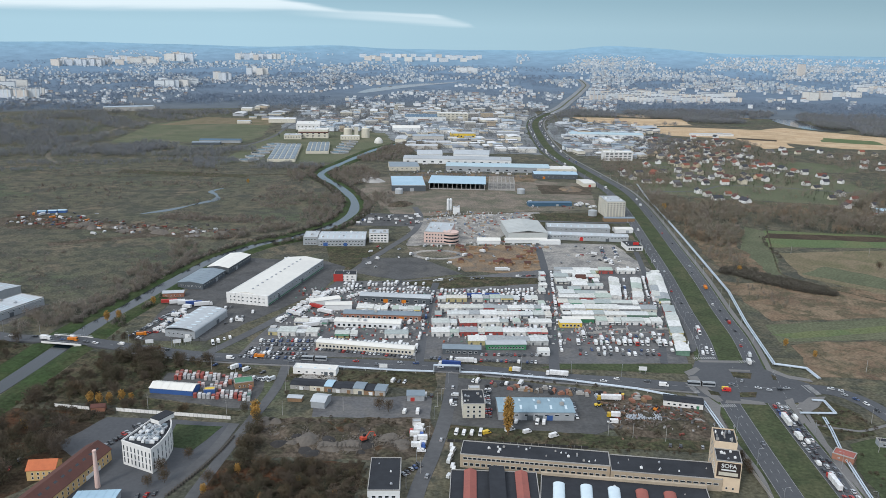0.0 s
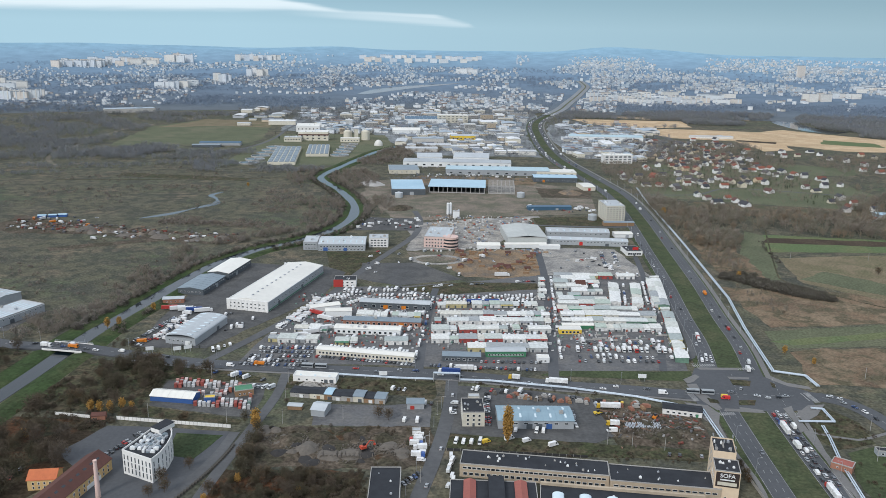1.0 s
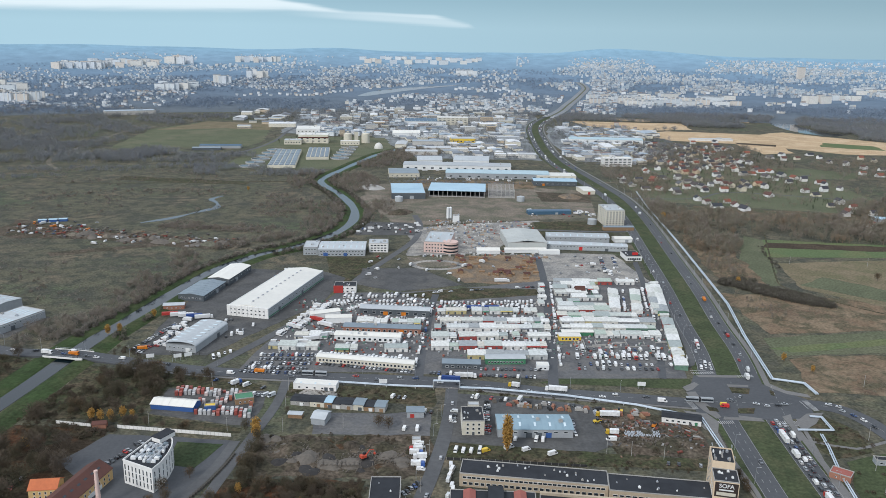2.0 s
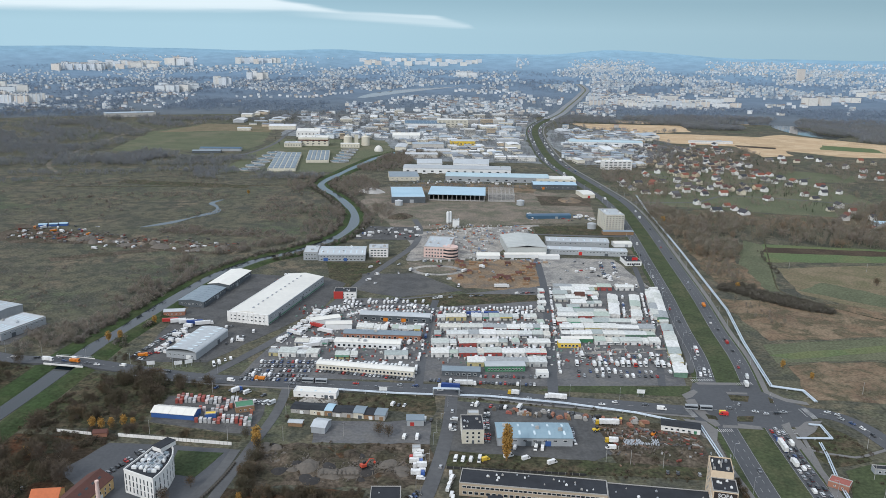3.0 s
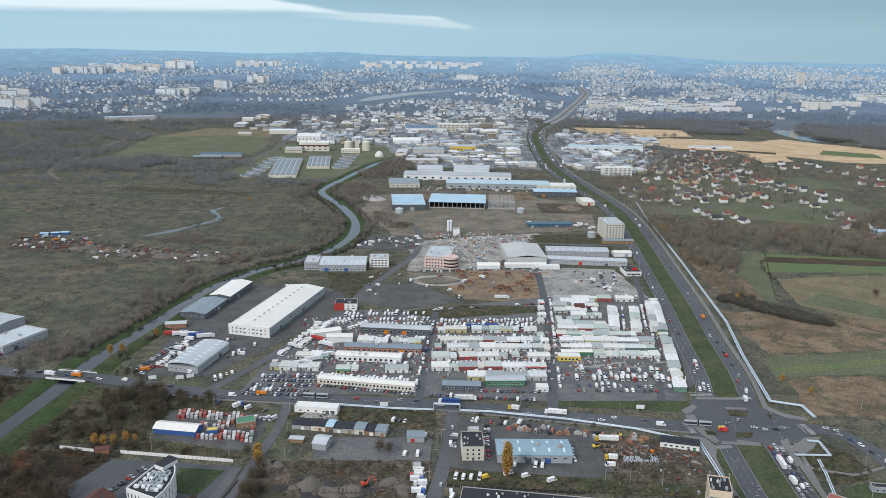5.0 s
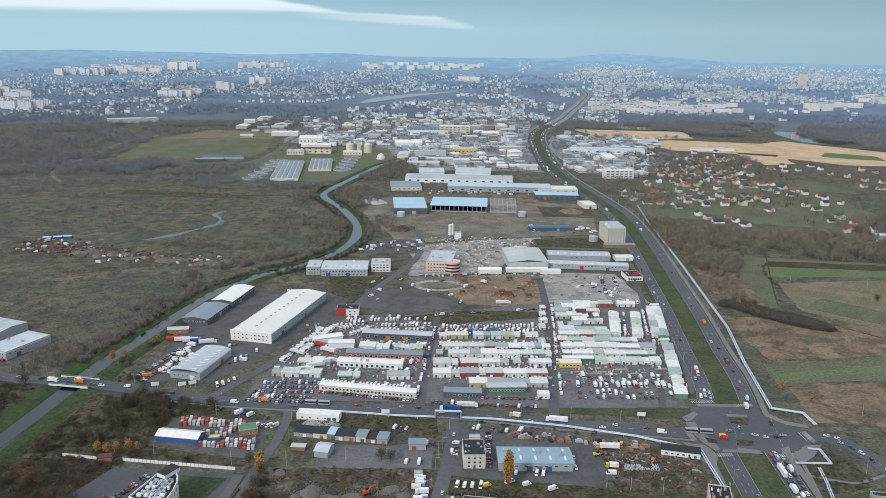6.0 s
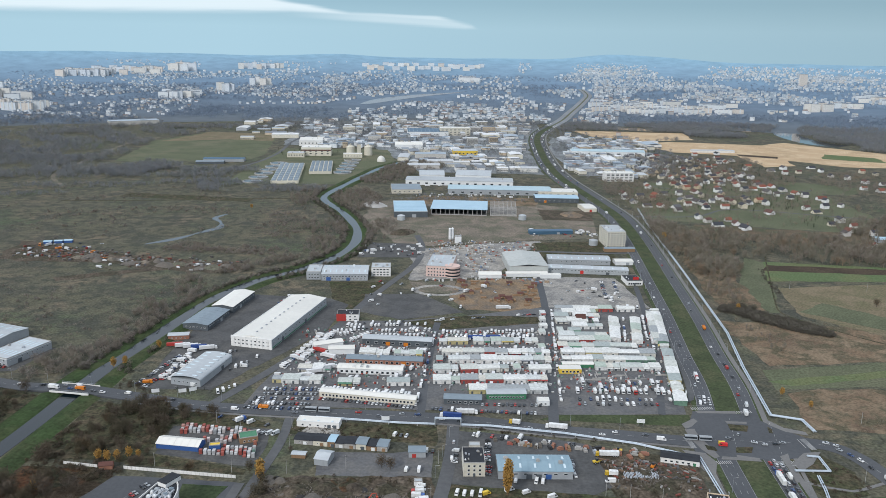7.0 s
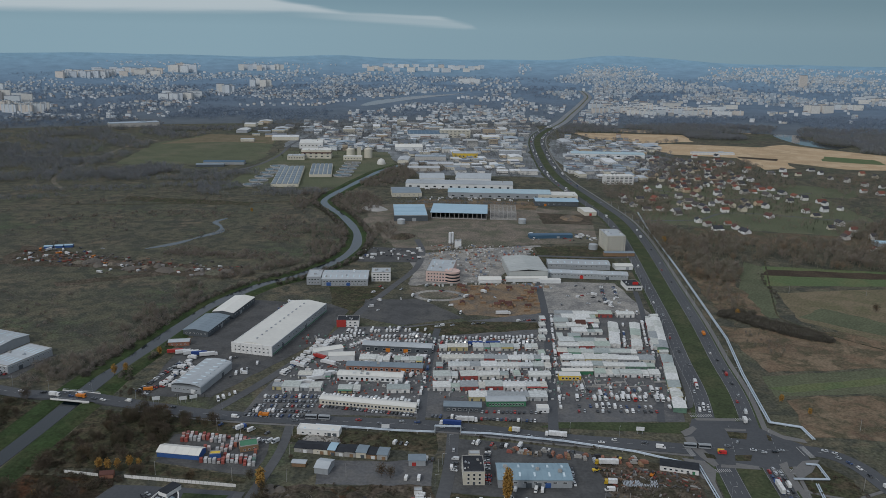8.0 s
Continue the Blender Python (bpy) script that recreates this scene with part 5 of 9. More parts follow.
for i in range(7):
    for k in range(4):
        g = Geo()
        g.box(0, 0, 0, 0.7, 0.7, 9.2)
        part("column", g, M["concrete"], skeleton_, at=pose(-20 + i * 6.7, -33 + k * 22, 0.6))
    g = Geo()
    g.box(0, 0, 0, 0.7, 68, 0.9)
    part("beam", g, M["concrete"], skeleton_, at=pose(-20 + i * 6.7, 0, 9.8))
for k in range(12):
    g = Geo()
    g.box(0, 0, 0, 41, 0.5, 0.5)
    part("beam", g, M["concrete"], skeleton_, at=pose(0, -33 + k * 6, 10.7))
hall("warehouse", "low grey warehouse with slate roof and pale gable", "warehouse", -74, 1432, 54, 62, 7, 6, "flat", 3, "pale_cream", "slate_roof", [("s", 6, 3, 3, 1.2)], [])
hall("warehouse", "long pale logistics hall with dock doors", "warehouse", 25, 1515, 205, 46, 9, -2, "gable", 2.0, "white_panel", "grey_roof", [("s", 26, 2, 3, 3)], [], 0, 4)
hall("warehouse", "grey hall with a ribbed membrane roof", "warehouse", -30, 1590, 50, 60, 9, 2, "gable", 3, "white_panel", "grey_roof", seams=6)
hall("warehouse", "pale hall with a blue-grey ribbed roof", "warehouse", 55, 1590, 70, 70, 10, -4, "gable", 3, "white_panel", "grey_roof", seams=6)
hall("warehouse", "long teal-grey logistics hall with skylights", "warehouse", 96, 1425, 185, 46, 9, -2, "gable", 2, "grey_panel", "teal_roof", [("s", 22, 2, 3, 2.6)], [], 12, 0)
hall("warehouse", "black clad hall with a pale blue roof edge", "warehouse", 190, 1352, 74, 34, 8, 0, "gable", 1.6, "dark_panel", "sky_roof", [("s", 8, 3, 3, 1.2)], [("s", -20, 4, 4, "orange_paint")], 0, 0)
hall("warehouse", "white hall behind the black one", "warehouse", 200, 1412, 70, 36, 8, 0, "flat", 1, "pale_cream", "white_roof", [("s", 10, 4, 3, 1.2)], [], 0, 5)
hall("warehouse", "small cream hall at the roadside", "warehouse", 232, 1280, 20, 40, 6, 8, "gable", 1.4, "pale_cream", "white_roof", [], [("s", 0, 4, 4, "red_panel")])
hall("shed", "blue-roofed low sheds in a yard", "shed", 150, 1105, 62, 14, 4.5, 6, "gable", 1.0, "steel_blue", "steel_blue", [], [("s", 10, 4, 3, "grey_panel")])
for x, y, h in ((6, 1051, 17), (9.5, 1053, 17)):
    g = Geo()
    g.tube((0, 0, 3), (0, 0, h), 1.9, 1.9, 14)
    g.tube((0, 0, h), (0, 0, h + 1.2), 1.9, 0.5, 14)
    g.tube((0, 0, 0.6), (0, 0, 3), 0.4, 1.9, 14)
    root = tagged(part("silo", g, M["white_panel"], at=pose(x, y, 0)), "tall white cement silo at the mixing plant", "silo")
    for a in range(4):
        q = Geo()
        q.tube((1.7 * math.cos(a * 1.571), 1.7 * math.sin(a * 1.571), 0), (1.7 * math.cos(a * 1.571), 1.7 * math.sin(a * 1.571), 4), 0.15, 0.15, 5)
        part("leg", q, M["steel"], root)
hall("mixing_plant", "white concrete mixing plant block", "plant", 17, 1041, 9, 8, 9, 0, "flat", 1, "white_panel", "grey_roof", [], [], 0, 2)
for x, y in ((200, 1040), (118, 1195), (-68, 1180)):
    g = Geo()
    g.tube((0, 0, 0), (0, 0, 7), 6, 6, 18)
    g.tube((0, 0, 7), (0, 0, 8.6), 6, 0.6, 18)
    tagged(part("storage_tank", g, M["grey_roof"], at=pose(x, y, 0)), "squat grey metal storage tank", "tank")
hall("shop_hall", "row shops with flat white roof", "shop", 122, 880, 24, 8, 4, 2, "flat", 1, "white_panel", "white_roof", [], [])

# south of the cross road
office = Geo()
KX, KY, KR = -158, 391, 0
ring = [(-11, -11), (8, -20.5), (10, -13), (10.6, -4), (10, 5), (8, 12), (4.5, 18), (1, 21.5), (-3.5, 15)]
office.prism(ring, 0, 13.5)
off = tagged(part("office_building", office, M["white_render"], at=pose(KX, KY, 0, 0, 0, KR)), "white wedge-shaped modern office with slit windows and roof plant", "office")
clear_box(KX, KY, 24, 40, KR)
g = Geo()
g.prism([(x * 0.93, y * 0.95) for x, y in ring], 13.5, 13.62)
part("roof", g, M["tar_roof"], off)
g = Geo()
for i in range(len(ring)):
    a, b = Vector(ring[i]) * 0.99, Vector(ring[(i + 1) % len(ring)]) * 0.99
    d = b - a
    g.box((a.x + b.x) / 2, (a.y + b.y) / 2, 13.503, d.length + 0.3, 0.45, 0.8, 0, math.degrees(math.atan2(d.y, d.x)))
part("parapet", g, M["white_render"], off)
for i, a in enumerate(ring[:6]):
    a, b = Vector(a), Vector(ring[(i + 1) % len(ring)])
    d = b - a
    k = max(2, int(d.length / 2.4)) if i == 0 else max(2, int(d.length / 3.2))
    for j in range(k):
        q = a + d * ((j + 0.5) / k)
        for z in (1.6, 5.2, 8.8):
            part("window", window_mesh(0.8, 2.9, "grey_panel"), None, off, at=pose(q.x, q.y, z, 0, 0, math.degrees(math.atan2(d.y, d.x))))
g = Geo()
g.box(0, 0, 0, 11, 6.5, 2.6)
g.box(0, 0, 2.6, 11.4, 6.9, 0.3, 1)
part("penthouse", g, [M["white_render"], M["tar_roof"]], off, "white stair house with a dark flat roof", pose(2.2, 14.0, 13.62, 0, 0, 62))
rnd = random.Random(5)
for i in range(16):
    v = rnd.uniform(-13, 8)
    u = rnd.uniform(max(-7.5 + (v + 10) * 0.3, (-9 - v) * 1.6 - 5), 8)
    rooftop_unit(off, u, v, 13.62, rnd.uniform(1, 3), rnd.uniform(1, 2.2), rnd.uniform(0.8, 1.6), rnd.choice(["steel", "grey_panel", "slate_roof"]))
for row in range(6):
    v = -12.5 + row * 3.6
    left_, right_ = (-8.2 if v < -9 else -8.0 + (v + 9) * 0.28), 8.6 - max(0, v - 2) * 0.18
    u = max(left_, (-10 - v) * 2.2 - 6) + 0.8
    while u < right_ - 1.2:
        w_ = rnd.uniform(1.2, 2.8)
        rooftop_unit(off, u + w_ / 2, v + rnd.uniform(-0.5, 0.5), 13.62, w_, rnd.uniform(1.0, 2.2), rnd.uniform(0.7, 1.7), rnd.choice(["steel", "white_panel", "grey_roof", "slate_roof"]))
        u += w_ + rnd.uniform(0.3, 1.4)
for i in range(4):
    g = Geo()
    g.box(0, 0, 0, 0.7, 15, 0.6)
    part("duct", g, M["steel"], off, at=pose(-2.5 + i * 2.9, -2.5, 14.3, 0, 0, -14))
for i in range(9):
    g = Geo()
    g.tube((0, 0, 0), (0, 0, 0.9), 0.28, 0.28, 8)
    part("vent_pipe", g, M["dark_metal"], off, at=pose(rnd.uniform(-4, 7), rnd.uniform(-10, 6), 13.62))

hall("tyre_workshop", "long workshop hall with light blue metal roof", "workshop", 58, 448, 46, 20, 5.5, 1.0, "gable", 1.4, "grey_panel", "blue_grey_roof", [("s", 7, 3.0, 2.6, 1.2)], [("s", 2, 3.6, 3.4, "dark_panel"), ("s", 8, 3.6, 3.4, "blue_panel"), ("s", -4, 3.6, 3.4, "dark_panel"), ("s", -16, 3, 3, "dark_panel")], 5, 3, seams=11)
hall("office_building", "old cream three storey office block with dark roof", "office", 20, 450, 13.5, 20, 9.2, 2, "flat", 1, "pale_cream", "tar_roof", [("s", 3, 6.4, 1.5, 1.6), ("s", 3, 3.6, 1.5, 1.6), ("s", 3, 0.9, 1.5, 1.6), ("w", 5, 6.4, 1.5, 1.6), ("w", 5, 3.6, 1.5, 1.6), ("e", 5, 6.4, 1.5, 1.6)], [("s", 0, 1.4, 2.2, "dark_panel")], 0, 8)
hall("stair_house", "small pale stair house behind the cream office", "annex", 21, 463, 7, 4.5, 10, 2, "flat", 1, "pale_cream", "grey_roof")
hall("factory_hall", "very long black-roofed factory hall with cream walls", "factory", 51, 384.5, 79, 15, 7.6, -7.6, "flat", 1, "shaded_cream", "tar_roof", [("s", 30, 4.9, 2.3, 1.4), ("s", 24, 1.2, 2.3, 1.8)], [], 0, 20)
hall("factory_hall", "black flat-roofed factory wing", "factory", 118, 374, 56, 17, 6.6, -7.6, "flat", 1, "shaded_cream", "tar_roof", [("s", 16, 3.4, 2.6, 1.2)], [("s", 10, 3, 3, "dark_panel")], 0, 8)
shed_a = hall("factory_hall", "black tarred factory shed with long rust-red ridge lights", "factory", 27, 343, 44, 46, 7.2, -2, "flat", 1, "shaded_cream", "tar_roof", [("w", 10, 3.5, 2.6, 1.6)], [], 0, 4)
for u in (-12, 14):
    g = Geo()
    g.profile([(-3.2, 0), (-3.2, 0.8), (0, 2.0), (3.2, 0.8), (3.2, 0)][::-1], -22, 22)
    part("ridge_light", g, M["red_sheet"], shed_a, "long rust-red lantern roof", pose(u, 0, 7.3, 0, 0, 90))
g = Geo()
g.box(0, 0, 0, 8, 46, 2.6)
part("roof_box", g, M["tar_roof"], shed_a, at=pose(1.5, 1, 7.25))
shed_b = hall("factory_hall", "black factory shed with barrel skylights and cream gutter wall", "factory", 90, 338, 82, 42, 7.0, -7.6, "flat", 1, "shaded_cream", "tar_roof", [("n", 20, 4, 2.4, 1.4)], [], 0, 4)
for i in range(5):
    g = barrel(16, 5.6, 0, 1.5)
    g.box(0, 0, -0.2, 16, 5.4, 0.5)
    part("barrel_skylight", g, M["skylight"] if i < 3 else M["red_sheet"], shed_b, "frosted barrel skylight" if i < 3 else "rust-red lantern roof", pose(-32 + i * 13.5, 4, 7.2, 0, 0, 90))
g = Geo()
g.box(0, 20.7, 7.0, 82, 1.4, 1.6)
part("gutter_wall", g, M["shaded_cream"], shed_b)
hall("workshop", "dark flat-roofed workshop with white walls", "workshop", -28, 364, 16, 32, 6, 1.6, "flat", 1, "white_panel", "tar_roof", [("s", 4, 2, 2, 1.4)], [("e", 0, 3, 3, "dark_panel")], 0, 3)

# cream tower with a dark shop sign
tw = hall("tower_block", "tall cream concrete works tower with shop sign and antennas", "tower", 148.5, 368.5, 12.5, 13, 16.7, -13, "flat", 1, "cream_render", "tar_roof", [("s", 3, 1.2, 1.1, 1.3), ("w", 4, 3, 1.1, 1.4), ("w", 4, 7, 1.1, 1.4), ("w", 4, 11, 1.1, 1.4)], [], 0, 5)
g = Geo()
g.box(0, 0, 0, 11.5, 16, 20.3)
part("upper_tower", g, M["cream_render"], tw, "taller rear shaft of cream render", pose(-0.6, 14.6, 0))
g = Geo()
g.box(0, 0, 0, 10.7, 15.2, 0.15)
part("roof", g, M["tar_roof"], tw, "dark felt roof of the rear shaft", pose(-0.6, 14.6, 20.3))
for a_, b_, c_, d_ in ((0, -7.85, 11.5, 0.3), (0, 7.85, 11.5, 0.3), (-5.6, 0, 0.3, 15.4), (5.6, 0, 0.3, 15.4)):
    g = Geo()
    g.box(a_, b_, 0, c_, d_, 0.7)
    part("parapet", g, M["cream_render"], tw, at=pose(-0.6, 14.6, 20.303))
for u, v in ((-5.6, 7.2), (4.5, 7.2), (-5.6, 20), (4.5, 20), (-0.6, 13)):
    g = Geo()
    g.tube((0, 0, 0), (0, 0, 4.5), 0.09, 0.05, 6)
    g.box(0.25, 0, 2.4, 0.3, 0.2, 1.5)
    g.box(-0.2, 0.2, 3.0, 0.25, 0.2, 1.1)
    part("antenna", g, M["steel"], tw, "mobile phone antenna mast", pose(u, v, 20.45 if v > 6.8 else 17.0))
rnd = random.Random(9)
for i in range(9):
    rooftop_unit(tw, rnd.uniform(-5, 4), rnd.uniform(8, 20), 20.45, rnd.uniform(0.6, 1.5), rnd.uniform(0.8, 1.5), rnd.uniform(0.8, 1.6), rnd.choice(["white_panel", "steel", "concrete"]))
for i, z in enumerate((3.2, 6.4, 9.6, 12.8, 16.0)):
    for k in range(3):
        part("window", window_mesh(1.0, 1.5, "grey_panel"), None, tw, at=pose(-6.38, 9.5 + k * 4, z, 0, 0, -90))
g = Geo()
g.box(0, -0.12, 0, 11.4, 0.24, 8.0)
sign = part("sign_board", g, M["sign_dark"], tw, "dark brown shop sign with white lettering", pose(0.1, -6.5, 8.2))
txt = bpy.data.curves.new("lettering", "FONT")
txt.body, txt.size, txt.align_x, txt.extrude, txt.offset = "SOFA", 3.1, "CENTER", 0.05, 0.05
tob = new("lettering", txt)
me = bpy.data.meshes.new_from_object(tob)
bpy.data.objects.remove(tob)
me.materials.append(M["white_panel"])
part("lettering", me, None, sign, "white block letters", pose(0, -0.26, 5.2, 90, 0, 0))
g = Geo()
g.box(0, 0, 0, 7.2, 0.06, 0.75)
part("lettering", g, M["white_panel"], sign, "line of small white lettering", pose(0, -0.28, 3.6))
g = Geo()
g.box(0, 0, 0, 9.4, 0.08, 1.9)
part("banner", g, M["pale_cream"], sign, "pale banner panel", pose(0, -0.29, 0.8))

# red-tiled old works at the corner, with chimney
ow = hall("old_factory", "long old works with dark red tiled roof and yellow walls", "factory", -190, 356, 60, 15, 6.5, 79, "gable", 4.2, "yellow_render", "red_tiles", [("s", 14, 3.2, 1.2, 1.7), ("s", 14, 0.8, 1.2, 1.6)], [("s", 14, 12, 2.6, "white_panel")], 0, 0, seams=0)
for i in range(10):
    g = Geo()
    g.box(0, 0, 0, 2.2, 1.6, 0.25)
    part("roof_window", g, M["glass"], ow, at=pose(-26 + i * 5.6, -3.4, 8.8, 32.8, 0, 0))
hall("house", "yellow house with bright orange tiled roof", "house", -205, 368, 14, 11, 6.0, 8, "gable", 3.0, "yellow_render", "orange_tiles", [("s", 4, 3.2, 1.1, 1.5), ("s", 4, 0.9, 1.1, 1.5), ("w", 2, 1.5, 1.1, 1.5)])
g = Geo()
g.tube((0, 0, 0), (0, 0, 20), 1.35, 0.85, 16)
g.tube((0, 0, 20), (0, 0, 20.8), 1.05, 1.0, 16)
for z in (6, 11, 16):
    g.tube((0, 0, z), (0, 0, z + 0.25), 1.42 - z * 0.025, 1.42 - z * 0.025, 16)
tagged(part("chimney", g, M["pink_render"], at=pose(-173, 357, 0)), "tall tapered pinkish brick chimney", "chimney")
hall("shed", "flat shed with pale blue metal roof", "shed", -167, 340, 20, 15, 4, 6, "gable", 0.8, "grey_panel", "sky_roof", seams=5)
hall("shed", "small brick hut with flat red roof", "shed", -209, 443, 8, 5, 3, 10, "gable", 1.2, "brick", "red_tiles")
hall("tent_hall", "blue-walled storage tent with white roof", "tent", -172, 472, 29, 11, 3.6, -8, "gable", 2.0, "blue_panel", "white_roof", [], [("e", 0, 4, 3, "blue_panel")], seams=6)
hall("hut", "dark green flat-roofed office hut", "hut", -130, 482, 12, 9, 4, 20, "flat", 1, "timber", "green_panel", [("s", 3, 1, 1.2, 1.2)], [("s", 4, 1.2, 2.1, "dark_panel")])
hall("hut", "small yellow site cabin", "cabin", -149, 470, 7, 4, 3, 10, "flat", 1, "blue_panel", "yellow_panel")
hall("workshop", "long white low shop building by the road", "shop", -86, 505, 30, 8, 4.2, -6, "flat", 1, "white_render", "white_roof", [("s", 5, 1.2, 1.6, 1.2)], [("s", 12, 2.4, 2.6, "dark_panel"), ("s", 8, 2.4, 2.6, "dark_panel")], 3)
x0, y0 = -98, 482
for i, (l_m, top) in enumerate(((13, "tar_roof"), (10, "tar_roof"), (5, "sky_roof"), (6, "tar_roof"), (8, "tar_roof"), (7, "slate_roof"), (7, "tar_roof"), (7, "slate_roof"))):
    hall("garage", "old low garage with patched felt roof", "garage", x0 + l_m / 2, y0 - (x0 + 98) * 0.14, l_m - 0.2, 10, 3.2 + 0.4 * (i % 3), -8, "gable", 0.6, ["concrete", "pale_cream", "timber", "concrete"][i % 4], top, [("s", max(1, l_m // 5), 1.3, 1.0, 0.9)], [("s", 1.0, 2.4, 2.3, ["white_panel", "timber", "dark_panel"][i % 3])], group="garages in a row")
    x0 += l_m
hall("shed", "grey gabled sheet metal shed", "shed", -75, 456, 9, 12, 4.2, -12, "gable", 1.8, "grey_panel", "grey_roof", [], [("s", 0, 3.4, 3, "grey_panel")], seams=0)
hall("shed", "low scrap shelter with sheet roof", "shed", -92, 461, 9, 4.5, 2.6, -5, "gable", 0.5, "timber", "grey_roof")
hall("shed", "grey container workshop with red gate", "shed", -16, 466, 11, 8, 4, 2, "gable", 0.6, "grey_panel", "slate_roof", [], [("s", -2, 2.6, 2.6, "red_panel")])
hall("shed", "small white hut at the street", "hut", -14, 430, 5, 4, 2.8, 4, "flat", 1, "white_panel", "grey_roof")
hall("shop", "low white shop with dark roof by the junction", "shop", 154, 463, 24, 9, 3.8, -14, "gable", 0.8, "white_render", "tar_roof", [("s", 6, 1.1, 1.8, 1.3)], [("s", 9, 1.6, 2.3, "green_panel")])
hut = hall("pump_house", "small red brick flat-roofed pump house", "hut", 224.5, 397, 11, 8, 3.6, -38, "flat", 1, "brick", "red_sheet", [("s", 2, 1.4, 1.0, 0.8)], [("w", 0, 1.2, 2.1, "dark_panel")])
hall("kiosk", "grey bus shelter building by the slip road", "kiosk", 256, 413, 9, 5, 3.2, -8, "flat", 1, "grey_panel", "tar_roof", [("s", 2, 1.0, 1.6, 1.3)])

# ---- sewage treatment works ----
rnd = random.Random(21)
for x, y, lx, ly in ((-322, 1600, 52, 230), (-268, 1680, 46, 150)):
    g = Geo()
    g.box(0, 0, 0, lx, ly, 5.5)
    root = tagged(part("settling_tank", g, M["pale_cream"], at=pose(x, y, 0, 0, 0, 7)), "large covered concrete treatment basin with grey rows", "tank")
    clear_box(x, y, lx, ly, 7)
    for i in range(5):
        for k in range(9):
            q = Geo()
            q.box(0, 0, 0, lx / 5 - 2.0, ly / 9 - 3.0, 0.9)
            q.box(0, 0, 0.9, lx / 5 - 4.0, ly / 9 - 8.0, 0.5)
            part("basin_cover", q, M["slate_roof"], root, at=pose(-lx / 2 + (i + 0.5) * lx / 5, -ly / 2 + (k + 0.5) * ly / 9, 5.5))
for x, y in [(-372, 1500 + i * 48) for i in range(6)] + [(-216, 1625 + i * 45) for i in range(5)]:
    g = Geo()
    for i in range(32):
        a, b = 2 * math.pi * i / 32, 2 * math.pi * (i + 1) / 32
        ca, sa, cb, sb = math.cos(a), math.sin(a), math.cos(b), math.sin(b)
        g.face([(17.8 * ca, 17.8 * sa, 2.2), (19.2 * ca, 19.2 * sa, 2.2), (19.2 * cb, 19.2 * sb, 2.2), (17.8 * cb, 17.8 * sb, 2.2)])
        g.face([(19.2 * ca, 19.2 * sa, 0), (19.2 * cb, 19.2 * sb, 0), (19.2 * cb, 19.2 * sb, 2.2), (19.2 * ca, 19.2 * sa, 2.2)])
        g.face([(17.8 * cb, 17.8 * sb, 0), (17.8 * ca, 17.8 * sa, 0), (17.8 * ca, 17.8 * sa, 2.2), (17.8 * cb, 17.8 * sb, 2.2)])
    root = tagged(part("clarifier", g, M["concrete"], at=pose(x, y, 0)), "round concrete clarifier basin with a scraper bridge", "basin", "clarifiers of the works")
    g = Geo()
    g.tube((0, 0, 0.3), (0, 0, 1.7), 17.75, 17.75, 32)
    part("basin_water", g, M["water"], root)
    g = Geo()
    g.box(9.5, 0, 2.3, 19, 1.6, 0.5)
    g.tube((0, 0, 0.5), (0, 0, 3.5), 2.0, 2.0, 12)
    part("scraper_bridge", g, M["steel"], root)
    KEEP_OUT.append((x, y, 24))
hall("works_building", "cream works building with red window band", "works", -312, 1895, 70, 40, 20, 4, "flat", 1, "pale_cream", "white_roof", [("s", 10, 4, 3, 2.4), ("s", 10, 10, 3, 2.4)], [], 0, 6, band=(12, 3, "red_tiles"))
hall("works_building", "lower cream works building", "works", -355, 1860, 40, 30, 10, 4, "flat", 1, "pale_cream", "grey_roof", [("s", 6, 4, 3, 2.4)], [], 0, 3)
hall("works_building", "cream stair tower between the digesters", "works", -211, 1898, 9, 9, 26, 4, "flat", 1, "pale_cream", "grey_roof")
hall("works_building", "low cream pump hall before the digesters", "works", -222, 1862, 44, 16, 9, 4, "flat", 1, "pale_cream", "white_roof", [("s", 6, 3, 2.4, 2.0)])
hall("works_building", "white angular works hall", "works", -360, 2100, 60, 80, 14, 8, "flat", 1, "white_render", "white_roof", [("s", 6, 6, 3, 3)], [], 0, 4)
for x, y in ((-232, 1900), (-190, 1905)):
    g = Geo()
    g.tube((0, 0, 0), (0, 0, 21), 10, 9.6, 20)
    g.tube((0, 0, 21), (0, 0, 23.5), 9.6, 3, 20)
    g.box(0, 0, 25, 4, 4, 2)
    tagged(part("digester_tank", g, M["pale_cream"], at=pose(x, y, 0)), "tall cream concrete digester tank", "tank", "digesters of the works")
    KEEP_OUT.append((x, y, 17))
g = Geo()
for i in range(8):
    a0, a1 = math.pi / 2 * i / 8, math.pi / 2 * (i + 1) / 8
    g.tube((0, 0, 13 * math.sin(a0)), (0, 0, 13 * math.sin(a1)), 10 * math.cos(a0), max(0.3, 10 * math.cos(a1)), 18)
tagged(part("gas_holder", g, M["white_roof"], at=pose(-150, 1800, 0)), "white domed gas holder", "tank")
KEEP_OUT.append((-150, 1800, 18))
tagged(hall("shed", "long low blue-roofed market shed in the heath", "shed", -500, 1770, 90, 24, 6, 4, "gable", 2, "grey_panel", "steel_blue"), group="")
for x, y in ((-520, 1002), (-508, 1006), (-497, 1010)):
    hall("shed", "small blue sheet metal shed in the scrap yard", "shed", x, y, 10, 7, 3, 12, "gable", 0.8, "blue_panel", "sky_roof")
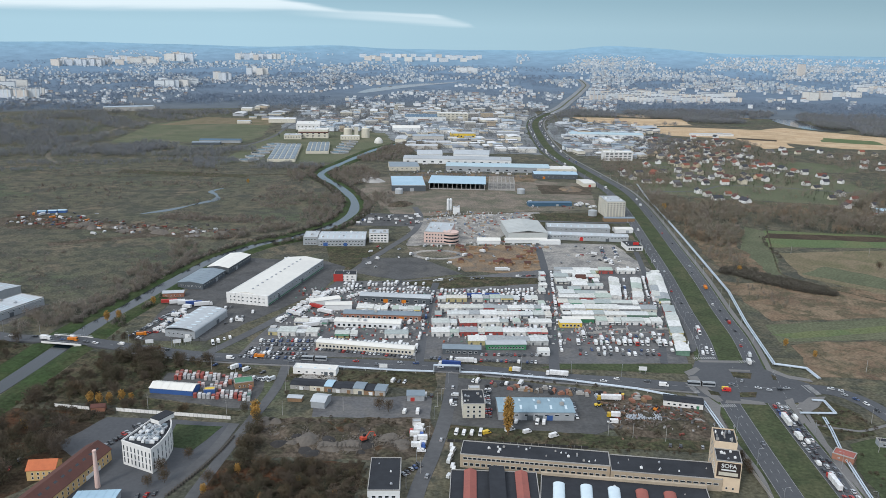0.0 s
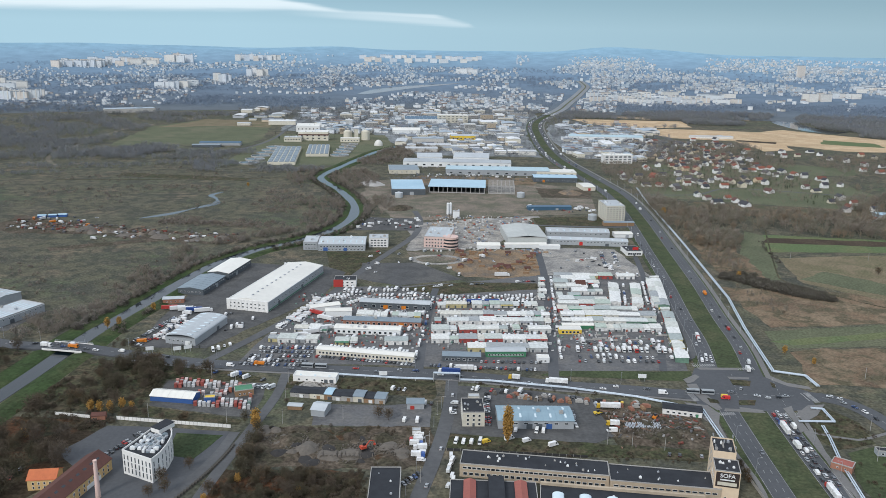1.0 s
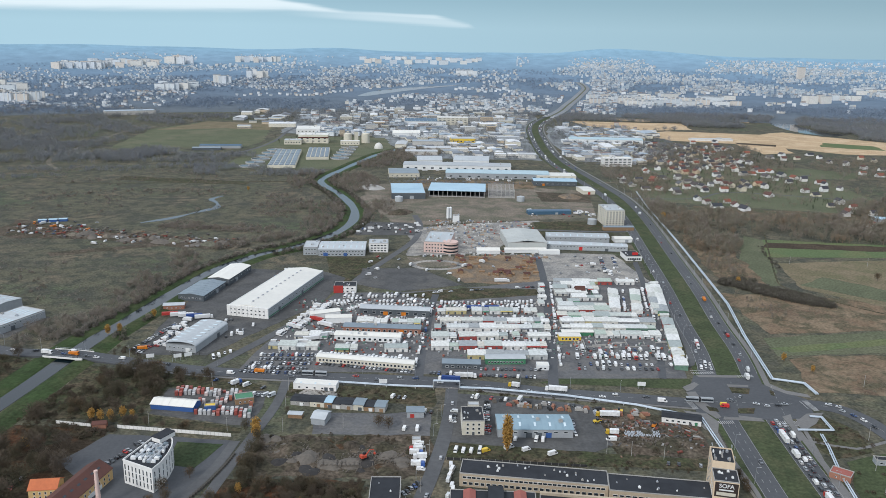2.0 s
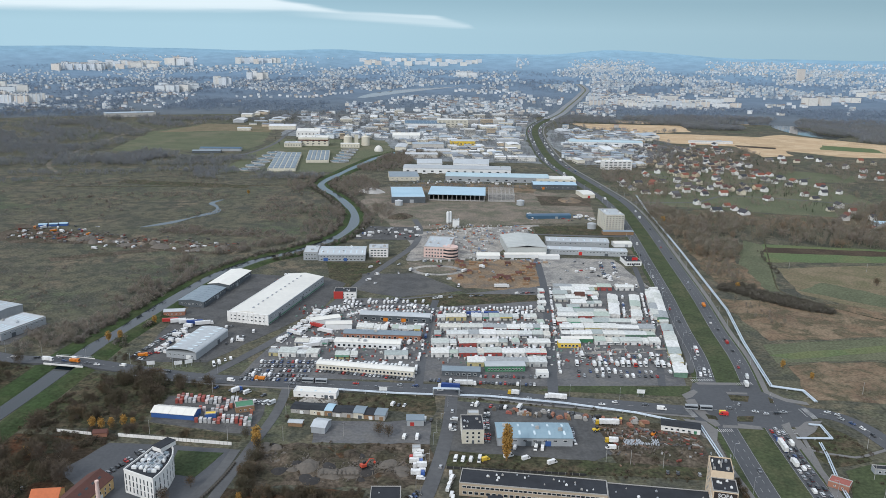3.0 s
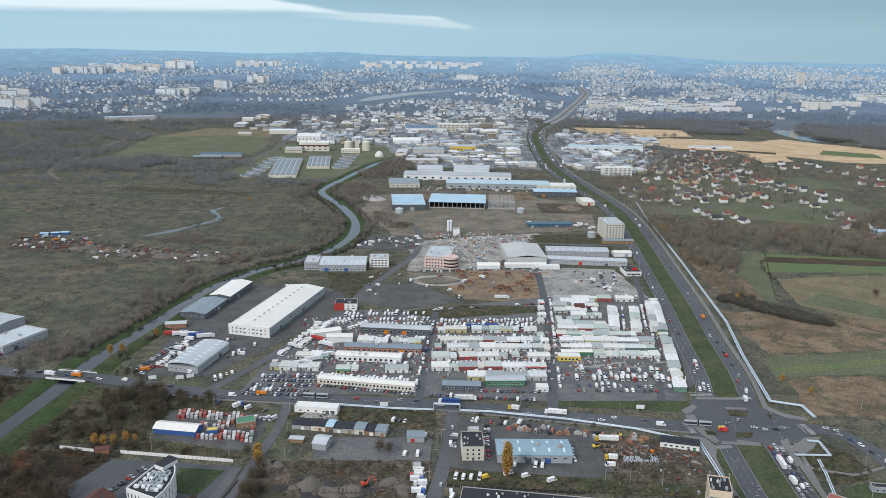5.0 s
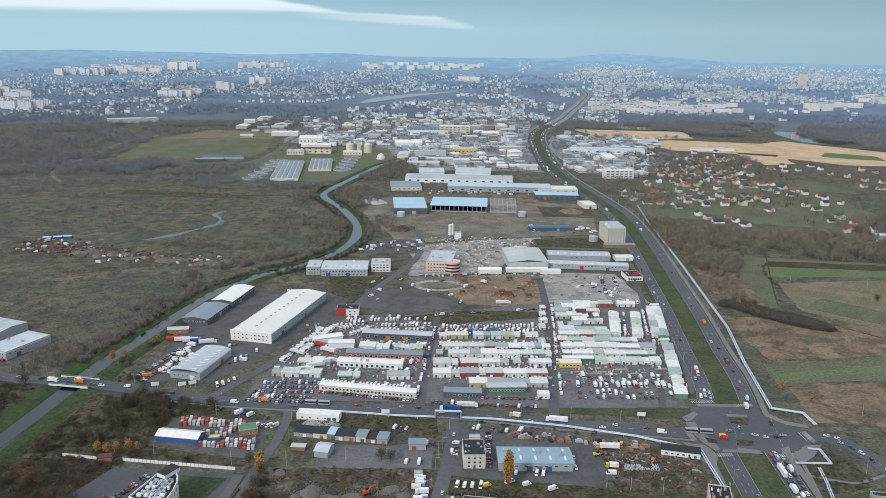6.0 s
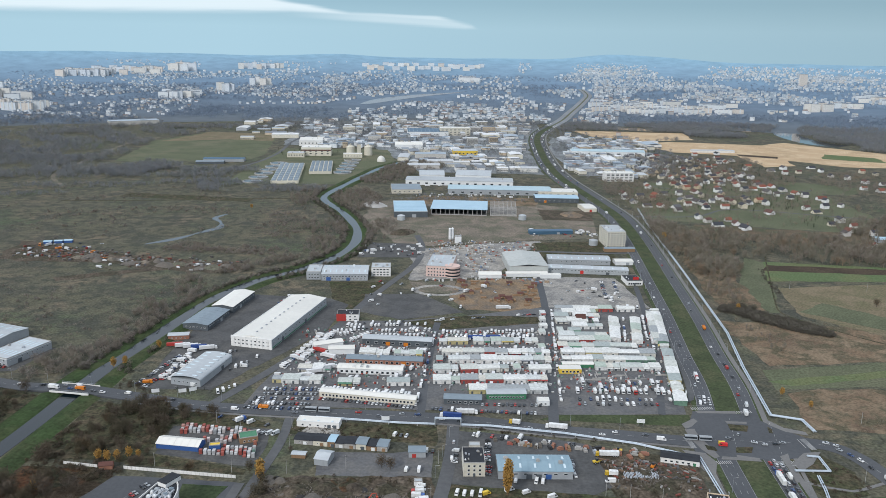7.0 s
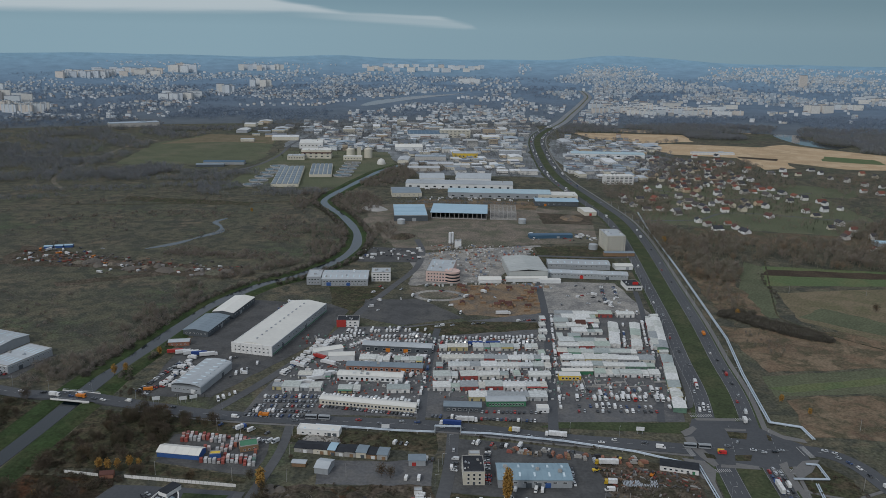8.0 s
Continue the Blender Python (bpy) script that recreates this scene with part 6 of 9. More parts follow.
hall("shed", "low dark shed in a yard", "shed", -520, 1730, 60, 20, 5, 8, "gable", 1.6, "dark_panel", "slate_roof")

# ---- vehicles ----
def side_solid(g, pts, w, m=0, w_top=None):
    """A side view of (x, z) points drawn across the width; w_top narrows it towards the top."""
    zs = [z for _, z in pts]
    z0, z1 = min(zs), max(zs)
    k = lambda z: (w + ((w_top or w) - w) * (z - z0) / max(z1 - z0, 0.01)) / 2
    g.solid([(x, k(z), z) for x, z in pts], [(x, -k(z), z) for x, z in pts], m)


def wheel_mesh(r, w):
    g = Geo()
    g.disc_x(0, 0, 0, r, w, 10, 0)
    g.disc_x(0, 0, 0, r * 0.6, w + 0.03, 8, 1)
    return g.mesh("wheel", [M["rubber"], M["steel"]])


WHEEL, BIG_WHEEL = wheel_mesh(0.33, 0.22), wheel_mesh(0.5, 0.32)


def add_wheels(root, xs, y, mesh, r):
    for x in xs:
        for s in (-1, 1):
            part("wheel", mesh, None, root, at=pose(x, s * y, r))


def make_car(name, label, kind, paint):
    g = Geo()
    if kind == "saloon":
        side_solid(g, [(-2.2, 0.35), (2.2, 0.35), (2.25, 0.7), (1.9, 0.88), (0.95, 0.98), (-1.5, 1.0), (-2.2, 0.95)], 1.76)
        top, glass = [(-1.0, 1.36), (0.1, 1.36), (0.05, 1.44), (-0.95, 1.44)], [(-1.65, 0.97), (0.95, 0.95), (0.15, 1.38), (-1.05, 1.38)]
    elif kind == "estate":
        side_solid(g, [(-2.25, 0.35), (2.15, 0.35), (2.2, 0.75), (1.85, 0.92), (0.95, 1.02), (-2.2, 1.05)], 1.78)
        top, glass = [(-1.95, 1.44), (0.2, 1.44), (0.1, 1.53), (-1.9, 1.53)], [(-2.2, 1.0), (0.95, 1.0), (0.25, 1.46), (-2.0, 1.46)]
    else:
        side_solid(g, [(-1.85, 0.35), (1.85, 0.35), (1.9, 0.8), (1.5, 0.98), (0.85, 1.05), (-1.85, 1.05)], 1.7)
        top, glass = [(-1.6, 1.44), (0.15, 1.44), (0.05, 1.52), (-1.5, 1.52)], [(-1.82, 1.0), (0.85, 1.0), (0.2, 1.46), (-1.65, 1.46)]
    side_solid(g, top, 1.32)
    root = tagged(part(name, g, M[paint]), label, "car")
    g = Geo()
    side_solid(g, glass, 1.66, 0, 1.36)
    part("window_glass", g, M["glass"], root)
    g = Geo()
    for s in (-0.62, 0.62):
        g.box(2.18 if kind != "hatch" else 1.85, s, 0.58, 0.1, 0.32, 0.16, 0)
        g.box(-2.2 if kind != "hatch" else -1.85, s, 0.7, 0.08, 0.28, 0.16, 1)
    part("light_cluster", g, [M["head_light"], M["tail_light"]], root)
    add_wheels(root, (-1.3, 1.35) if kind != "hatch" else (-1.15, 1.2), 0.8, WHEEL, 0.33)
    return root


def make_van(name, label, paint, ln=5.6, h=2.4):
    g = Geo()
    a = ln / 2
    side_solid(g, [(-a, 0.4), (a, 0.4), (a + 0.02, 0.95), (a - 0.55, 1.2), (a - 1.35, h - 0.1), (a - 1.7, h), (-a + 0.1, h), (-a, h - 0.15)], 1.98, 0, 1.84)
    root = tagged(part(name, g, M[paint]), label, "van")
    g = Geo()
    side_solid(g, [(a - 0.62, 1.28), (a - 0.55, 1.22), (a - 1.31, h - 0.16), (a - 1.4, h - 0.18)], 1.8)
    side_solid(g, [(a - 2.1, 1.3), (a - 0.85, 1.3), (a - 1.4, h - 0.35), (a - 2.1, h - 0.35)], 2.0, 0, 1.9)
    part("window_glass", g, M["glass"], root)
    add_wheels(root, (-a + 1.1, a - 1.0), 0.86, WHEEL, 0.34)
    return root


def make_truck(name, label, box_l, box_h, cab, box, tarp=False):
    """A cab with a box body behind it."""
    ln = box_l + 2.4
    f_ = ln / 2
    g = Geo()
    side_solid(g, [(f_ - 2.2, 0.55), (f_, 0.55), (f_, 1.5), (f_ - 0.2, 2.7), (f_ - 0.7, 2.95), (f_ - 2.2, 2.95)], 2.4)
    g.box(-0.3, 0, 0.6, ln - 0.8, 0.9, 0.3)
    root = tagged(part(name, g, M[cab]), label, "lorry")
    g = Geo()
    side_solid(g, [(f_ - 0.13, 1.65), (f_ + 0.02, 1.55), (f_ - 0.17, 2.6), (f_ - 0.25, 2.6)], 2.2)
    part("windscreen", g, M["glass"], root)
    g = Geo()
    g.box(-1.25, 0, 1.0, box_l, 2.5, box_h, 0)
    part("cargo_box", g, M[box], root)
    add_wheels(root, (f_ - 1.1, -f_ + 1.3) if box_l < 8 else (f_ - 1.1, -f_ + 1.2, -f_ + 2.4, -f_ + 3.6, f_ - 3.6), 1.0, BIG_WHEEL, 0.5)
    return root


def make_bus(ln, label, two=True):
    g = Geo()
    a = ln / 2
    for x0, x1 in (((-a, -0.6), (0.6, a)) if two else ((-a, a),)):
        side_solid(g, [(x0, 0.35), (x1, 0.35), (x1, 3.0), (x1 - 0.15, 3.1), (x0 + 0.15, 3.1), (x0, 3.0)], 2.5)
        g.box((x0 + x1) / 2, 0, 3.1, (x1 - x0) * 0.35, 1.6, 0.25)
    root = tagged(part("city_bus", g, M["grey_panel"]), label, "bus")
    g = Geo()
    for x0, x1 in (((-a + 0.2, -0.9), (0.9, a + 0.03)) if two else ((-a + 0.2, a + 0.03),)):
        side_solid(g, [(x0, 1.3), (x1, 1.3), (x1, 2.6), (x0, 2.6)], 2.54)
    part("window_glass", g, M["glass"], root)
    if two:
        g = Geo()
        for i in range(6):
            g.box(-0.5 + i * 0.2, 0, 0.5, 0.14, 2.3 if i % 2 else 2.1, 2.5)
        part("bellows", g, M["rubber"], root)
    add_wheels(root, (a - 2.7, -a + 2.5) + ((-2.2,) if two else ()), 1.05, BIG_WHEEL, 0.5)
    return root


CARS = [make_car("car", "small parked hatchback car", "hatch", "car_paint"), make_car("car", "parked saloon car with dark glass", "saloon", "car_paint"), make_car("car", "parked estate car with dark glass", "estate", "car_paint")]
VANS = [make_van("van", "white delivery van with dark windscreen", "van_paint"), make_van("van", "short white panel van", "van_paint", 5.0, 2.0), make_van("van", "long high-roofed white van", "van_paint", 6.4, 2.7)]
TRUCKS = [make_truck("box_truck", "white box lorry with ribbed cargo body", 5.6, 2.5, "cab_paint", "box_side"), make_truck("box_truck", "small white refrigerated lorry", 4.4, 2.2, "van_paint", "box_side")]
SEMI = make_truck("articulated_lorry", "long white articulated lorry", 12.8, 2.8, "cab_paint", "box_side")
BLUE_SEMI = make_truck("articulated_lorry", "articulated lorry with a blue tarpaulin trailer", 13.2, 2.8, "van_paint", "tarp_blue")
RED_SEMI = make_truck("articulated_lorry", "articulated lorry with a red trailer", 13.2, 2.6, "white_panel", "red_panel")
ORANGE = make_truck("tipper_truck", "orange tipper lorry with open body", 5.0, 1.6, "orange_paint", "orange_paint")
YELLOW_VAN = make_van("van", "bright yellow courier panel van", "yellow_panel")
RED_VAN = make_van("van", "bright red delivery panel van", "sign_red")
BUS = make_bus(18.0, "white and dark articulated city bus")
TEMPLATES = CARS + VANS + TRUCKS + [SEMI, BLUE_SEMI, RED_SEMI, ORANGE, YELLOW_VAN, RED_VAN, BUS]
rv = random.Random(77)


REST = Geo()
PAINTS = ["paint_white", "paint_silver", "paint_black", "paint_blue", "paint_red", "paint_grey"]
REST_MATS = [M[q] for q in PAINTS] + [M["glass"], M["tarp_blue"], M["red_panel"]]


def put(template, x, y, heading, z=0.13):
    """A vehicle: near ones are things of their own, those further off join the rest."""
    if y < 572 or template in (ORANGE, YELLOW_VAN, RED_VAN, BUS):
        made = copy_thing(template, pose(x, y, z, 0, 0, heading))
        if y > 485 and template in CARS:
            for o in [o for o in made.children if o.name.startswith("light")]:
                bpy.data.objects.remove(o)
        return made
    m = pose(x, y, z, 0, 0, heading)
    is_car = template in CARS
    colour = rv.choice((0, 0, 1, 1, 2, 2, 2, 3, 4, 5, 5)) if is_car else 0 if rv.random() < 0.9 else rv.choice((1, 3, 4))
    for ob in (template, *template.children):
        if ob.name.startswith(("wheel", "light")):
            continue
        slot = 6 if ob.name.startswith("wind") else colour
        if ob.name.startswith("cargo"):
            slot = 7 if template is BLUE_SEMI else 8 if template is RED_SEMI else 0
        i = len(REST.v)
        REST.v.extend(tuple(m @ v.co) for v in ob.data.vertices)
        for p in ob.data.polygons:
            REST.f.append(tuple(i + k for k in p.vertices))
            REST.m.append(slot)


def pick(mix):
    q = rv.random()
    if mix == "cars":
        return rv.choice(CARS) if q < 0.97 else rv.choice(VANS)
    if mix == "mixed":
        return rv.choice(CARS) if q < 0.5 else rv.choice(VANS) if q < 0.92 else rv.choice(TRUCKS)
    if mix == "vans":
        return rv.choice(VANS) if q < 0.75 else rv.choice(TRUCKS) if q < 0.9 else rv.choice(CARS)
    return rv.choice(TRUCKS) if q < 0.5 else rv.choice(VANS)


def park(x0, y0, x1, y1, pitch_, turn, mix="cars", fill=0.85, z=0.13):
    """A row of parked vehicles; turn: degrees from the row's own direction."""
    d = Vector((x1 - x0, y1 - y0))
    k = int(d.length / pitch_)
    head = math.degrees(math.atan2(d.y, d.x))
    for i in range(k):
        if rv.random() > fill:
            continue
        t = (i + 0.5) / k
        put(pick(mix), x0 + d.x * t + rv.uniform(-0.3, 0.3), y0 + d.y * t + rv.uniform(-0.4, 0.4), head + turn + rv.uniform(-4, 4) + (180 if rv.random() < 0.4 else 0), z)


def drive(line, shift, positions, z, reverse=False):
    """Traffic standing on a road: positions are (metres along, template)."""
    pts = soft_line(line, 1.0)
    off_pts = offsets(pts, shift)
    for s, tpl in positions:
        i = min(max(int(s), 1), len(pts) - 2)
        d = pts[i + 1] - pts[i - 1]
        put(tpl, *off_pts[i], math.degrees(math.atan2(d.y, d.x)) + (180 if reverse else 0), z + (bridge_rise(*off_pts[i]) if line is CROSS else 0))


# out-bound queue before the junction
for lane in (-10.6, -14.0, -17.4):
    s = 95 + rv.uniform(0, 4)
    while s < 214:
        q = rv.random()
        tpl = SEMI if lane == -10.6 and (110 < s < 117 or 178 < s < 185) else TRUCKS[0] if lane == -10.6 and 160 < s < 167 else rv.choice(VANS) if q < 0.07 else rv.choice(CARS)
        ln = 17 if tpl is SEMI else 9.5 if tpl is TRUCKS[0] else 5.4
        if lane == -17.4 and q > 0.72:
            s += 9
            continue
        drive(AXIS, lane, [(s + ln / 2, tpl)], 0.27)
        s += ln + rv.uniform(0.8, 2.6)
for lane, back in ((-12.0, False), (-16.5, False), (14.0, True), (18.5, True)):
    s = 1250 + rv.uniform(0, 60)
    while s < 2560:
        q = rv.random()
        drive(AXIS, lane, [(s, SEMI if q < 0.1 else TRUCKS[0] if q < 0.25 else rv.choice(VANS) if q < 0.4 else rv.choice(CARS))], 0.27, back)
        s += rv.uniform(14, 70)
drive(AXIS, -14.0, [(300, VANS[2]), (330, CARS[0]), (352, CARS[1]), (372, VANS[0]), (380, CARS[2]), (402, CARS[0]), (440, CARS[1]), (470, ORANGE), (476, CARS[0]), (545, CARS[1]), (640, CARS[0]), (720, CARS[2]), (790, CARS[0]), (905, VANS[0]), (1010, CARS[1]), (1120, CARS[0])], 0.27)
drive(AXIS, -11.0, [(285, TRUCKS[0]), (318, CARS[1]), (420, CARS[2]), (520, CARS[0]), (690, CARS[1]), (860, TRUCKS[0])], 0.27)
drive(AXIS, 16.0, [(298, CARS[0]), (304, VANS[0]), (340, VANS[2]), (347, TRUCKS[0]), (420, CARS[2]), (520, CARS[1]), (610, CARS[0]), (700, VANS[0]), (820, CARS[1]), (930, CARS[0]), (1080, CARS[1]), (1200, VANS[1])], 0.27, True)
drive(AXIS, 19.5, [(296, VANS[1]), (303, CARS[1]), (330, CARS[2]), (455, CARS[0]), (560, CARS[2]), (650, CARS[1]), (880, CARS[2])], 0.27, True)
drive(AXIS, 12.5, [(296, CARS[2]), (304, CARS[0]), (160, CARS[1]), (390, CARS[1]), (1000, TRUCKS[0])], 0.27, True)
put(RED_VAN, 189, 484, 172, 0.33)
for x, y, tpl, hd in ((212, 489, CARS[1], -20), (218, 486, CARS[0], -5), (226, 487, CARS[2], 5), (205, 500, CARS[0], 60), (231, 489, CARS[1], 0), (196, 494, CARS[2], 150)):
    put(tpl, x, y, hd, 0.33)
# cross road
drive(CROSS, -2.4, [(205, TRUCKS[0]), (218, CARS[0]), (226, ORANGE), (236, CARS[1]), (244, CARS[2]), (330, CARS[0]), (352, VANS[0]), (395, CARS[2]), (455, CARS[0]), (500, CARS[1]), (512, CARS[2]), (560, CARS[0]), (610, CARS[1]), (650, VANS[2]), (690, YELLOW_VAN), (770, CARS[0]), (778, CARS[1]), (786, CARS[2]), (796, CARS[0]), (812, TRUCKS[1])], 0.31)
drive(CROSS, 2.4, [(170, CARS[1]), (192, CARS[2]), (212, CARS[0]), (222, VANS[0]), (262, VANS[1]), (300, CARS[0]), (372, ORANGE), (410, BUS), (440, CARS[1]), (470, CARS[0]), (481, CARS[2]), (505, BLUE_SEMI), (548, TRUCKS[0]), (580, SEMI), (620, CARS[0]), (640, CARS[1]), (675, BUS), (760, CARS[2]), (766, CARS[0]), (830, CARS[1])], 0.31, True)
# side street and yards south of the cross road
for i in range(7):
    put(rv.choice(VANS), 6 + rv.uniform(-1, 3), 372 + i * 5.2, 80 + rv.uniform(-12, 12))
for i in range(8):
    put(rv.choice(TRUCKS + VANS), -12 + rv.uniform(-2, 2), 398 + i * 4.2, rv.choice((0, 180)) + rv.uniform(-6, 6))
drive([(-12, 352), (2, 432), (8, 512)], -1.8, [(20, CARS[1]), (60, CARS[0]), (110, VANS[1]), (132, CARS[2])], 0.21)
park(2, 420, 26, 419, 4.5, 80, "vans", 0.9)
for x, tpl in ((27, YELLOW_VAN), (41, VANS[2]), (66, VANS[2]), (51, VANS[0])):
    put(tpl, x, 419 + rv.uniform(-2, 6), 30, 0.13)
park(29, 458, 31, 482, 2.8, 85, "cars", 0.95)
park(8, 455, 10, 478, 2.8, 85, "cars", 0.5)
park(29, 440, 30, 456, 3.0, 80, "cars", 0.9)
park(40, 435, 72, 434, 3.6, 80, "vans", 0.6)
park(83, 440, 84, 462, 4.0, 5, "cars", 0.9)
park(128, 409, 158, 406, 5.5, 80, "cars", 0.6)
put(TRUCKS[0], 106, 444, 175)
put(VANS[2], 104, 436, 180)
put(SEMI, 108, 468, 178)
park(-176, 425, -187, 398, 3.0, 75, "cars", 0.95)
park(-166, 425, -176, 396, 3.0, 75, "cars", 0.8)
park(-152, 348, -140, 352, 3.2, 70, "cars", 0.9)
park(-225, 395, -228, 350, 9, 20, "cars", 0.7)
park(-34, 492, -22, 490, 3.2, 80, "cars", 0.95)
park(-20, 372, -10, 384, 3.0, 70, "cars", 0.8)
put(VANS[0], -22, 446, 80)
put(VANS[2], -14, 446, 85)
park(-16, 470, -4, 470, 4, 85, "mixed", 0.8)
park(-160, 515, -120, 502, 4, 70, "mixed", 0.6)
park(-128, 492, -112, 490, 4, 60, "mixed", 0.7)
park(20, 494, 96, 481, 3.2, 80, "mixed", 0.45)
# white hall yard and west
park(-238, 566, -222, 630, 2.9, 78, "cars", 0.92)
park(-230, 562, -214, 622, 2.9, 78, "cars", 0.92)
park(-206, 612, -178, 634, 3.2, 70, "mixed", 0.7)
park(-178, 590, -150, 640, 6, 40, "mixed", 0.6)
park(-176, 548, -160, 570, 5, 60, "mixed", 0.7)
park(-222, 575, -216, 640, 3.0, 80, "mixed", 0.9)
park(-214, 575, -208, 620, 3.2, 75, "mixed", 0.7)
park(-200, 625, -178, 640, 4, 60, "mixed", 0.5)
for i, tpl in enumerate((RED_SEMI, SEMI, SEMI, BLUE_SEMI, SEMI)):
    put(tpl, -234 + i * 7.5, 648 - i * 1.5, 15 + rv.uniform(-4, 4))
park(-130, 610, -122, 650, 5, 70, "vans", 0.5)
put(VANS[2], -164, 605, 170)
put(ORANGE, -230, 570, 10)
park(-380, 590, -350, 598, 4, 70, "cars", 0.6)
park(-170, 768, -160, 800, 5, 60, "mixed", 0.6)

# ---- market stalls ----
def make_stall(lx, ly, h, label, kind="gable", awning=False):
    g = Geo()
    if kind == "gable":
        g.profile([(-ly / 2, 0), (-ly / 2, h), (0, h + 0.8), (ly / 2, h), (ly / 2, 0)][::-1], -lx / 2, lx / 2)
    else:
        g.profile([(-ly / 2, 0), (-ly / 2, h), (ly / 2, h + 0.7), (ly / 2, 0)][::-1], -lx / 2, lx / 2)
    root = tagged(part("market_stall", g, M["stall_front"]), label, "market stall", "stalls of the market")
    g = gable_roof(lx, ly, h + 0.01, 0.8, 0.25, 0.16) if kind == "gable" else Geo()
    if kind != "gable":
        y = ly / 2 + 0.3
        g.profile([(-y, h - 0.02), (-y, h + 0.14), (y, h + 0.9), (y, h + 0.74)][::-1], -lx / 2 - 0.15, lx / 2 + 0.15)
    part("roof", g, M["stall_roof"], root)
    k = max(1, int(lx / 5.5))
    for i in range(k):
        q = Geo()
        q.box(0, -0.06, 0.05, 1.5, 0.12, 2.2)
        part("door", q, M["dark_panel"], root, at=pose(-lx / 2 + (i + 0.35) * lx / k, -ly / 2, 0))
    if awning:
        g = Geo()
        g.profile([(-ly / 2 - 1.6, h - 0.75), (-ly / 2 - 1.6, h - 0.67), (-ly / 2, h - 0.15), (-ly / 2, h - 0.23)][::-1], -lx / 2 + 0.2, lx / 2 - 0.2)
        part("awning", g, M["awning"], root)
    return root


STALLS = [make_stall(7, 8, 3.0, "white market stall with a dark door"), make_stall(9, 8.5, 3.4, "pale metal market stall with low roof", "shed"), make_stall(11, 9, 3.3, "long white market stall with coloured awning", "gable", True),
          make_stall(14, 9.5, 3.6, "long pale trading shed with low roof", "shed"), make_stall(5.5, 7.5, 2.9, "small white kiosk with coloured awning", "shed", True), make_stall(18, 9.5, 3.5, "very long white trading shed")]
TEMPLATES += STALLS
LEN = [7, 9, 11, 14, 5.5, 18]


def stall_row(x0, y0, x1, y1, gap=0.03, flip=False):
    d = Vector((x1 - x0, y1 - y0))
    head = math.degrees(math.atan2(d.y, d.x))
    s = 0.0
    while s < d.length - 4:
        if rv.random() < gap:
            s += 4.5
            continue
        i = rv.choice((0, 1, 2, 3, 3, 4, 5, 5))
        if s + LEN[i] > d.length + 1:
            i = 4
        q = (s + LEN[i] / 2) / d.length
        o = rv.uniform(-0.5, 0.5)
        copy_thing(STALLS[i], pose(x0 + d.x * q, y0 + d.y * q + o, 0.1, 0, 0, head + (180 if flip else 0)))
        s += LEN[i] + rv.uniform(0.1, 0.6)


# middle block: deep single rows, vans and goods in the aisles between
for i, (y, x0, x1, rise) in enumerate(((565, 20, 84, 2), (582, -8, 86, 5), (604, 14, 66, 6), (607, 66, 90, 1), (624, -6, 90, 3), (641, -6, 92, 3), (667, -4, 88, 4))):
    stall_row(x0, y, x1, y + rise, 0.04)
    park(x0 + 2, y + 8.2, x1 - 3, y + rise + 8.2, 3.4, 80, "vans", 0.8, 0.12)
stall_row(-8, 603, 12, 605, 0.1)
for y in (656, 694, 712, 730, 748):
    stall_row(84 + (y - 656) * 0.12, y, 93 + (y - 656) * 0.12, y + 1, 0.0)
park(-2, 691, 84, 699, 3.4, 80, "vans", 0.95)
park(-4, 680, 84, 686, 4.4, 70, "vans", 0.75)
put(BLUE_SEMI, 30, 677, 2)
put(BLUE_SEMI, 46, 678, 2)
park(-12, 533, 72, 527, 3.0, 85, "cars", 0.75)
park(28, 541, 74, 541, 3.0, 85, "cars", 0.85)
hall("market_hall", "dark-fronted market hall with white canopy", "market hall", 15, 546, 28, 9, 4.2, -2, "gable", 1.0, "dark_panel", "slate_roof", [("s", 6, 1.0, 2.2, 1.6)])
hall("market_hall", "white market hall with a row of windows", "market hall", 48, 556, 30, 9, 4.5, 3, "gable", 0.8, "green_panel", "grey_roof", [("s", 12, 1.2, 1.6, 1.4)])
hall("gate_house", "green and white market gate hut", "hut", 75, 545, 9, 7, 3.5, 0, "flat", 1, "white_panel", "white_roof", [("s", 2, 1, 1.6, 1.2)])
put(SEMI, 18, 526, 0)
# east block
for i, (y, x0, x1) in enumerate(((614, 126, 180), (630, 101, 182), (645, 102, 186), (660, 101, 176))):
    stall_row(x0, y, x1, y + 0.5, 0.02)
    park(x0 + 4, y + 7.6, x1 - 4, y + 7.6, 6, 5, "vans", 0.5, 0.12)
for y, x0, x1 in ((675, 104, 150), (687, 106, 150), (700, 106, 128), (712, 122, 152), (726, 108, 150), (740, 108, 152), (752, 110, 154), (764, 112, 196)):
    stall_row(x0, y, x1, y + 1, 0.1, False)
for x0, y0, x1, y1 in ((156, 676, 166, 740), (175, 672, 187, 738), (193, 668, 206, 756)):
    stall_row(x0, y0, x1, y1, 0.02)
g = Geo()
for i in range(24):
    g.box(rv.uniform(104, 180), rv.uniform(588, 603), 0.1, rv.uniform(4, 14), 0.4, rv.uniform(0.4, 1.6), 0, rv.choice((0, 90)))
tagged(part("foundation_walls", g, M["concrete"]), "low foundation walls of cleared stalls", "foundations", kind="stuff")
park(165, 678, 176, 738, 5.0, 5, "vans", 0.8)
park(185, 676, 197, 750, 5.0, 5, "vans", 0.7)
stall_row(178, 545, 196, 655, 0.0, True)
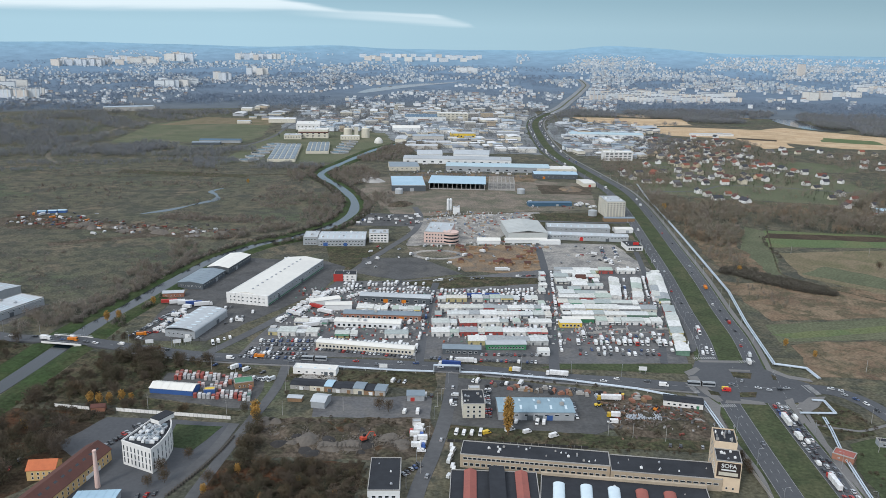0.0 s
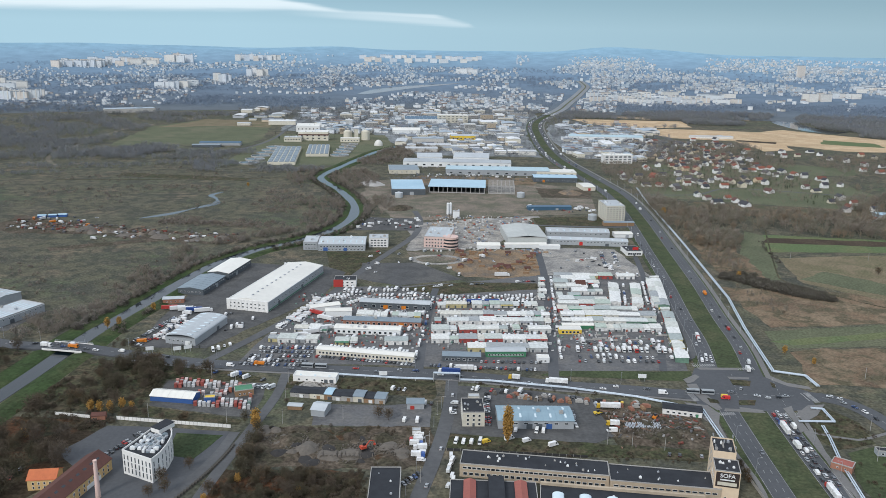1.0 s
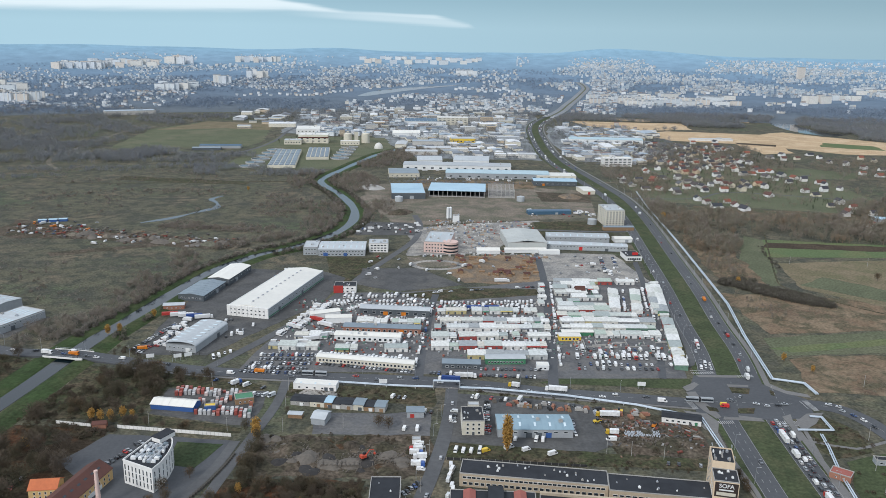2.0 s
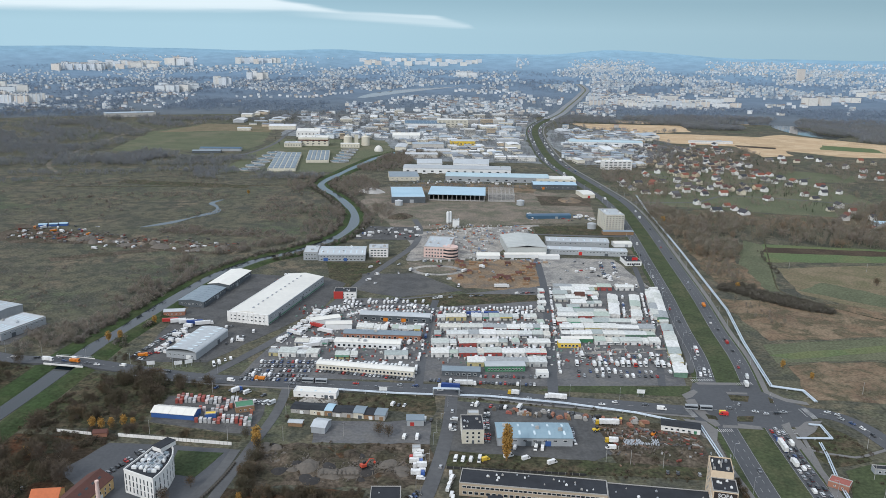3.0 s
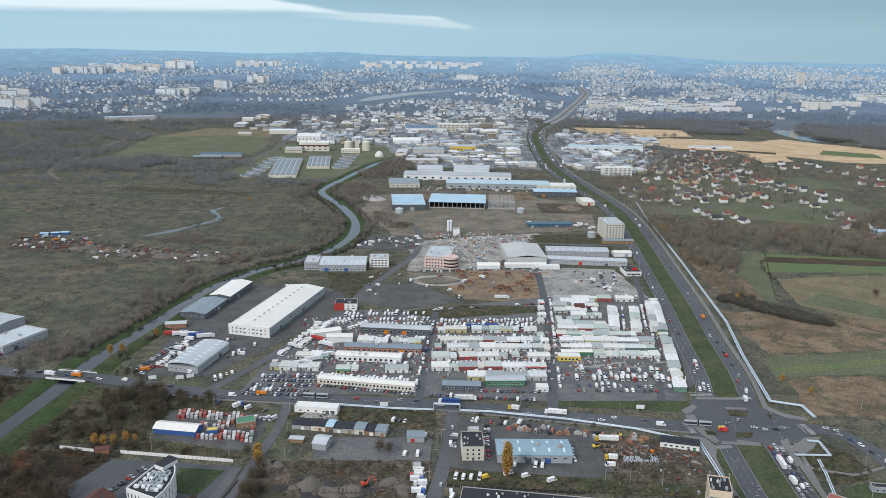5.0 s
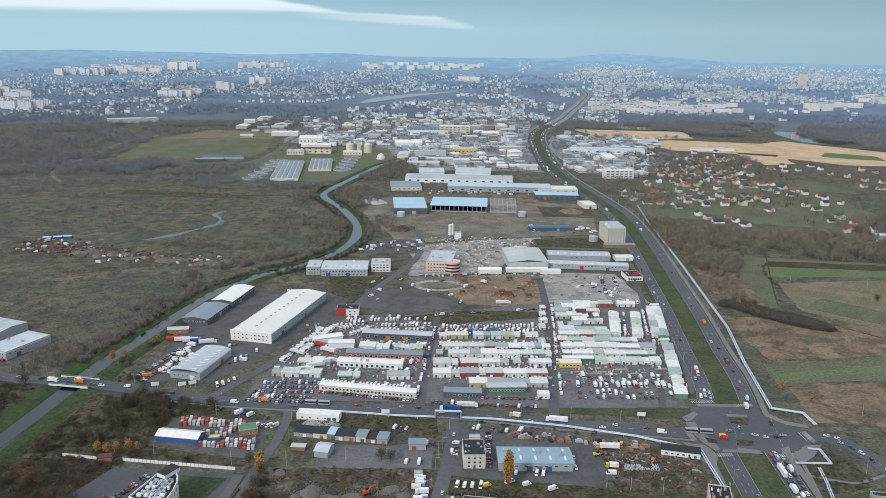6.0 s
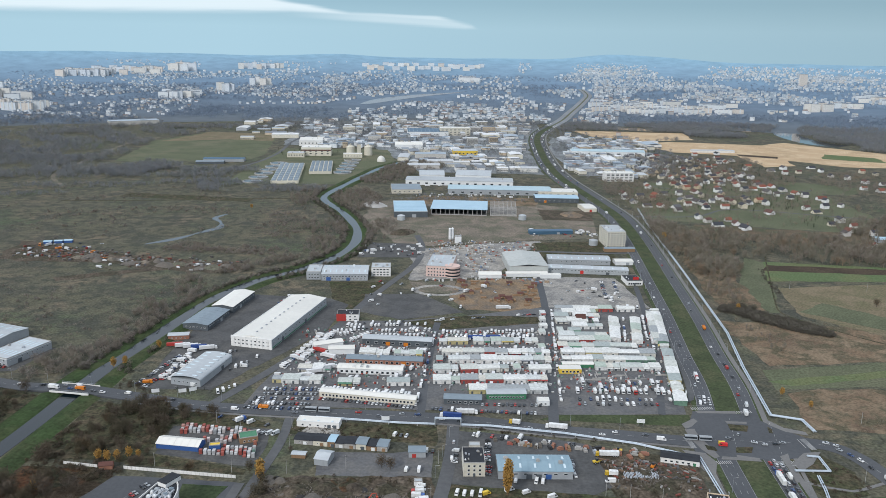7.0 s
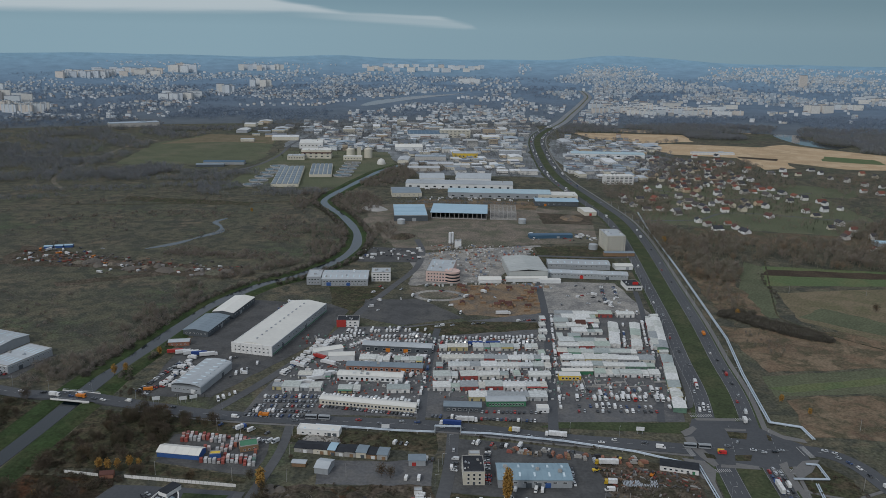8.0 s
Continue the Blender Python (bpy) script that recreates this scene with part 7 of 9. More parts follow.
stall_row(196, 660, 213, 765, 0.05, True)
park(176, 600, 205, 765, 7, 5, "mixed", 0.6)
hall("market_kiosk", "bright yellow shop kiosk", "kiosk", 104, 606, 18, 8, 4, 1, "flat", 1, "yellow_panel", "white_roof", [("s", 5, 1, 2, 1.8)])
hall("market_hall", "dark green closed stall row", "market hall", 112, 617, 26, 6, 3.4, 2, "gable", 0.8, "green_panel", "white_roof")
hall("market_house", "dark red half-timbered snack house", "kiosk", 133, 732, 9, 8, 4, 2, "gable", 3, "red_tiles", "red_tiles", [("s", 3, 1, 1.2, 1.2)])
for i, (y, mix) in enumerate(((545, "mixed"), (553, "mixed"), (566, "trucks"), (573, "mixed"), (583, "mixed"))):
    park(100 + i, y, 172 + i * 2.5, y + 1, 4.4, 88, mix, 0.7)
park(88, 540, 108, 760, 7.5, 3, "vans", 0.65)
park(-20, 535, -8, 690, 8, 3, "vans", 0.65)
park(140, 770, 200, 772, 5, 80, "mixed", 0.5)
for i in range(16):
    put(pick("mixed"), rv.uniform(118, 200), rv.uniform(790, 868), rv.uniform(0, 360))
park(172, 800, 178, 866, 3.2, 80, "cars", 0.9)
park(186, 800, 192, 866, 3.2, 80, "cars", 0.6)
# west block
hall("market_hall", "long pale cream arcade of market shops along the road", "market hall", -56, 548.5, 74, 8, 4.4, -9.5, "gable", 0.8, "pale_cream", "white_roof", [("s", 26, 1.2, 1.7, 1.8)], [], 0, 0, seams=0)
park(-93, 547, -21, 534, 2.9, 85, "cars", 0.9)
for i, y in enumerate((530, 537.5, 546, 554, 562)):
    park(-146 + i * 2.0, y, -98 + i, y - 1 + i * 0.4, 2.9, 84, "cars", 0.9)
park(-94, 564, -24, 556, 2.9, 84, "vans", 0.95)
for x0, y0, x1, y1 in ((-134, 579, -92, 577), (-118, 602, -92, 601), (-82, 575, -66, 575), (-44, 577, -22, 578), (-72, 637, -46, 636), (-42, 637, -16, 636)):
    stall_row(x0, y0, x1, y1, 0.03)
    park(x0, y0 + 9, x1, y1 + 9, 4.2, rv.choice((6, 80)), "vans", 0.75)
hall("market_hall", "long grey steel market hall with orange shop fronts", "market hall", -41, 663, 62, 11, 5.5, -5, "gable", 1.0, "dark_panel", "grey_roof", [("s", 8, 1.2, 3.0, 2.2)], [("s", -8, 4, 3.4, "orange_paint"), ("s", 8, 4, 3.4, "orange_paint")])
hall("market_hall", "long white market hall with a pale roof", "market hall", -59, 599, 53, 10, 4.6, -4, "gable", 1.0, "white_panel", "white_roof", [("s", 12, 1.0, 2.2, 2.0)], [], 0, 4, seams=9)
hall("market_hall", "long market hall with a slate-grey roof", "market hall", -49, 619, 64, 10, 4.4, -3, "gable", 1.0, "brick", "slate_roof", [("s", 14, 1.0, 2.2, 2.0)], [("s", 16, 4, 3, "orange_paint")], 0, 3, seams=9)
park(-84, 608, -24, 605, 3.6, 80, "vans", 0.8)
park(-80, 628, -20, 625, 3.8, 75, "vans", 0.8)
park(-76, 646, -14, 644, 3.8, 80, "vans", 0.7)
hall("market_hall", "white awning hall over loading vans", "market hall", -102, 652, 26, 9, 5, 24, "gable", 1.2, "white_panel", "white_roof")
hall("market_hall", "white awning hall over loading vans", "market hall", -88, 640, 22, 9, 5, 6, "gable", 1.2, "white_panel", "white_roof")
for x0, y0, x1, y1 in ((-132, 602, -112, 680), (-122, 612, -100, 694), (-108, 672, -84, 690), (-100, 690, -70, 700), (-84, 668, -66, 690), (-62, 680, -14, 684), (-92, 705, -16, 714), (-66, 694, -12, 697)):
    park(x0, y0, x1, y1, 3.6, 75, "vans", 0.85)
park(-86, 712, -30, 724, 4, 80, "mixed", 0.6)
park(-20, 722, 92, 748, 5, 15, "mixed", 0.55)
put(RED_SEMI, -106, 640, -30)
put(SEMI, -98, 628, 150)
for i in range(3):
    put(SEMI, -112 + i * 9, 586 + i * 9, 22)
put(SEMI, 60, 764, 5)
# clutter of crates and pallets in the aisles, builders' yard stacks
rc = random.Random(31)
g = Geo()
for i in range(1300):
    x, y = rc.uniform(-130, 195), rc.uniform(565, 700)
    g.box(x, y, 0.1, rc.uniform(0.8, 2.2), rc.uniform(0.8, 1.6), rc.uniform(0.5, 1.8), 0, rc.uniform(0, 90))
tagged(part("crate_stacks", g, M["crate_mix"]), "stacks of crates and pallets between the stalls", "crates", kind="stuff")
yards = {"stored_red": Geo(), "stored_white": Geo(), "crate_mix": Geo()}
for i in range(19):
    kind_ = "stored_red" if i % 5 in (0, 1) else "stored_white" if i % 5 in (2, 4) else "crate_mix"
    for k in range(16):
        x, y = -176 + i * 2.9 + 0.35 * (k - 8), 499 - k * 2.3 - i * 0.3
        if math.hypot(x + 172, y - 470) < 17 or math.hypot(x + 130, y - 482) < 9 or math.hypot(x + 149, y - 470) < 6 or noise.noise(Vector((x * 0.07, y * 0.1, 1.0))) < -0.12:
            continue
        yards[kind_].box(x, y, 0.1, 2.0, 2.1, rc.choice((1.2, 1.8, 2.4, 3.0, 3.0)), 0, 9 + rc.uniform(-3, 3))
for kind_, words in (("stored_red", "tall rows of red bottle crates"), ("stored_white", "rows of white wrapped pallets"), ("crate_mix", "mixed stacks of crates")):
    tagged(part("crate_stacks", yards[kind_], M[kind_]), words, "crates", kind="stuff")
g = Geo()
outline = [(-1.1, 0.0)] + [q for i in range(6) for q in ((-1.1 + 0.05 * (i % 2), 0.28 * i + 0.02), (-1.1 + 0.05 * (i % 2), 0.28 * i + 0.26))]
g.profile((outline + [(-a, b) for a, b in outline[::-1]])[::-1], -3.0, 3.0)
STACK = tagged(part("lumber_pallet", g, M["timber"]), "banded block of sawn timber on the sand", "lumber pallet", "timber in the yard")
HUT = hall("site_cabin", "small new garden cabin for sale", "cabin", 60, -380, 6, 5, 2.6, 0, "gable", 1.2, "timber", "red_tiles", [("s", 1, 1, 1, 1)], [])
TEMPLATES += [STACK, HUT]
for i in range(46):
    x, y = rc.uniform(14, 100), rc.uniform(776, 864)
    copy_thing(STACK if i % 3 else HUT, pose(x, y, 0.1, 0, 0, rc.choice((4, 8, 94)) + rc.uniform(-4, 4)))
for i in range(22):
    put(pick("mixed"), rc.uniform(-80, 90), rc.uniform(765, 858), rc.uniform(0, 360))
for i in range(40):
    put(pick("mixed"), rc.uniform(-108, -32), rc.uniform(965, 1028), rc.choice((5, 95)) + rc.uniform(-6, 6))
for i in range(40):
    put(pick("mixed"), rc.uniform(120, 240), rc.uniform(1085, 1120), rc.uniform(0, 360))
for i in range(34):
    put(ORANGE if i % 11 == 5 else pick("mixed"), rc.uniform(-535, -440), rc.uniform(935, 1005), rc.uniform(0, 360))
for i in range(10):
    put(pick("trucks"), rc.uniform(-420, -260), 925 - rc.uniform(0, 40), rc.uniform(0, 360))
for i in range(50):
    put(pick("vans"), rc.uniform(-60, 230), rc.choice((1375, 1392, 1480)) + rc.uniform(-5, 5), rc.choice((0, 90)) + rc.uniform(-5, 5))
tagged(part("parked_vehicles", REST, REST_MATS), "parked vans, lorries and cars further off in the market", "vehicles", kind="stuff")
for t_ in TEMPLATES:
    for o_ in list(t_.children_recursive) + [t_]:
        bpy.data.objects.remove(o_)

# ---- village houses ----
rh = random.Random(404)
PLACED = []


def free(x, y, r):
    if any((x - a) ** 2 + (y - b) ** 2 < (r + c) ** 2 for a, b, c in PLACED):
        return False
    return not any((x - a) ** 2 + (y - b) ** 2 < (r + c) ** 2 for a, b, c in KEEP_OUT)


def make_house(lx, ly, h, rise, label, wing=False):
    g = gable_body(lx, ly, h, rise)
    if wing:
        g.box(lx * 0.35, -ly * 0.6, 0, lx * 0.4, ly * 0.5, h * 0.8)
    root = tagged(part("house", g, M["house_wall"]), label, "house", "houses of the village")
    part("roof", gable_roof(lx, ly, h + 0.02, rise, 0.6, 0.25), M["house_roof"], root)
    q = Geo()
    q.box(lx * 0.2, 0.8, h + rise * 0.6, 0.7, 0.7, rise * 0.8)
    part("chimney", q, M["brick"], root)
    windows(root, lx, ly, "s", 2, 1.0, 1.5, 1.4)
    windows(root, lx, ly, "w", 1, 1.0, 1.5, 1.4)
    return root


HOUSES = [make_house(11, 9, 3.4, 3.6, "white rendered house with a steep dark roof"), make_house(13, 10, 5.6, 3.0, "two storey white house with tiled roof"), make_house(10, 9, 5.4, 3.4, "two storey pale house with tiled roof"), make_house(15, 10, 3.2, 3.8, "long single storey house with hipped dark roof", True)]


def settle(count, box, rot=12.0, tries=40):
    for i in range(count):
        for k in range(tries):
            x, y = rh.uniform(box[0], box[1]), rh.uniform(box[2], box[3])
            if free(x, y, 9):
                break
        else:
            continue
        made = copy_thing(rh.choice(HOUSES), pose(x, y, 0, 0, 0, rot + rh.choice((0, 90, 180, 270)) + rh.uniform(-10, 10)))
        if y > 1260:
            for o in [o for o in made.children if o.name.startswith(("window", "chimney"))]:
                bpy.data.objects.remove(o)
        PLACED.append((x, y, 8))


def village_row(places, rot=12.0):
    """Houses along a lane, each turned with the lane or across it."""
    for x, y in places:
        made = copy_thing(rh.choice(HOUSES), pose(x, y, 0, 0, 0, rot + rh.choice((0, 90, 180, 270)) + rh.uniform(-14, 14)) @ Matrix.Scale(rh.uniform(0.85, 1.1), 4))
        if y > 1300:
            for o in [o for o in made.children if o.name.startswith(("window", "chimney"))]:
                bpy.data.objects.remove(o)
        PLACED.append((x, y, 9))


village_row([(440, 1920), (523, 1889), (566, 1949), (566, 1875), (621, 1986), (591, 1820), (635, 1844), (687, 2017), (584, 1764), (557, 1816)])
village_row([(426, 1696), (451, 1715), (451, 1640), (481, 1655), (487, 1593), (519, 1626), (517, 1560), (540, 1540), (388, 1527), (566, 1531)])
village_row([(564, 1483), (584, 1495), (600, 1465), (612, 1522), (638, 1486), (648, 1454), (605, 1434), (618, 1405), (654, 1427), (672, 1400)])
village_row([(316, 1380), (345, 1393), (362, 1372), (323, 1345), (338, 1312), (362, 1314), (396, 1427), (425, 1429), (433, 1395), (461, 1452), (461, 1412), (435, 1355)])
village_row([(463, 1360), (386, 1306), (412, 1328), (468, 1307), (496, 1350), (501, 1316), (524, 1349), (552, 1347), (528, 1269), (531, 1393), (486, 1390)])
village_row([(605, 1310), (608, 1279), (642, 1322), (669, 1378), (676, 1336), (616, 1213), (590, 1186), (615, 1168), (596, 1143), (580, 1120), (580, 1046), (622, 1125)])
village_row([(398, 1223), (404, 1197), (410, 1169), (439, 1207), (446, 1152), (442, 1180)])
village_row([(827, 1790), (825, 1739), (815, 1670), (835, 1638), (912, 1732), (925, 1700), (806, 1515), (847, 1590), (872, 1570), (828, 1494), (713, 1735), (730, 1700), (755, 1770), (766, 1716)])
settle(46, (380, 640, 1480, 1760))
settle(34, (430, 700, 1740, 1960))
settle(12, (310, 560, 1270, 1470))
hall("greenhouse_shed", "long low shed with a pale blue metal roof", "shed", 640, 1085, 70, 18, 4.5, -6, "gable", 1.6, "grey_panel", "sky_roof")
for h_ in HOUSES:
    for o_ in list(h_.children_recursive) + [h_]:
        bpy.data.objects.remove(o_)

# ---- works and commercial blocks further up the road ----
rt = random.Random(99)


def block(x, y, lx, ly, h, rot, name, label, kind, bands=0, flat_z=None):
    """A block of the town: walls, roof, ribbon windows; on the far sheet it is drawn together with the land."""
    bx, by, bz, s = bowl(x, y)
    g = Geo()
    g.box(0, 0, -2, lx, ly, h + 2)
    root = tagged(part(name, g, M["town_wall"], at=pose(bx, by, bz, 0, 0, rot) @ Matrix.Scale(s, 4)), label, kind)
    q = Geo()
    if kind in ("warehouse", "shop") and lx < 70:
        part("roof", gable_roof(lx, ly, h + 0.02, ly * 0.06, 0.4, 0.4), M["town_roof"], root)
    else:
        q.box(0, 0, h, lx + 0.6, ly + 0.6, 0.6)
        q.box(lx * 0.2, 0, h + 0.6, lx * 0.12, ly * 0.3, 2.2)
        part("roof", q, M["town_roof"], root)
    for i in range(bands):
        q = Geo()
        q.box(0, 0, 1.2 + i * 3.0, lx + 0.12, ly + 0.12, 1.3)
        part("window_band", q, M["glass"], root)
    KEEP_OUT.append((x, y, max(lx, ly) * 0.5))
    PLACED.append((x, y, max(lx, ly) * 0.45))
    return root


def district(count, az0, az1, d0, d1, kinds, rot=4.0, tries=30):
    for i in range(count):
        for k in range(tries):
            a = radians(rt.uniform(az0, az1))
            d = 1 / rt.uniform(1 / d1, 1 / d0)
            x, y = d * math.sin(a), d * math.cos(a)
            kind = rt.choice(kinds)
            lx, ly, h = {"hall": (rt.uniform(35, 80), rt.uniform(22, 45), rt.uniform(6, 10)), "shop": (rt.uniform(18, 40), rt.uniform(12, 24), rt.uniform(4, 8)), "office": (rt.uniform(20, 45), rt.uniform(12, 20), rt.uniform(10, 20)), "slab": (rt.uniform(60, 120), 13, rt.uniform(14, 18))}[kind]
            if free(x, y, max(lx, ly) * 0.45):
                break
        else:
            continue
        n_, lab, cat = {"hall": ("warehouse", "pale metal clad industrial hall", "warehouse"), "shop": ("commercial_building", "low pale commercial building with sheet roof", "shop"), "office": ("office_building", "pale office block with window bands", "office"), "slab": ("apartment_block", "long pale apartment slab with window bands", "apartment block")}[kind]
        block(x, y, lx, ly, h, rot + rt.choice((0, 90)) + rt.uniform(-6, 6), n_, lab, cat, int(h / 3.2) if kind in ("office", "slab") else (1 if rt.random() < 0.5 else 0))


hall("office_building", "white five storey office with long window bands", "office", 345, 1580, 58, 22, 17, 4, "flat", 1, "white_render", "white_roof", [("s", 12, z, 3.6, 1.6) for z in (1.2, 4.6, 8.0, 11.4, 14.2)], [], 0, 4)
hall("warehouse", "long teal-grey roofed wholesale hall", "warehouse", 400, 1980, 180, 44, 10, -3, "gable", 3, "white_panel", "teal_roof", [("s", 14, 3, 5, 3)], [], 0, 0)
hall("warehouse", "dark blue flat hall with rows of roof lights", "warehouse", -60, 2390, 120, 110, 12, 4, "flat", 1, "white_panel", "steel_blue", [], [], 10, 0)
hall("warehouse", "white round-roofed sports hall", "hall", -100, 2060, 70, 46, 10, 6, "gable", 5, "white_panel", "white_roof", seams=4)
hall("office_building", "tall cream commercial building", "office", 22, 2380, 90, 40, 22, 4, "flat", 1, "pale_cream", "white_roof", [("s", 14, z, 4, 1.6) for z in (3, 8, 13, 18)], [], 0, 5)
hall("warehouse", "flat store with yellow front wall", "shop", 44, 1950, 60, 40, 10, 4, "flat", 1, "yellow_panel", "grey_roof", [("s", 6, 2, 4, 3)])
district(60, -3.2, 6.2, 1680, 2100, ("hall", "shop", "shop"), tries=60)
district(130, -7.5, 5.8, 2050, 2790, ("hall", "shop", "office", "shop"), tries=60)
district(70, 8.2, 14.5, 1650, 2350, ("hall", "shop", "shop", "shop"), tries=60)
district(26, -14.5, -5.0, 2250, 2800, ("hall", "shop", "hall"))
block(-1010, 2560, 150, 50, 12, 30, "warehouse", "very long white hall at the wood's edge", "warehouse")
block(690, 2060, 110, 20, 5, 2, "warehouse", "white greenhouse-like low sheds in the stubble", "warehouse")

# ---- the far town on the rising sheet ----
far = {"pale": Geo(), "roof": Geo(), "distant": Geo(), "hazed_roof": Geo()}


class FarClear:
    """Roads, waters and blocks that the small buildings keep off, by cells."""

    def __init__(self, cell=150.0):
        self.cell, self.grid = cell, {}
        for x, y, r in KEEP_OUT + PLACED:
            if y > 1600:
                for i in range(int((x - r) // cell), int((x + r) // cell) + 1):
                    for j in range(int((y - r) // cell), int((y + r) // cell) + 1):
                        self.grid.setdefault((i, j), []).append((x, y, r))

    def free(self, x, y):
        return not any((x - a) ** 2 + (y - b) ** 2 < r * r for a, b, r in self.grid.get((int(x // self.cell), int(y // self.cell)), ()))


FAR_CLEAR = FarClear()


def far_block(az, d, lx, ly, h, rot):
    x, y = d * math.sin(radians(az)), d * math.cos(radians(az))
    if not FAR_CLEAR.free(x, y):
        return
    bx, by, bz, s = bowl(x, y)
    # blocks beyond 4600 take the palettes that have haze in the colour
    wall, roof = ("pale", "roof") if d < 4600 else ("distant", "hazed_roof")
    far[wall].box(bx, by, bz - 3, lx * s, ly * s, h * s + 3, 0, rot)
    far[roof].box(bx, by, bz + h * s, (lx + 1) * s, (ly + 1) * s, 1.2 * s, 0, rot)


def far_field(count, az0, az1, d0, d1, size, height):
    k = 0
    while k < count:
        az_, d = rt.uniform(az0, az1), 1 / rt.uniform(1 / d1, 1 / d0)
        if noise.noise(Vector((az_ * 0.22, 26000 / d, 5.0))) < -0.3 + 0.4 * rt.random():
            k += 0.3
            continue
        k += 1
        far_block(az_, d, rt.uniform(*size) * 0.55, rt.uniform(8, 14), rt.uniform(*height), rt.uniform(-15, 15))


far_field(300, -10, 5.4, 2050, 2800, (16, 44), (5, 11))
far_field(130, 8.4, 13.5, 1750, 2500, (16, 40), (5, 9))
far_field(900, -7, 12, 2820, 4300, (12, 34), (6, 12))
far_field(700, -9, 12, 4300, 7500, (12, 40), (7, 16))
far_field(380, 9.5, 27, 3250, 4700, (12, 40), (6, 14))
far_field(2300, 7, 30, 4600, 11000, (12, 34), (8, 17))
far_field(1100, 5, 30, 8000, 16000, (18, 60), (10, 24))
far_field(800, -21, -5, 3600, 7500, (12, 26), (6, 10))
far_field(200, -29, -14, 2950, 4200, (12, 22), (6, 8))
far_field(900, -29, -2, 4200, 7000, (12, 28), (6, 11))
far_field(420, -24, -2, 7000, 14000, (20, 50), (8, 20))
far_field(90, -28, -20, 3000, 5200, (15, 40), (6, 12))
tagged(part("far_town", far["pale"], M["hazy_far_white"]), "pale walls of the far town's houses and works", "town", kind="stuff")
tagged(part("distant_town", far["distant"], M["hazed_wall"]), "pale walls of the old town on the horizon, haze painted in", "town", kind="stuff")
tagged(part("distant_town_roofs", far["hazed_roof"], M["hazed_roof"]), "grey roofs of the old town on the horizon, haze painted in", "town", kind="stuff")
tagged(part("far_town_roofs", far["roof"], M["hazy_far_roof"]), "grey roofs of the far town", "town", kind="stuff")


def estate(count, az0, az1, d0, d1, lx, h, label):
    """Tower and slab blocks of the housing estates, each with balcony ribs."""
    for i in range(count):
        t = (i + 0.5) / count
        a, d = az0 + (az1 - az0) * t, d0 + (d1 - d0) * rt.random()
        x, y, z, s = bowl(d * math.sin(radians(a)), d * math.cos(radians(a)))
        g = Geo()
        ln, ht = lx * rt.uniform(0.8, 1.2), h * rt.uniform(0.85, 1.1)
        g.box(0, 0, -3, ln, 16, ht + 3)
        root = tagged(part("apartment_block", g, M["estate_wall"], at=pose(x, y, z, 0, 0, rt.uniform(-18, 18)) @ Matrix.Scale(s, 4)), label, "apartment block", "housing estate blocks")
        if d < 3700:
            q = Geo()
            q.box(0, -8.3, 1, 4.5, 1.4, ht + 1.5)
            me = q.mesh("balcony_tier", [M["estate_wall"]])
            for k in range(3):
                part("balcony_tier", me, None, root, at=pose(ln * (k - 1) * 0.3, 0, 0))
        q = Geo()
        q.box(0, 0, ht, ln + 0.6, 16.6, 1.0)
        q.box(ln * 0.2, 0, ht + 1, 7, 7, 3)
        part("roof", q, M["hazy_far_roof"], root)


estate(9, -29.5, -26.8, 3350, 3600, 52, 34, "pale ten storey slab block of a housing estate")
estate(6, -30, -27.5, 3900, 4300, 52, 38, "pale ten storey slab block of a housing estate")
estate(3, -30, -29, 4900, 5200, 45, 40, "pale tower block of a housing estate")
estate(11, -19.6, -17.2, 4000, 4300, 46, 32, "pale ten storey slab block of a housing estate")
estate(6, -16.0, -14.9, 4500, 4700, 30, 46, "pale tower block of a housing estate")
estate(4, -13.8, -12.4, 5200, 5400, 34, 52, "white tower block of a housing estate")
estate(16, -25.8, -22.8, 6900, 7400, 70, 50, "pale tall slab block of a housing estate")
estate(20, -23.6, -19.6, 7200, 8600, 80, 46, "pale tall slab block of a housing estate")
estate(8, -19.0, -17.4, 8200, 9000, 80, 70, "pale tall slab block of a housing estate")
estate(10, -14.5, -11.5, 9000, 9800, 60, 60, "pale tower block of a housing estate")
estate(24, -6.0, 2.5, 9000, 12000, 90, 46, "far pale slab of a housing estate")
estate(3, 1.0, 1.9, 6200, 6400, 90, 36, "wide pale office slab")
estate(18, 10.3, 14.4, 3300, 3800, 62, 26, "cream slab of a hospital quarter")
estate(16, 14.4, 19.8, 3400, 4000, 74, 22, "long white hospital wing")
estate(4, 24.0, 25.5, 3900, 4100, 44, 34, "orange-cream slab block by the river")
estate(4, 25.8, 27.2, 4100, 4300, 44, 22, "pale slab block by the river")
estate(18, 27.0, 31.0, 4700, 5400, 60, 24, "pale slab block of the far town")
estate(1, 23.6, 23.7, 7000, 7050, 60, 90, "dark glass office tower")

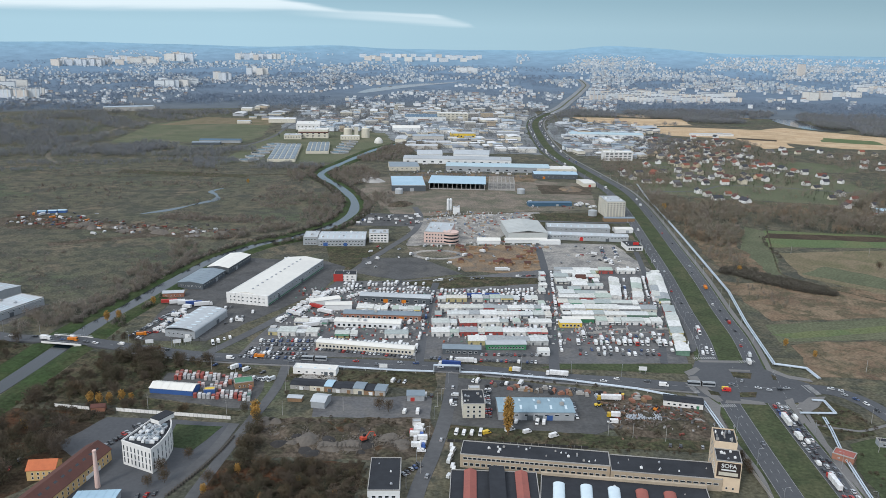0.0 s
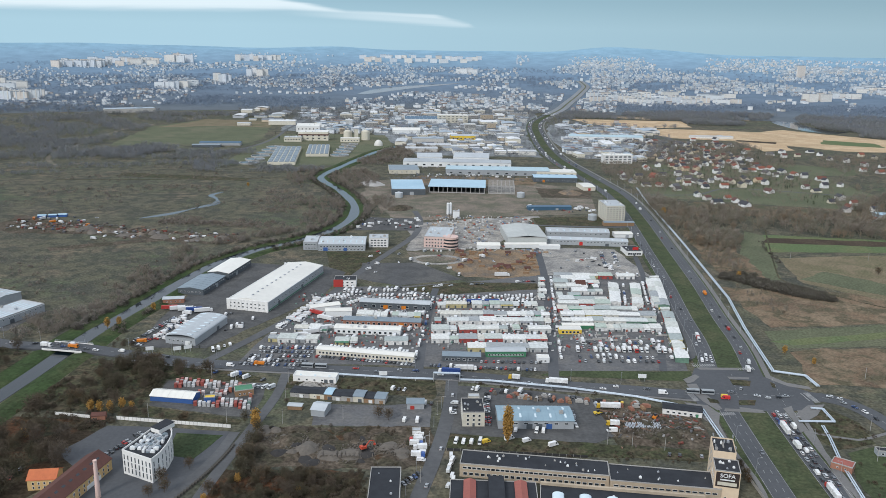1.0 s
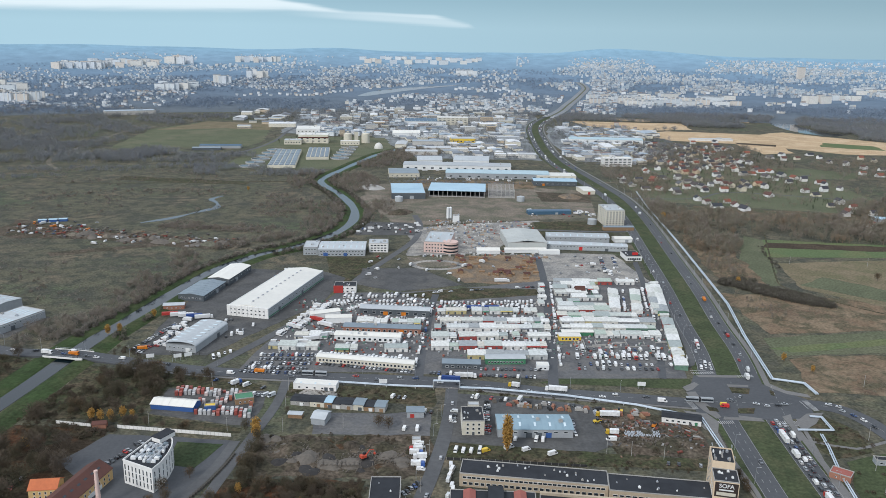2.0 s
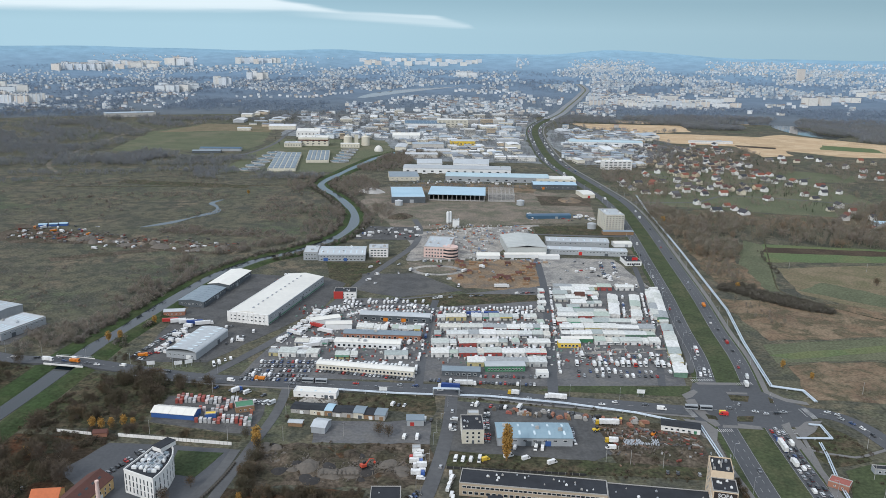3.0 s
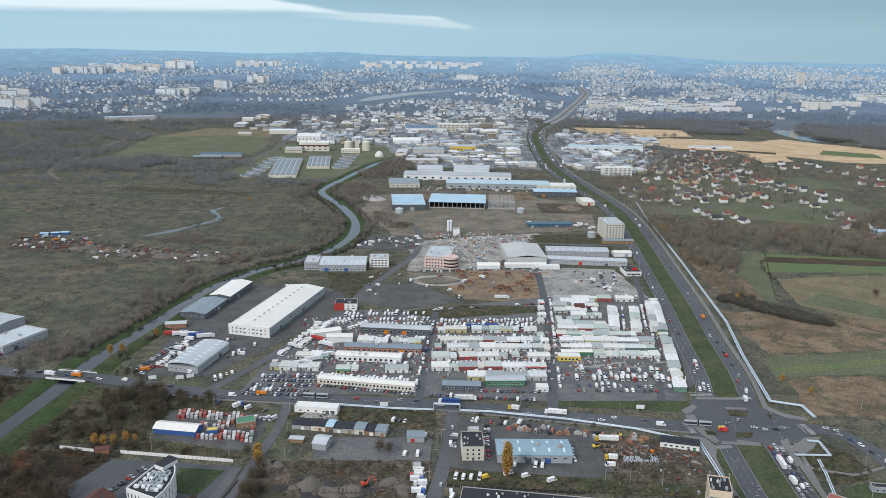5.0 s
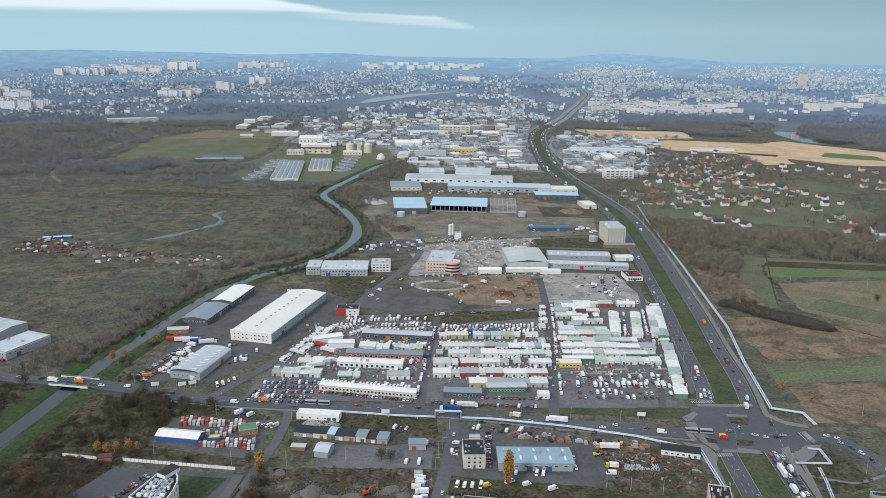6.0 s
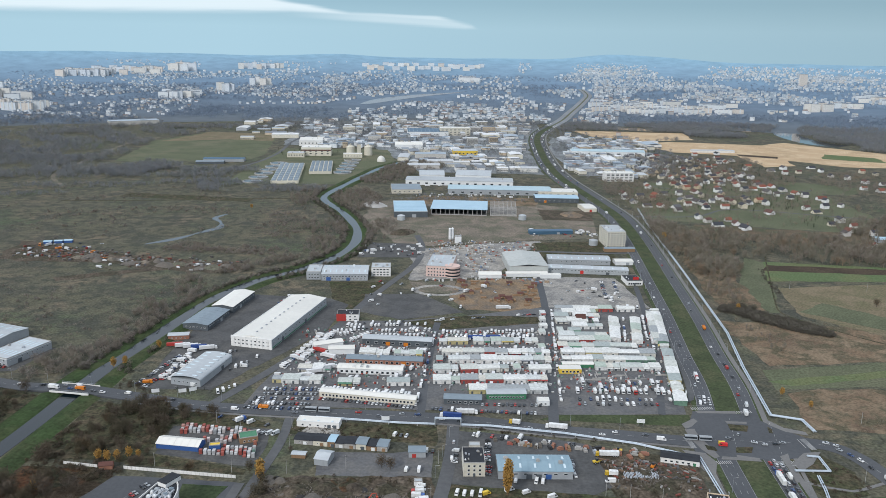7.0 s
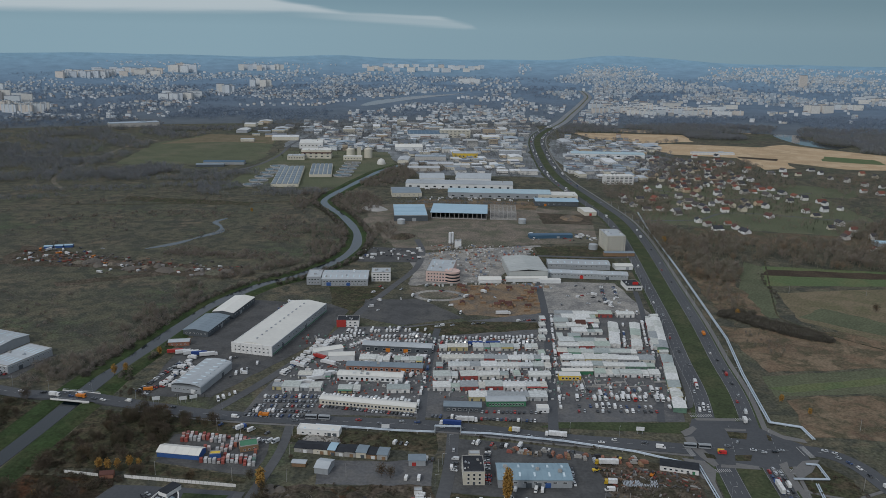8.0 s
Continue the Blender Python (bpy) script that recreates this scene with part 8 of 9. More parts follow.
# ---- trees ----
def tree_points(rng, bare, twigs, limbs=6, spread=0.42, base=0.25, blade=0.05, k=3):
    """A unit tree one metre high: a tapered trunk, limbs and a crown of short blades. Triangles as an array (n, 3, 3)."""
    tris = []

    def stick(a, b, r0, r1):
        a, b = np.array(a), np.array(b)
        d = b - a
        d = d / (np.linalg.norm(d) + 1e-9)
        u = np.cross(d, (0.3, 0.5, 0.8))
        u = u / np.linalg.norm(u)
        w = np.cross(d, u)
        ring = [np.cos(2 * np.pi * i / k) * u + np.sin(2 * np.pi * i / k) * w for i in range(k)]
        for i in range(k):
            j = (i + 1) % k
            p, q, r, s = a + ring[i] * r0, a + ring[j] * r0, b + ring[j] * r1, b + ring[i] * r1
            tris.append((p, q, r))
            tris.append((p, r, s))

    stick((0, 0, 0), (0.01, 0.0, 0.55), 0.022, 0.012)
    stick((0.01, 0, 0.55), (0, 0.02, 0.9), 0.012, 0.003)
    ends = []
    ends.append((0, 0, 0.6))
    for i in range(limbs):
        a = rng.uniform(0, 2 * np.pi)
        z0 = rng.uniform(base, 0.6)
        r = spread * rng.uniform(0.55, 1.0) * (1.15 - z0)
        e = (math.cos(a) * r, math.sin(a) * r, min(0.95, z0 + rng.uniform(0.15, 0.35)))
        stick((0, 0, z0), e, 0.009, 0.002)
        ends.append(e)
    for i in range(twigs):
        z = base + (1 - base) * rng.beta(1.6, 1.5)
        rr = spread * math.sqrt(max(0.02, 1 - ((z - 0.58) / 0.48) ** 2)) * math.sqrt(rng.uniform(0.05, 1))
        a = rng.uniform(0, 2 * np.pi)
        c = np.array((math.cos(a) * rr, math.sin(a) * rr, z))
        if rng.uniform() < 0.5:
            c = c * 0.6 + np.array(ends[rng.integers(len(ends))]) * 0.4
        d = rng.normal(size=3)
        if bare:
            d = d * 0.6 + np.array((c[0] * 1.5, c[1] * 1.5, 0.6))
        d = d / np.linalg.norm(d)
        u = np.cross(d, rng.normal(size=3))
        u = u / (np.linalg.norm(u) + 1e-9)
        ln = blade * rng.uniform(0.7, 1.6) * (1.7 if bare else 1.0)
        wd = ln * (0.12 if bare else 0.6)
        tris.append((c - u * wd, c + u * wd, c + d * ln))
    return np.array(tris)


def poplar_points(rng, twigs, k=3, spread=0.12):
    t = tree_points(rng, False, twigs, 10, spread, 0.06, 0.03, k)
    return t


def bush_points(rng, twigs):
    tris = []
    for i in range(twigs):
        a, z = rng.uniform(0, 2 * np.pi), rng.uniform(0, 1) ** 0.8
        r = 0.75 * math.sqrt(max(0.05, 1 - (z * 0.95) ** 2)) * math.sqrt(rng.uniform(0.1, 1))
        c = np.array((math.cos(a) * r, math.sin(a) * r, z * 0.9))
        d = rng.normal(size=3) * 0.7 + np.array((c[0], c[1], 0.7))
        d = d / np.linalg.norm(d)
        u = np.cross(d, rng.normal(size=3))
        u = u / (np.linalg.norm(u) + 1e-9)
        ln = 0.28 * rng.uniform(0.6, 1.5)
        tris.append((c - u * ln * 0.2, c + u * ln * 0.2, c + d * ln))
    return np.array(tris)


trng = np.random.default_rng(12)
BARE_NEAR = [tree_points(trng, True, 900, 12, 0.42, 0.12, 0.05) for _ in range(4)]
BARE_MID = [tree_points(trng, True, 170, 4, 0.44, 0.1, 0.09) for _ in range(5)]
BARE_FAR = [tree_points(trng, True, 62, 0, 0.5, 0.05, 0.1) for _ in range(6)]
BARE_TALL = [tree_points(trng, True, 180, 6, 0.27, 0.12, 0.075) for _ in range(5)]
BUSH_MID = [bush_points(trng, 130) for _ in range(4)]
BUSH_FAR = [bush_points(trng, 36) for _ in range(4)]


def raw_mesh(name, tris, tint, mat):
    me = bpy.data.meshes.new(name)
    k = len(tris)
    me.vertices.add(k * 3)
    me.vertices.foreach_set("co", tris.reshape(-1).astype(np.float32))
    me.loops.add(k * 3)
    me.loops.foreach_set("vertex_index", np.arange(k * 3, dtype=np.int32))
    me.polygons.add(k)
    me.polygons.foreach_set("loop_start", np.arange(0, k * 3, 3, dtype=np.int32))
    at = me.attributes.new("tint", "FLOAT", "FACE")
    at.data.foreach_set("value", tint.astype(np.float32))
    me.materials.append(mat)
    me.update()
    me.validate()
    return me


class Clearings:
    """Quick test against the keep-out circles."""

    def __init__(self, cell=60.0):
        self.cell, self.grid = cell, {}
        self.plots = [(r, min(p[0] for p in r), max(p[0] for p in r), min(p[1] for p in r), max(p[1] for p in r)) for r in OPEN_LAND]
        for x, y, r in KEEP_OUT + [(a, b, c) for a, b, c in PLACED]:
            for i in range(int((x - r) // cell), int((x + r) // cell) + 1):
                for j in range(int((y - r) // cell), int((y + r) // cell) + 1):
                    self.grid.setdefault((i, j), []).append((x, y, r))

    def hit(self, x, y):
        if any((x - a) ** 2 + (y - b) ** 2 < r * r for a, b, r in self.grid.get((int(x // self.cell), int(y // self.cell)), ())):
            return True
        for ring, x0, x1, y0, y1 in self.plots:
            if x0 < x < x1 and y0 < y < y1:
                inside = False
                for i, (ax, ay) in enumerate(ring):
                    bx, by = ring[i - 1]
                    if (ay > y) != (by > y) and x < (bx - ax) * (y - ay) / (by - ay) + ax:
                        inside = not inside
                if inside:
                    return True
        return False


CLEAR = Clearings()


def wood(name, label, shapes, areas, mat="wood_twigs", tint=(0.0, 0.7), clump=0.02, need=-1.0, kind="stuff", banks=False):
    """Many trees as one object. areas: (x, y, rx, ry, turn, count, low, high); need: how far noise must rise for a tree to stand."""
    out, tints = [], []
    for ax, ay, rx, ry, turn, count, lo, hi in areas:
        c, s = math.cos(radians(turn)), math.sin(radians(turn))
        for i in range(count):
            r, a = math.sqrt(trng.uniform()), trng.uniform(0, 2 * np.pi)
            u, v = rx * r * math.cos(a), ry * r * math.sin(a)
            x, y = ax + c * u - s * v, ay + s * u + c * v
            if (not banks and CLEAR.hit(x, y)) or noise.noise(Vector((x * clump, y * clump, 2.0))) < need:
                continue
            bx, by, bz, sc = bowl(x, y)
            h = trng.uniform(lo, hi) * sc
            t = shapes[trng.integers(len(shapes))]
            b = trng.uniform(0, 2 * np.pi)
            cb, sb = math.cos(b), math.sin(b)
            w = h * trng.uniform(0.8, 1.25)
            rot = np.array(((cb * w, -sb * w, 0), (sb * w, cb * w, 0), (0, 0, h)))
            out.append(t @ rot.T + np.array((bx, by, bz - 0.05)))
            g_ = 0.5 + 0.5 * noise.noise(Vector((x * 0.012, y * 0.012, 7.0)))
            base = tint[0] + (tint[1] - tint[0]) * min(1, max(0, 0.5 * g_ + 0.5 * trng.uniform()))
            tints.append(np.full(len(t), base) + trng.uniform(-0.1, 0.1, len(t)))
    if out:
        tagged(part(name, raw_mesh(name, np.concatenate(out), np.concatenate(tints), M[mat]), None), label, "wood", kind=kind)


wood("riverside_wood", "bare brown trees and thicket beside the stream", BARE_NEAR, [(-214, 505, 30, 28, 0, 46, 6, 11), (-185, 520, 26, 12, -10, 14, 6, 10), (-318, 500, 14, 60, 0, 16, 6, 12), (-228, 470, 16, 16, 0, 9, 5, 9), (-215, 462, 28, 6, -4, 9, 4, 8)], tint=(0.1, 0.9))
wood("scrub_wood", "tangled bare scrub with rust-brown leaves", BARE_NEAR, [(-82, 350, 40, 32, 0, 75, 4, 9), (-112, 410, 10, 34, 10, 34, 5, 10), (-60, 372, 26, 14, 0, 22, 3, 6), (-100, 480, 8, 14, 0, 6, 3, 6), (-30, 450, 9, 3, 0, 2, 4, 7), (-240, 380, 34, 50, 0, 53, 8, 14), (-290, 440, 40, 50, 0, 53, 7, 13), (-180, 446, 30, 5, -6, 10, 4, 7), (170, 380, 7, 30, 8, 14, 3, 6)], mat="wood_twigs", tint=(0.1, 0.92))
wood("roadside_scrub", "low bare bushes on waste ground", BUSH_MID, [(-212, 503, 36, 36, 0, 110, 1.2, 3), (-80, 352, 45, 34, 0, 340, 1.2, 3), (-225, 440, 30, 14, 0, 90, 1.5, 3), (-255, 470, 14, 40, 0, 90, 1.5, 3), (-60, 430, 50, 10, 0, 50, 0.8, 2), (120, 440, 40, 25, 0, 120, 0.6, 1.6), (80, 408, 70, 5, -6, 60, 0.6, 1.8), (-60, 495, 48, 12, -4, 120, 0.5, 1.6), (-315, 480, 40, 70, 0, 150, 1.5, 3), (-240, 560, 30, 18, 0, 50, 1.5, 3), (60, 496, 50, 3, -10, 40, 0.8, 2), (245, 440, 18, 20, 0, 40, 0.8, 2), (250, 370, 25, 40, 0, 40, 1, 2.5), (-30, 380, 14, 14, 0, 30, 1, 2)], tint=(0.1, 0.8))
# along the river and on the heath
wood("river_thicket", "dense bare thicket along the river", BARE_MID, [(-292, 600, 18, 60, 8, 84, 5, 10), (-283, 700, 20, 70, 10, 104, 4, 9), (-225, 640, 10, 40, 8, 10, 3, 6), (-272, 810, 16, 60, 20, 80, 4, 8), (-222, 915, 60, 14, 46, 90, 4, 8), (-160, 1000, 26, 60, 12, 97, 4, 9), (-100, 1090, 26, 80, -8, 110, 4, 9), (-170, 1120, 40, 50, 0, 104, 4, 9), (-150, 1330, 40, 90, 5, 195, 5, 10), (-240, 1360, 30, 80, 0, 104, 5, 9), (-120, 1600, 50, 110, -12, 273, 5, 11), (-60, 1730, 60, 70, -30, 156, 5, 11), (-320, 600, 20, 30, 0, 39, 5, 9), (-400, 575, 60, 14, -14, 39, 4, 9), (-360, 560, 40, 20, -20, 45, 4, 9)], mat="hazed_mid_twigs", tint=(0.0, 0.72))
# thicket that overhangs both banks above the bridge
belt = []
for i, q in enumerate(soft_line(RIVER, 8.0)):
    if 585 < q.y < 1420:
        for side in (-1, 1):
            if side > 0 and 600 < q.y < 860 and i % 4:
                continue
            belt.append((q.x - side * 17.5 if q.y > 1060 else q.x + side * 17.5, q.y, 3.5, 7.0, 0, 2 if side < 0 else 1, 3.5, 7.0))
wood("bank_thicket", "dark leafless thicket on the river banks", BARE_MID, belt, mat="hazed_mid_twigs", tint=(0.0, 0.5), need=-0.35, banks=True)
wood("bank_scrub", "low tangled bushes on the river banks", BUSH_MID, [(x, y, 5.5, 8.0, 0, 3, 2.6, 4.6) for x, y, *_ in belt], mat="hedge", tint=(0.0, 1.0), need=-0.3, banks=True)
wood("heath_scrub", "scattered low scrub on the heath", BUSH_FAR + BUSH_MID[:1], [(-400, 760, 160, 110, 0, 620, 1.0, 3.2), (-420, 1100, 200, 150, 0, 800, 1.0, 3.5), (-330, 1000, 130, 22, -8, 360, 2.0, 4.5), (-520, 900, 140, 90, 0, 300, 1, 3), (-560, 1300, 260, 140, 0, 900, 1.2, 4), (-300, 1250, 90, 90, 0, 400, 1.2, 3.5), (-330, 985, 120, 14, -10, 420, 1.5, 3.5), (-240, 1130, 40, 90, 10, 300, 1.5, 4)], mat="hazed_mid_twigs", tint=(0.0, 0.6), clump=0.011, need=0.06)
# the grey of this belt is haze in the twig colour
wood("heath_wood", "broad belt of grey leafless woodland", BARE_FAR, [(-560, 1590, 260, 60, 6, 900, 6, 12), (-860, 1640, 300, 160, 0, 1500, 8, 15), (-640, 1430, 240, 26, 5, 320, 4, 9), (-330, 1420, 130, 34, 4, 300, 5, 10), (-430, 1480, 110, 40, 0, 240, 5, 10), (-760, 1330, 120, 20, 10, 120, 4, 8), (-900, 2100, 260, 400, 0, 1870, 9, 16), (-1250, 1900, 300, 400, 0, 1275, 9, 16), (-600, 2520, 280, 70, 20, 680, 8, 14), (-380, 2450, 120, 160, 0, 255, 8, 14), (-1300, 2500, 400, 300, 0, 1020, 9, 16)], mat="hazy_twigs", tint=(0.0, 1.0), clump=0.009, need=-0.12)
# east of the carriageway
wood("thorn_hedge", "dark leafless thorn hedge", BUSH_MID, [(326, 737, 54, 13, -45, 460, 3.0, 5.2), (300, 772, 20, 12, 10, 90, 2.5, 5), (440, 946, 34, 10, -6, 200, 3, 5), (430, 735, 18, 7, -20, 40, 2, 4), (375, 880, 4, 60, -10, 40, 1.5, 3), (510, 745, 40, 14, 10, 100, 3, 5)], mat="hedge", tint=(0, 1), need=-0.8)
wood("birch_stand", "stand of slim birches and rusty scrub", BARE_TALL + BARE_MID[:1], [(325, 935, 34, 50, 0, 130, 8, 15), (305, 840, 22, 50, 0, 60, 4, 9), (295, 700, 18, 50, 0, 24, 3, 6), (318, 1060, 36, 90, 0, 190, 9, 16), (390, 1050, 50, 70, 0, 120, 8, 15), (510, 1030, 80, 60, 0, 150, 9, 17), (600, 990, 90, 60, 0, 150, 9, 17), (480, 965, 60, 20, 0, 36, 7, 12), (700, 1100, 110, 120, 0, 260, 9, 16), (560, 870, 60, 50, 0, 30, 6, 10)], mat="hazed_mid_twigs", tint=(0.1, 0.95))
wood("field_weeds", "tufts of tall dry weeds and low bushes", BUSH_FAR, [(350, 545, 80, 40, 0, 460, 0.6, 1.6), (360, 690, 90, 50, 0, 560, 0.6, 1.7), (310, 870, 30, 100, 0, 260, 0.8, 2.2), (450, 780, 100, 80, 0, 90, 0.5, 1.4), (330, 520, 60, 16, 0, 120, 0.8, 2), (430, 520, 60, 60, 0, 160, 0.6, 1.6)], mat="hazed_mid_twigs", tint=(0.3, 0.95), need=-0.2)
wood("village_trees", "bare garden trees among the houses", BARE_FAR, [(440, 1240, 140, 80, 0, 100, 5, 10), (480, 1400, 170, 110, 0, 420, 5, 10), (540, 1640, 180, 150, 0, 620, 6, 12), (720, 1350, 150, 140, 0, 132, 5, 11), (340, 1420, 50, 160, 0, 288, 6, 12), (600, 1860, 170, 90, 0, 396, 6, 12), (860, 1560, 120, 150, 0, 336, 6, 12), (310, 1180, 30, 80, 0, 120, 6, 12), (640, 1160, 60, 60, 0, 110, 6, 12)], mat="hazed_mid_twigs", tint=(0.0, 0.9))
wood("garden_conifers", "dark conifers in the gardens", [poplar_points(trng, 110, 3, 0.24) for _ in range(3)], [(480, 1400, 170, 120, 0, 260, 4, 10), (560, 1700, 180, 190, 0, 260, 5, 11), (620, 1180, 70, 80, 0, 50, 4, 9), (60, 2000, 200, 250, 0, 90, 6, 11), (-190, 560, 16, 5, 20, 16, 3, 6), (450, 1900, 120, 200, 0, 60, 6, 12), (-330, 2050, 100, 220, 0, 70, 6, 11), (-60, 890, 12, 20, 0, 6, 3, 6)], mat="conifer", tint=(0, 1))
wood("river_woods", "dense grey woods along the far river", BARE_FAR, [(760, 2480, 170, 70, -20, 900, 9, 16), (620, 2300, 60, 50, 0, 40, 8, 14), (1180, 2250, 200, 160, 0, 1500, 9, 16), (1300, 2500, 260, 260, 0, 1700, 9, 17), (900, 2700, 300, 130, 0, 1300, 9, 17), (1300, 1900, 200, 150, 0, 500, 8, 14), (480, 2560, 130, 70, 10, 420, 8, 14), (420, 2720, 160, 90, 0, 420, 8, 14), (760, 2150, 150, 14, -28, 110, 6, 10)], mat="hazy_twigs", tint=(0.0, 0.95), need=-0.5)
wood("town_trees", "leafless trees between the works and shops", BARE_FAR, [(60, 2300, 330, 420, 0, 1400, 7, 13), (-230, 2350, 200, 300, 0, 700, 7, 13), (440, 2050, 140, 380, 0, 620, 7, 13), (100, 1750, 200, 120, 0, 300, 6, 11), (0, 2700, 700, 140, 0, 900, 8, 14), (300, 1850, 40, 300, 0, 120, 6, 11), (20, 1380, 130, 12, 0, 90, 3, 6), (30, 1345, 130, 14, 0, 260, 2, 5)], mat="hazy_twigs", tint=(0.0, 0.95))
# woods and garden trees of the rising far country, their foliage colour blued for haze
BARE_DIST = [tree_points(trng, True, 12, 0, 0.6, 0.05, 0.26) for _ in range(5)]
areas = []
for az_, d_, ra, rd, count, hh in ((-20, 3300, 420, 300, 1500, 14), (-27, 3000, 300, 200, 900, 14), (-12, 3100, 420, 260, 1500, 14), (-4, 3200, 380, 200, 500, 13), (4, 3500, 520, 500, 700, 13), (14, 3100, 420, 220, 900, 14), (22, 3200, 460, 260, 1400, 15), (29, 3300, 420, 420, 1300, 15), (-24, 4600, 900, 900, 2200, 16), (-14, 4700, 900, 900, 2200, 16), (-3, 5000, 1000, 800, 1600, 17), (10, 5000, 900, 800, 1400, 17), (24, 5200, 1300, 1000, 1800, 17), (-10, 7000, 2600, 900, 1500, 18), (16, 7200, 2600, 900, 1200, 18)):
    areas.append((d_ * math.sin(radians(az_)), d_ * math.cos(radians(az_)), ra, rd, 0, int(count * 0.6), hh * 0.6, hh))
wood("far_woods", "far leafless woods and suburban trees", BARE_DIST, areas, mat="hazy_far_tree", tint=(0.0, 1.0), clump=0.004, need=-0.25)


# single trees that stand out
def tree(label, x, y, h, tris, mat, tint, spread=1.0, group=""):
    trunk = Geo()
    trunk.tube((0, 0, -0.1), (0.05, 0, h * 0.5), h * 0.022, h * 0.012, 7)
    trunk.tube((0.05, 0, h * 0.5), (0, 0.1, h * 0.86), h * 0.012, h * 0.003, 6)
    root = tagged(new("tree"), label, "tree", group)
    root.matrix_basis = pose(x, y, 0.1, 0, 0, trng.uniform(0, 360))
    part("trunk", trunk, M["bark"], root)
    pts = tris * np.array((h * spread, h * spread, h))
    part("crown", raw_mesh("crown", pts, trng.uniform(tint[0], tint[1], len(pts)), M[mat]), None, root)


tree("tall golden-leaved columnar poplar", 39.5, 420, 24, poplar_points(trng, 2600, 5, 0.13), "gold_leaves", (0, 1))
for x, y, h in ((-112, 438, 11), (-110, 431, 10), (-218, 452, 8), (-212, 451, 8), (-206, 452, 7.5), (-200, 456, 8), (-194, 456, 6), (-269, 600, 9), (-262, 606, 8), (-247, 642, 8), (-312, 1245, 8), (303, 1070, 13), (262, 566, 7), (275, 545, 6), (300, 770, 8), (-106, 372, 6), (-88, 346, 5), (-72, 362, 5), (-52, 350, 5), (-118, 352, 6), (-240, 415, 8), (-255, 380, 9)):
    tree("slim tree still holding orange-yellow leaves", x, y, h, tree_points(trng, False, 520, 8, 0.3, 0.15, 0.06, 5), "gold_leaves", (0, 1), 1.0, "golden trees")
for x, y, h in ((-38, 449, 9), (-32, 447, 8), (-146, 372, 8), (-141, 362, 8), (-148, 358, 7), (-136, 386, 7), (452, 790, 9), (-95, 372, 10), (-118, 360, 9)):
    tree("leafless tree with a fine brown crown", x, y, h, tree_points(trng, True, 900, 12, 0.42, 0.16, 0.05, 5), "wood_twigs", (0.2, 0.9), 1.0, "bare trees")

# ---- pipes, posts, fences, clutter ----
def pipeline(label, pts, z=1.3, r=0.55, gap=1.5):
    """A pair of lagged heating pipes on short concrete blocks."""
    line = [Vector((*q, z)) for q in pts]
    root = tagged(new("heating_pipe"), label, "pipeline")
    root.matrix_basis = pose(*pts[0], 0)
    o = Vector((*pts[0], 0))
    for side in (-0.5, 0.5):
        g = Geo()
        for i in range(len(line) - 1):
            d = (line[i + 1] - line[i]).normalized()
            n_ = Vector((-d.y, d.x, 0)) * gap * side
            k = max(1, int((line[i + 1] - line[i]).length / 12))
            for j in range(k):
                a, b = line[i].lerp(line[i + 1], j / k), line[i].lerp(line[i + 1], (j + 1) / k)
                g.tube(a + n_ - o - d * 0.2, b + n_ - o + d * 0.2, r, r, 10)
                g.tube(b + n_ - o - d * 0.15, b + n_ - o + d * 0.15, r * 1.12, r * 1.12, 10)
        part("pipe", g, M["foil_pipe"], root)
    for i in range(len(line) - 1):
        k = max(1, int((line[i + 1] - line[i]).length / 14))
        for j in range(k):
            a = line[i].lerp(line[i + 1], (j + 0.5) / k) - o
            d = (line[i + 1] - line[i]).normalized()
            g = Geo()
            g.box(0, 0, 0, 0.6, gap + 1.0, z - r * 0.9)
            part("support", g, M["concrete"], root, at=pose(a.x, a.y, 0, 0, 0, math.degrees(math.atan2(d.y, d.x))))


pipeline("twin silver heating pipes beside the carriageway", [(318, 1290), (306, 1180), (298, 1072), (285, 912), (266, 702), (251, 618), (239, 530), (259, 523), (260, 505)])
pipeline("silver heating pipes in the slip road island", [(224, 452), (246, 452), (247, 470), (240, 471)], 1.1, 0.42, 1.2)
pipeline("silver heating pipes past the pump house", [(236, 446), (233, 430), (226, 402), (219, 360), (214, 320)], 1.1, 0.42, 1.2)
pipeline("silver heating pipes along the cross road", [(13, 507), (34, 506), (84, 497), (130, 484), (168, 466), (168, 446), (168, 422)], 1.2, 0.45)
portal = tagged(new("pipe_gantry"), "white pipe portal lifted over the side street", "pipe gantry")
portal.matrix_basis = pose(4, 507, 0)
for s_ in (-0.7, 0.7):
    g = Geo()
    for a_, b_ in (((-9, s_, 1.3), (-9, s_, 6.0)), ((-9, s_, 6.0), (9, s_, 5.8)), ((9, s_, 5.8), (9, s_, 1.2))):
        g.tube(a_, b_, 0.45, 0.45, 10)
    part("pipe", g, M["foil_pipe"], portal)
for u_ in (-9, 9):
    for v_ in (-1.5, 1.5):
        g = Geo()
        g.tube((u_, v_, 0), (u_, v_, 5.6), 0.16, 0.16, 6)
        part("post", g, M["concrete"], portal)
pipeline("pale pipe gantry along the weedy verge", [(-90, 515), (-30, 508), (-5, 507)], 1.4, 0.4)


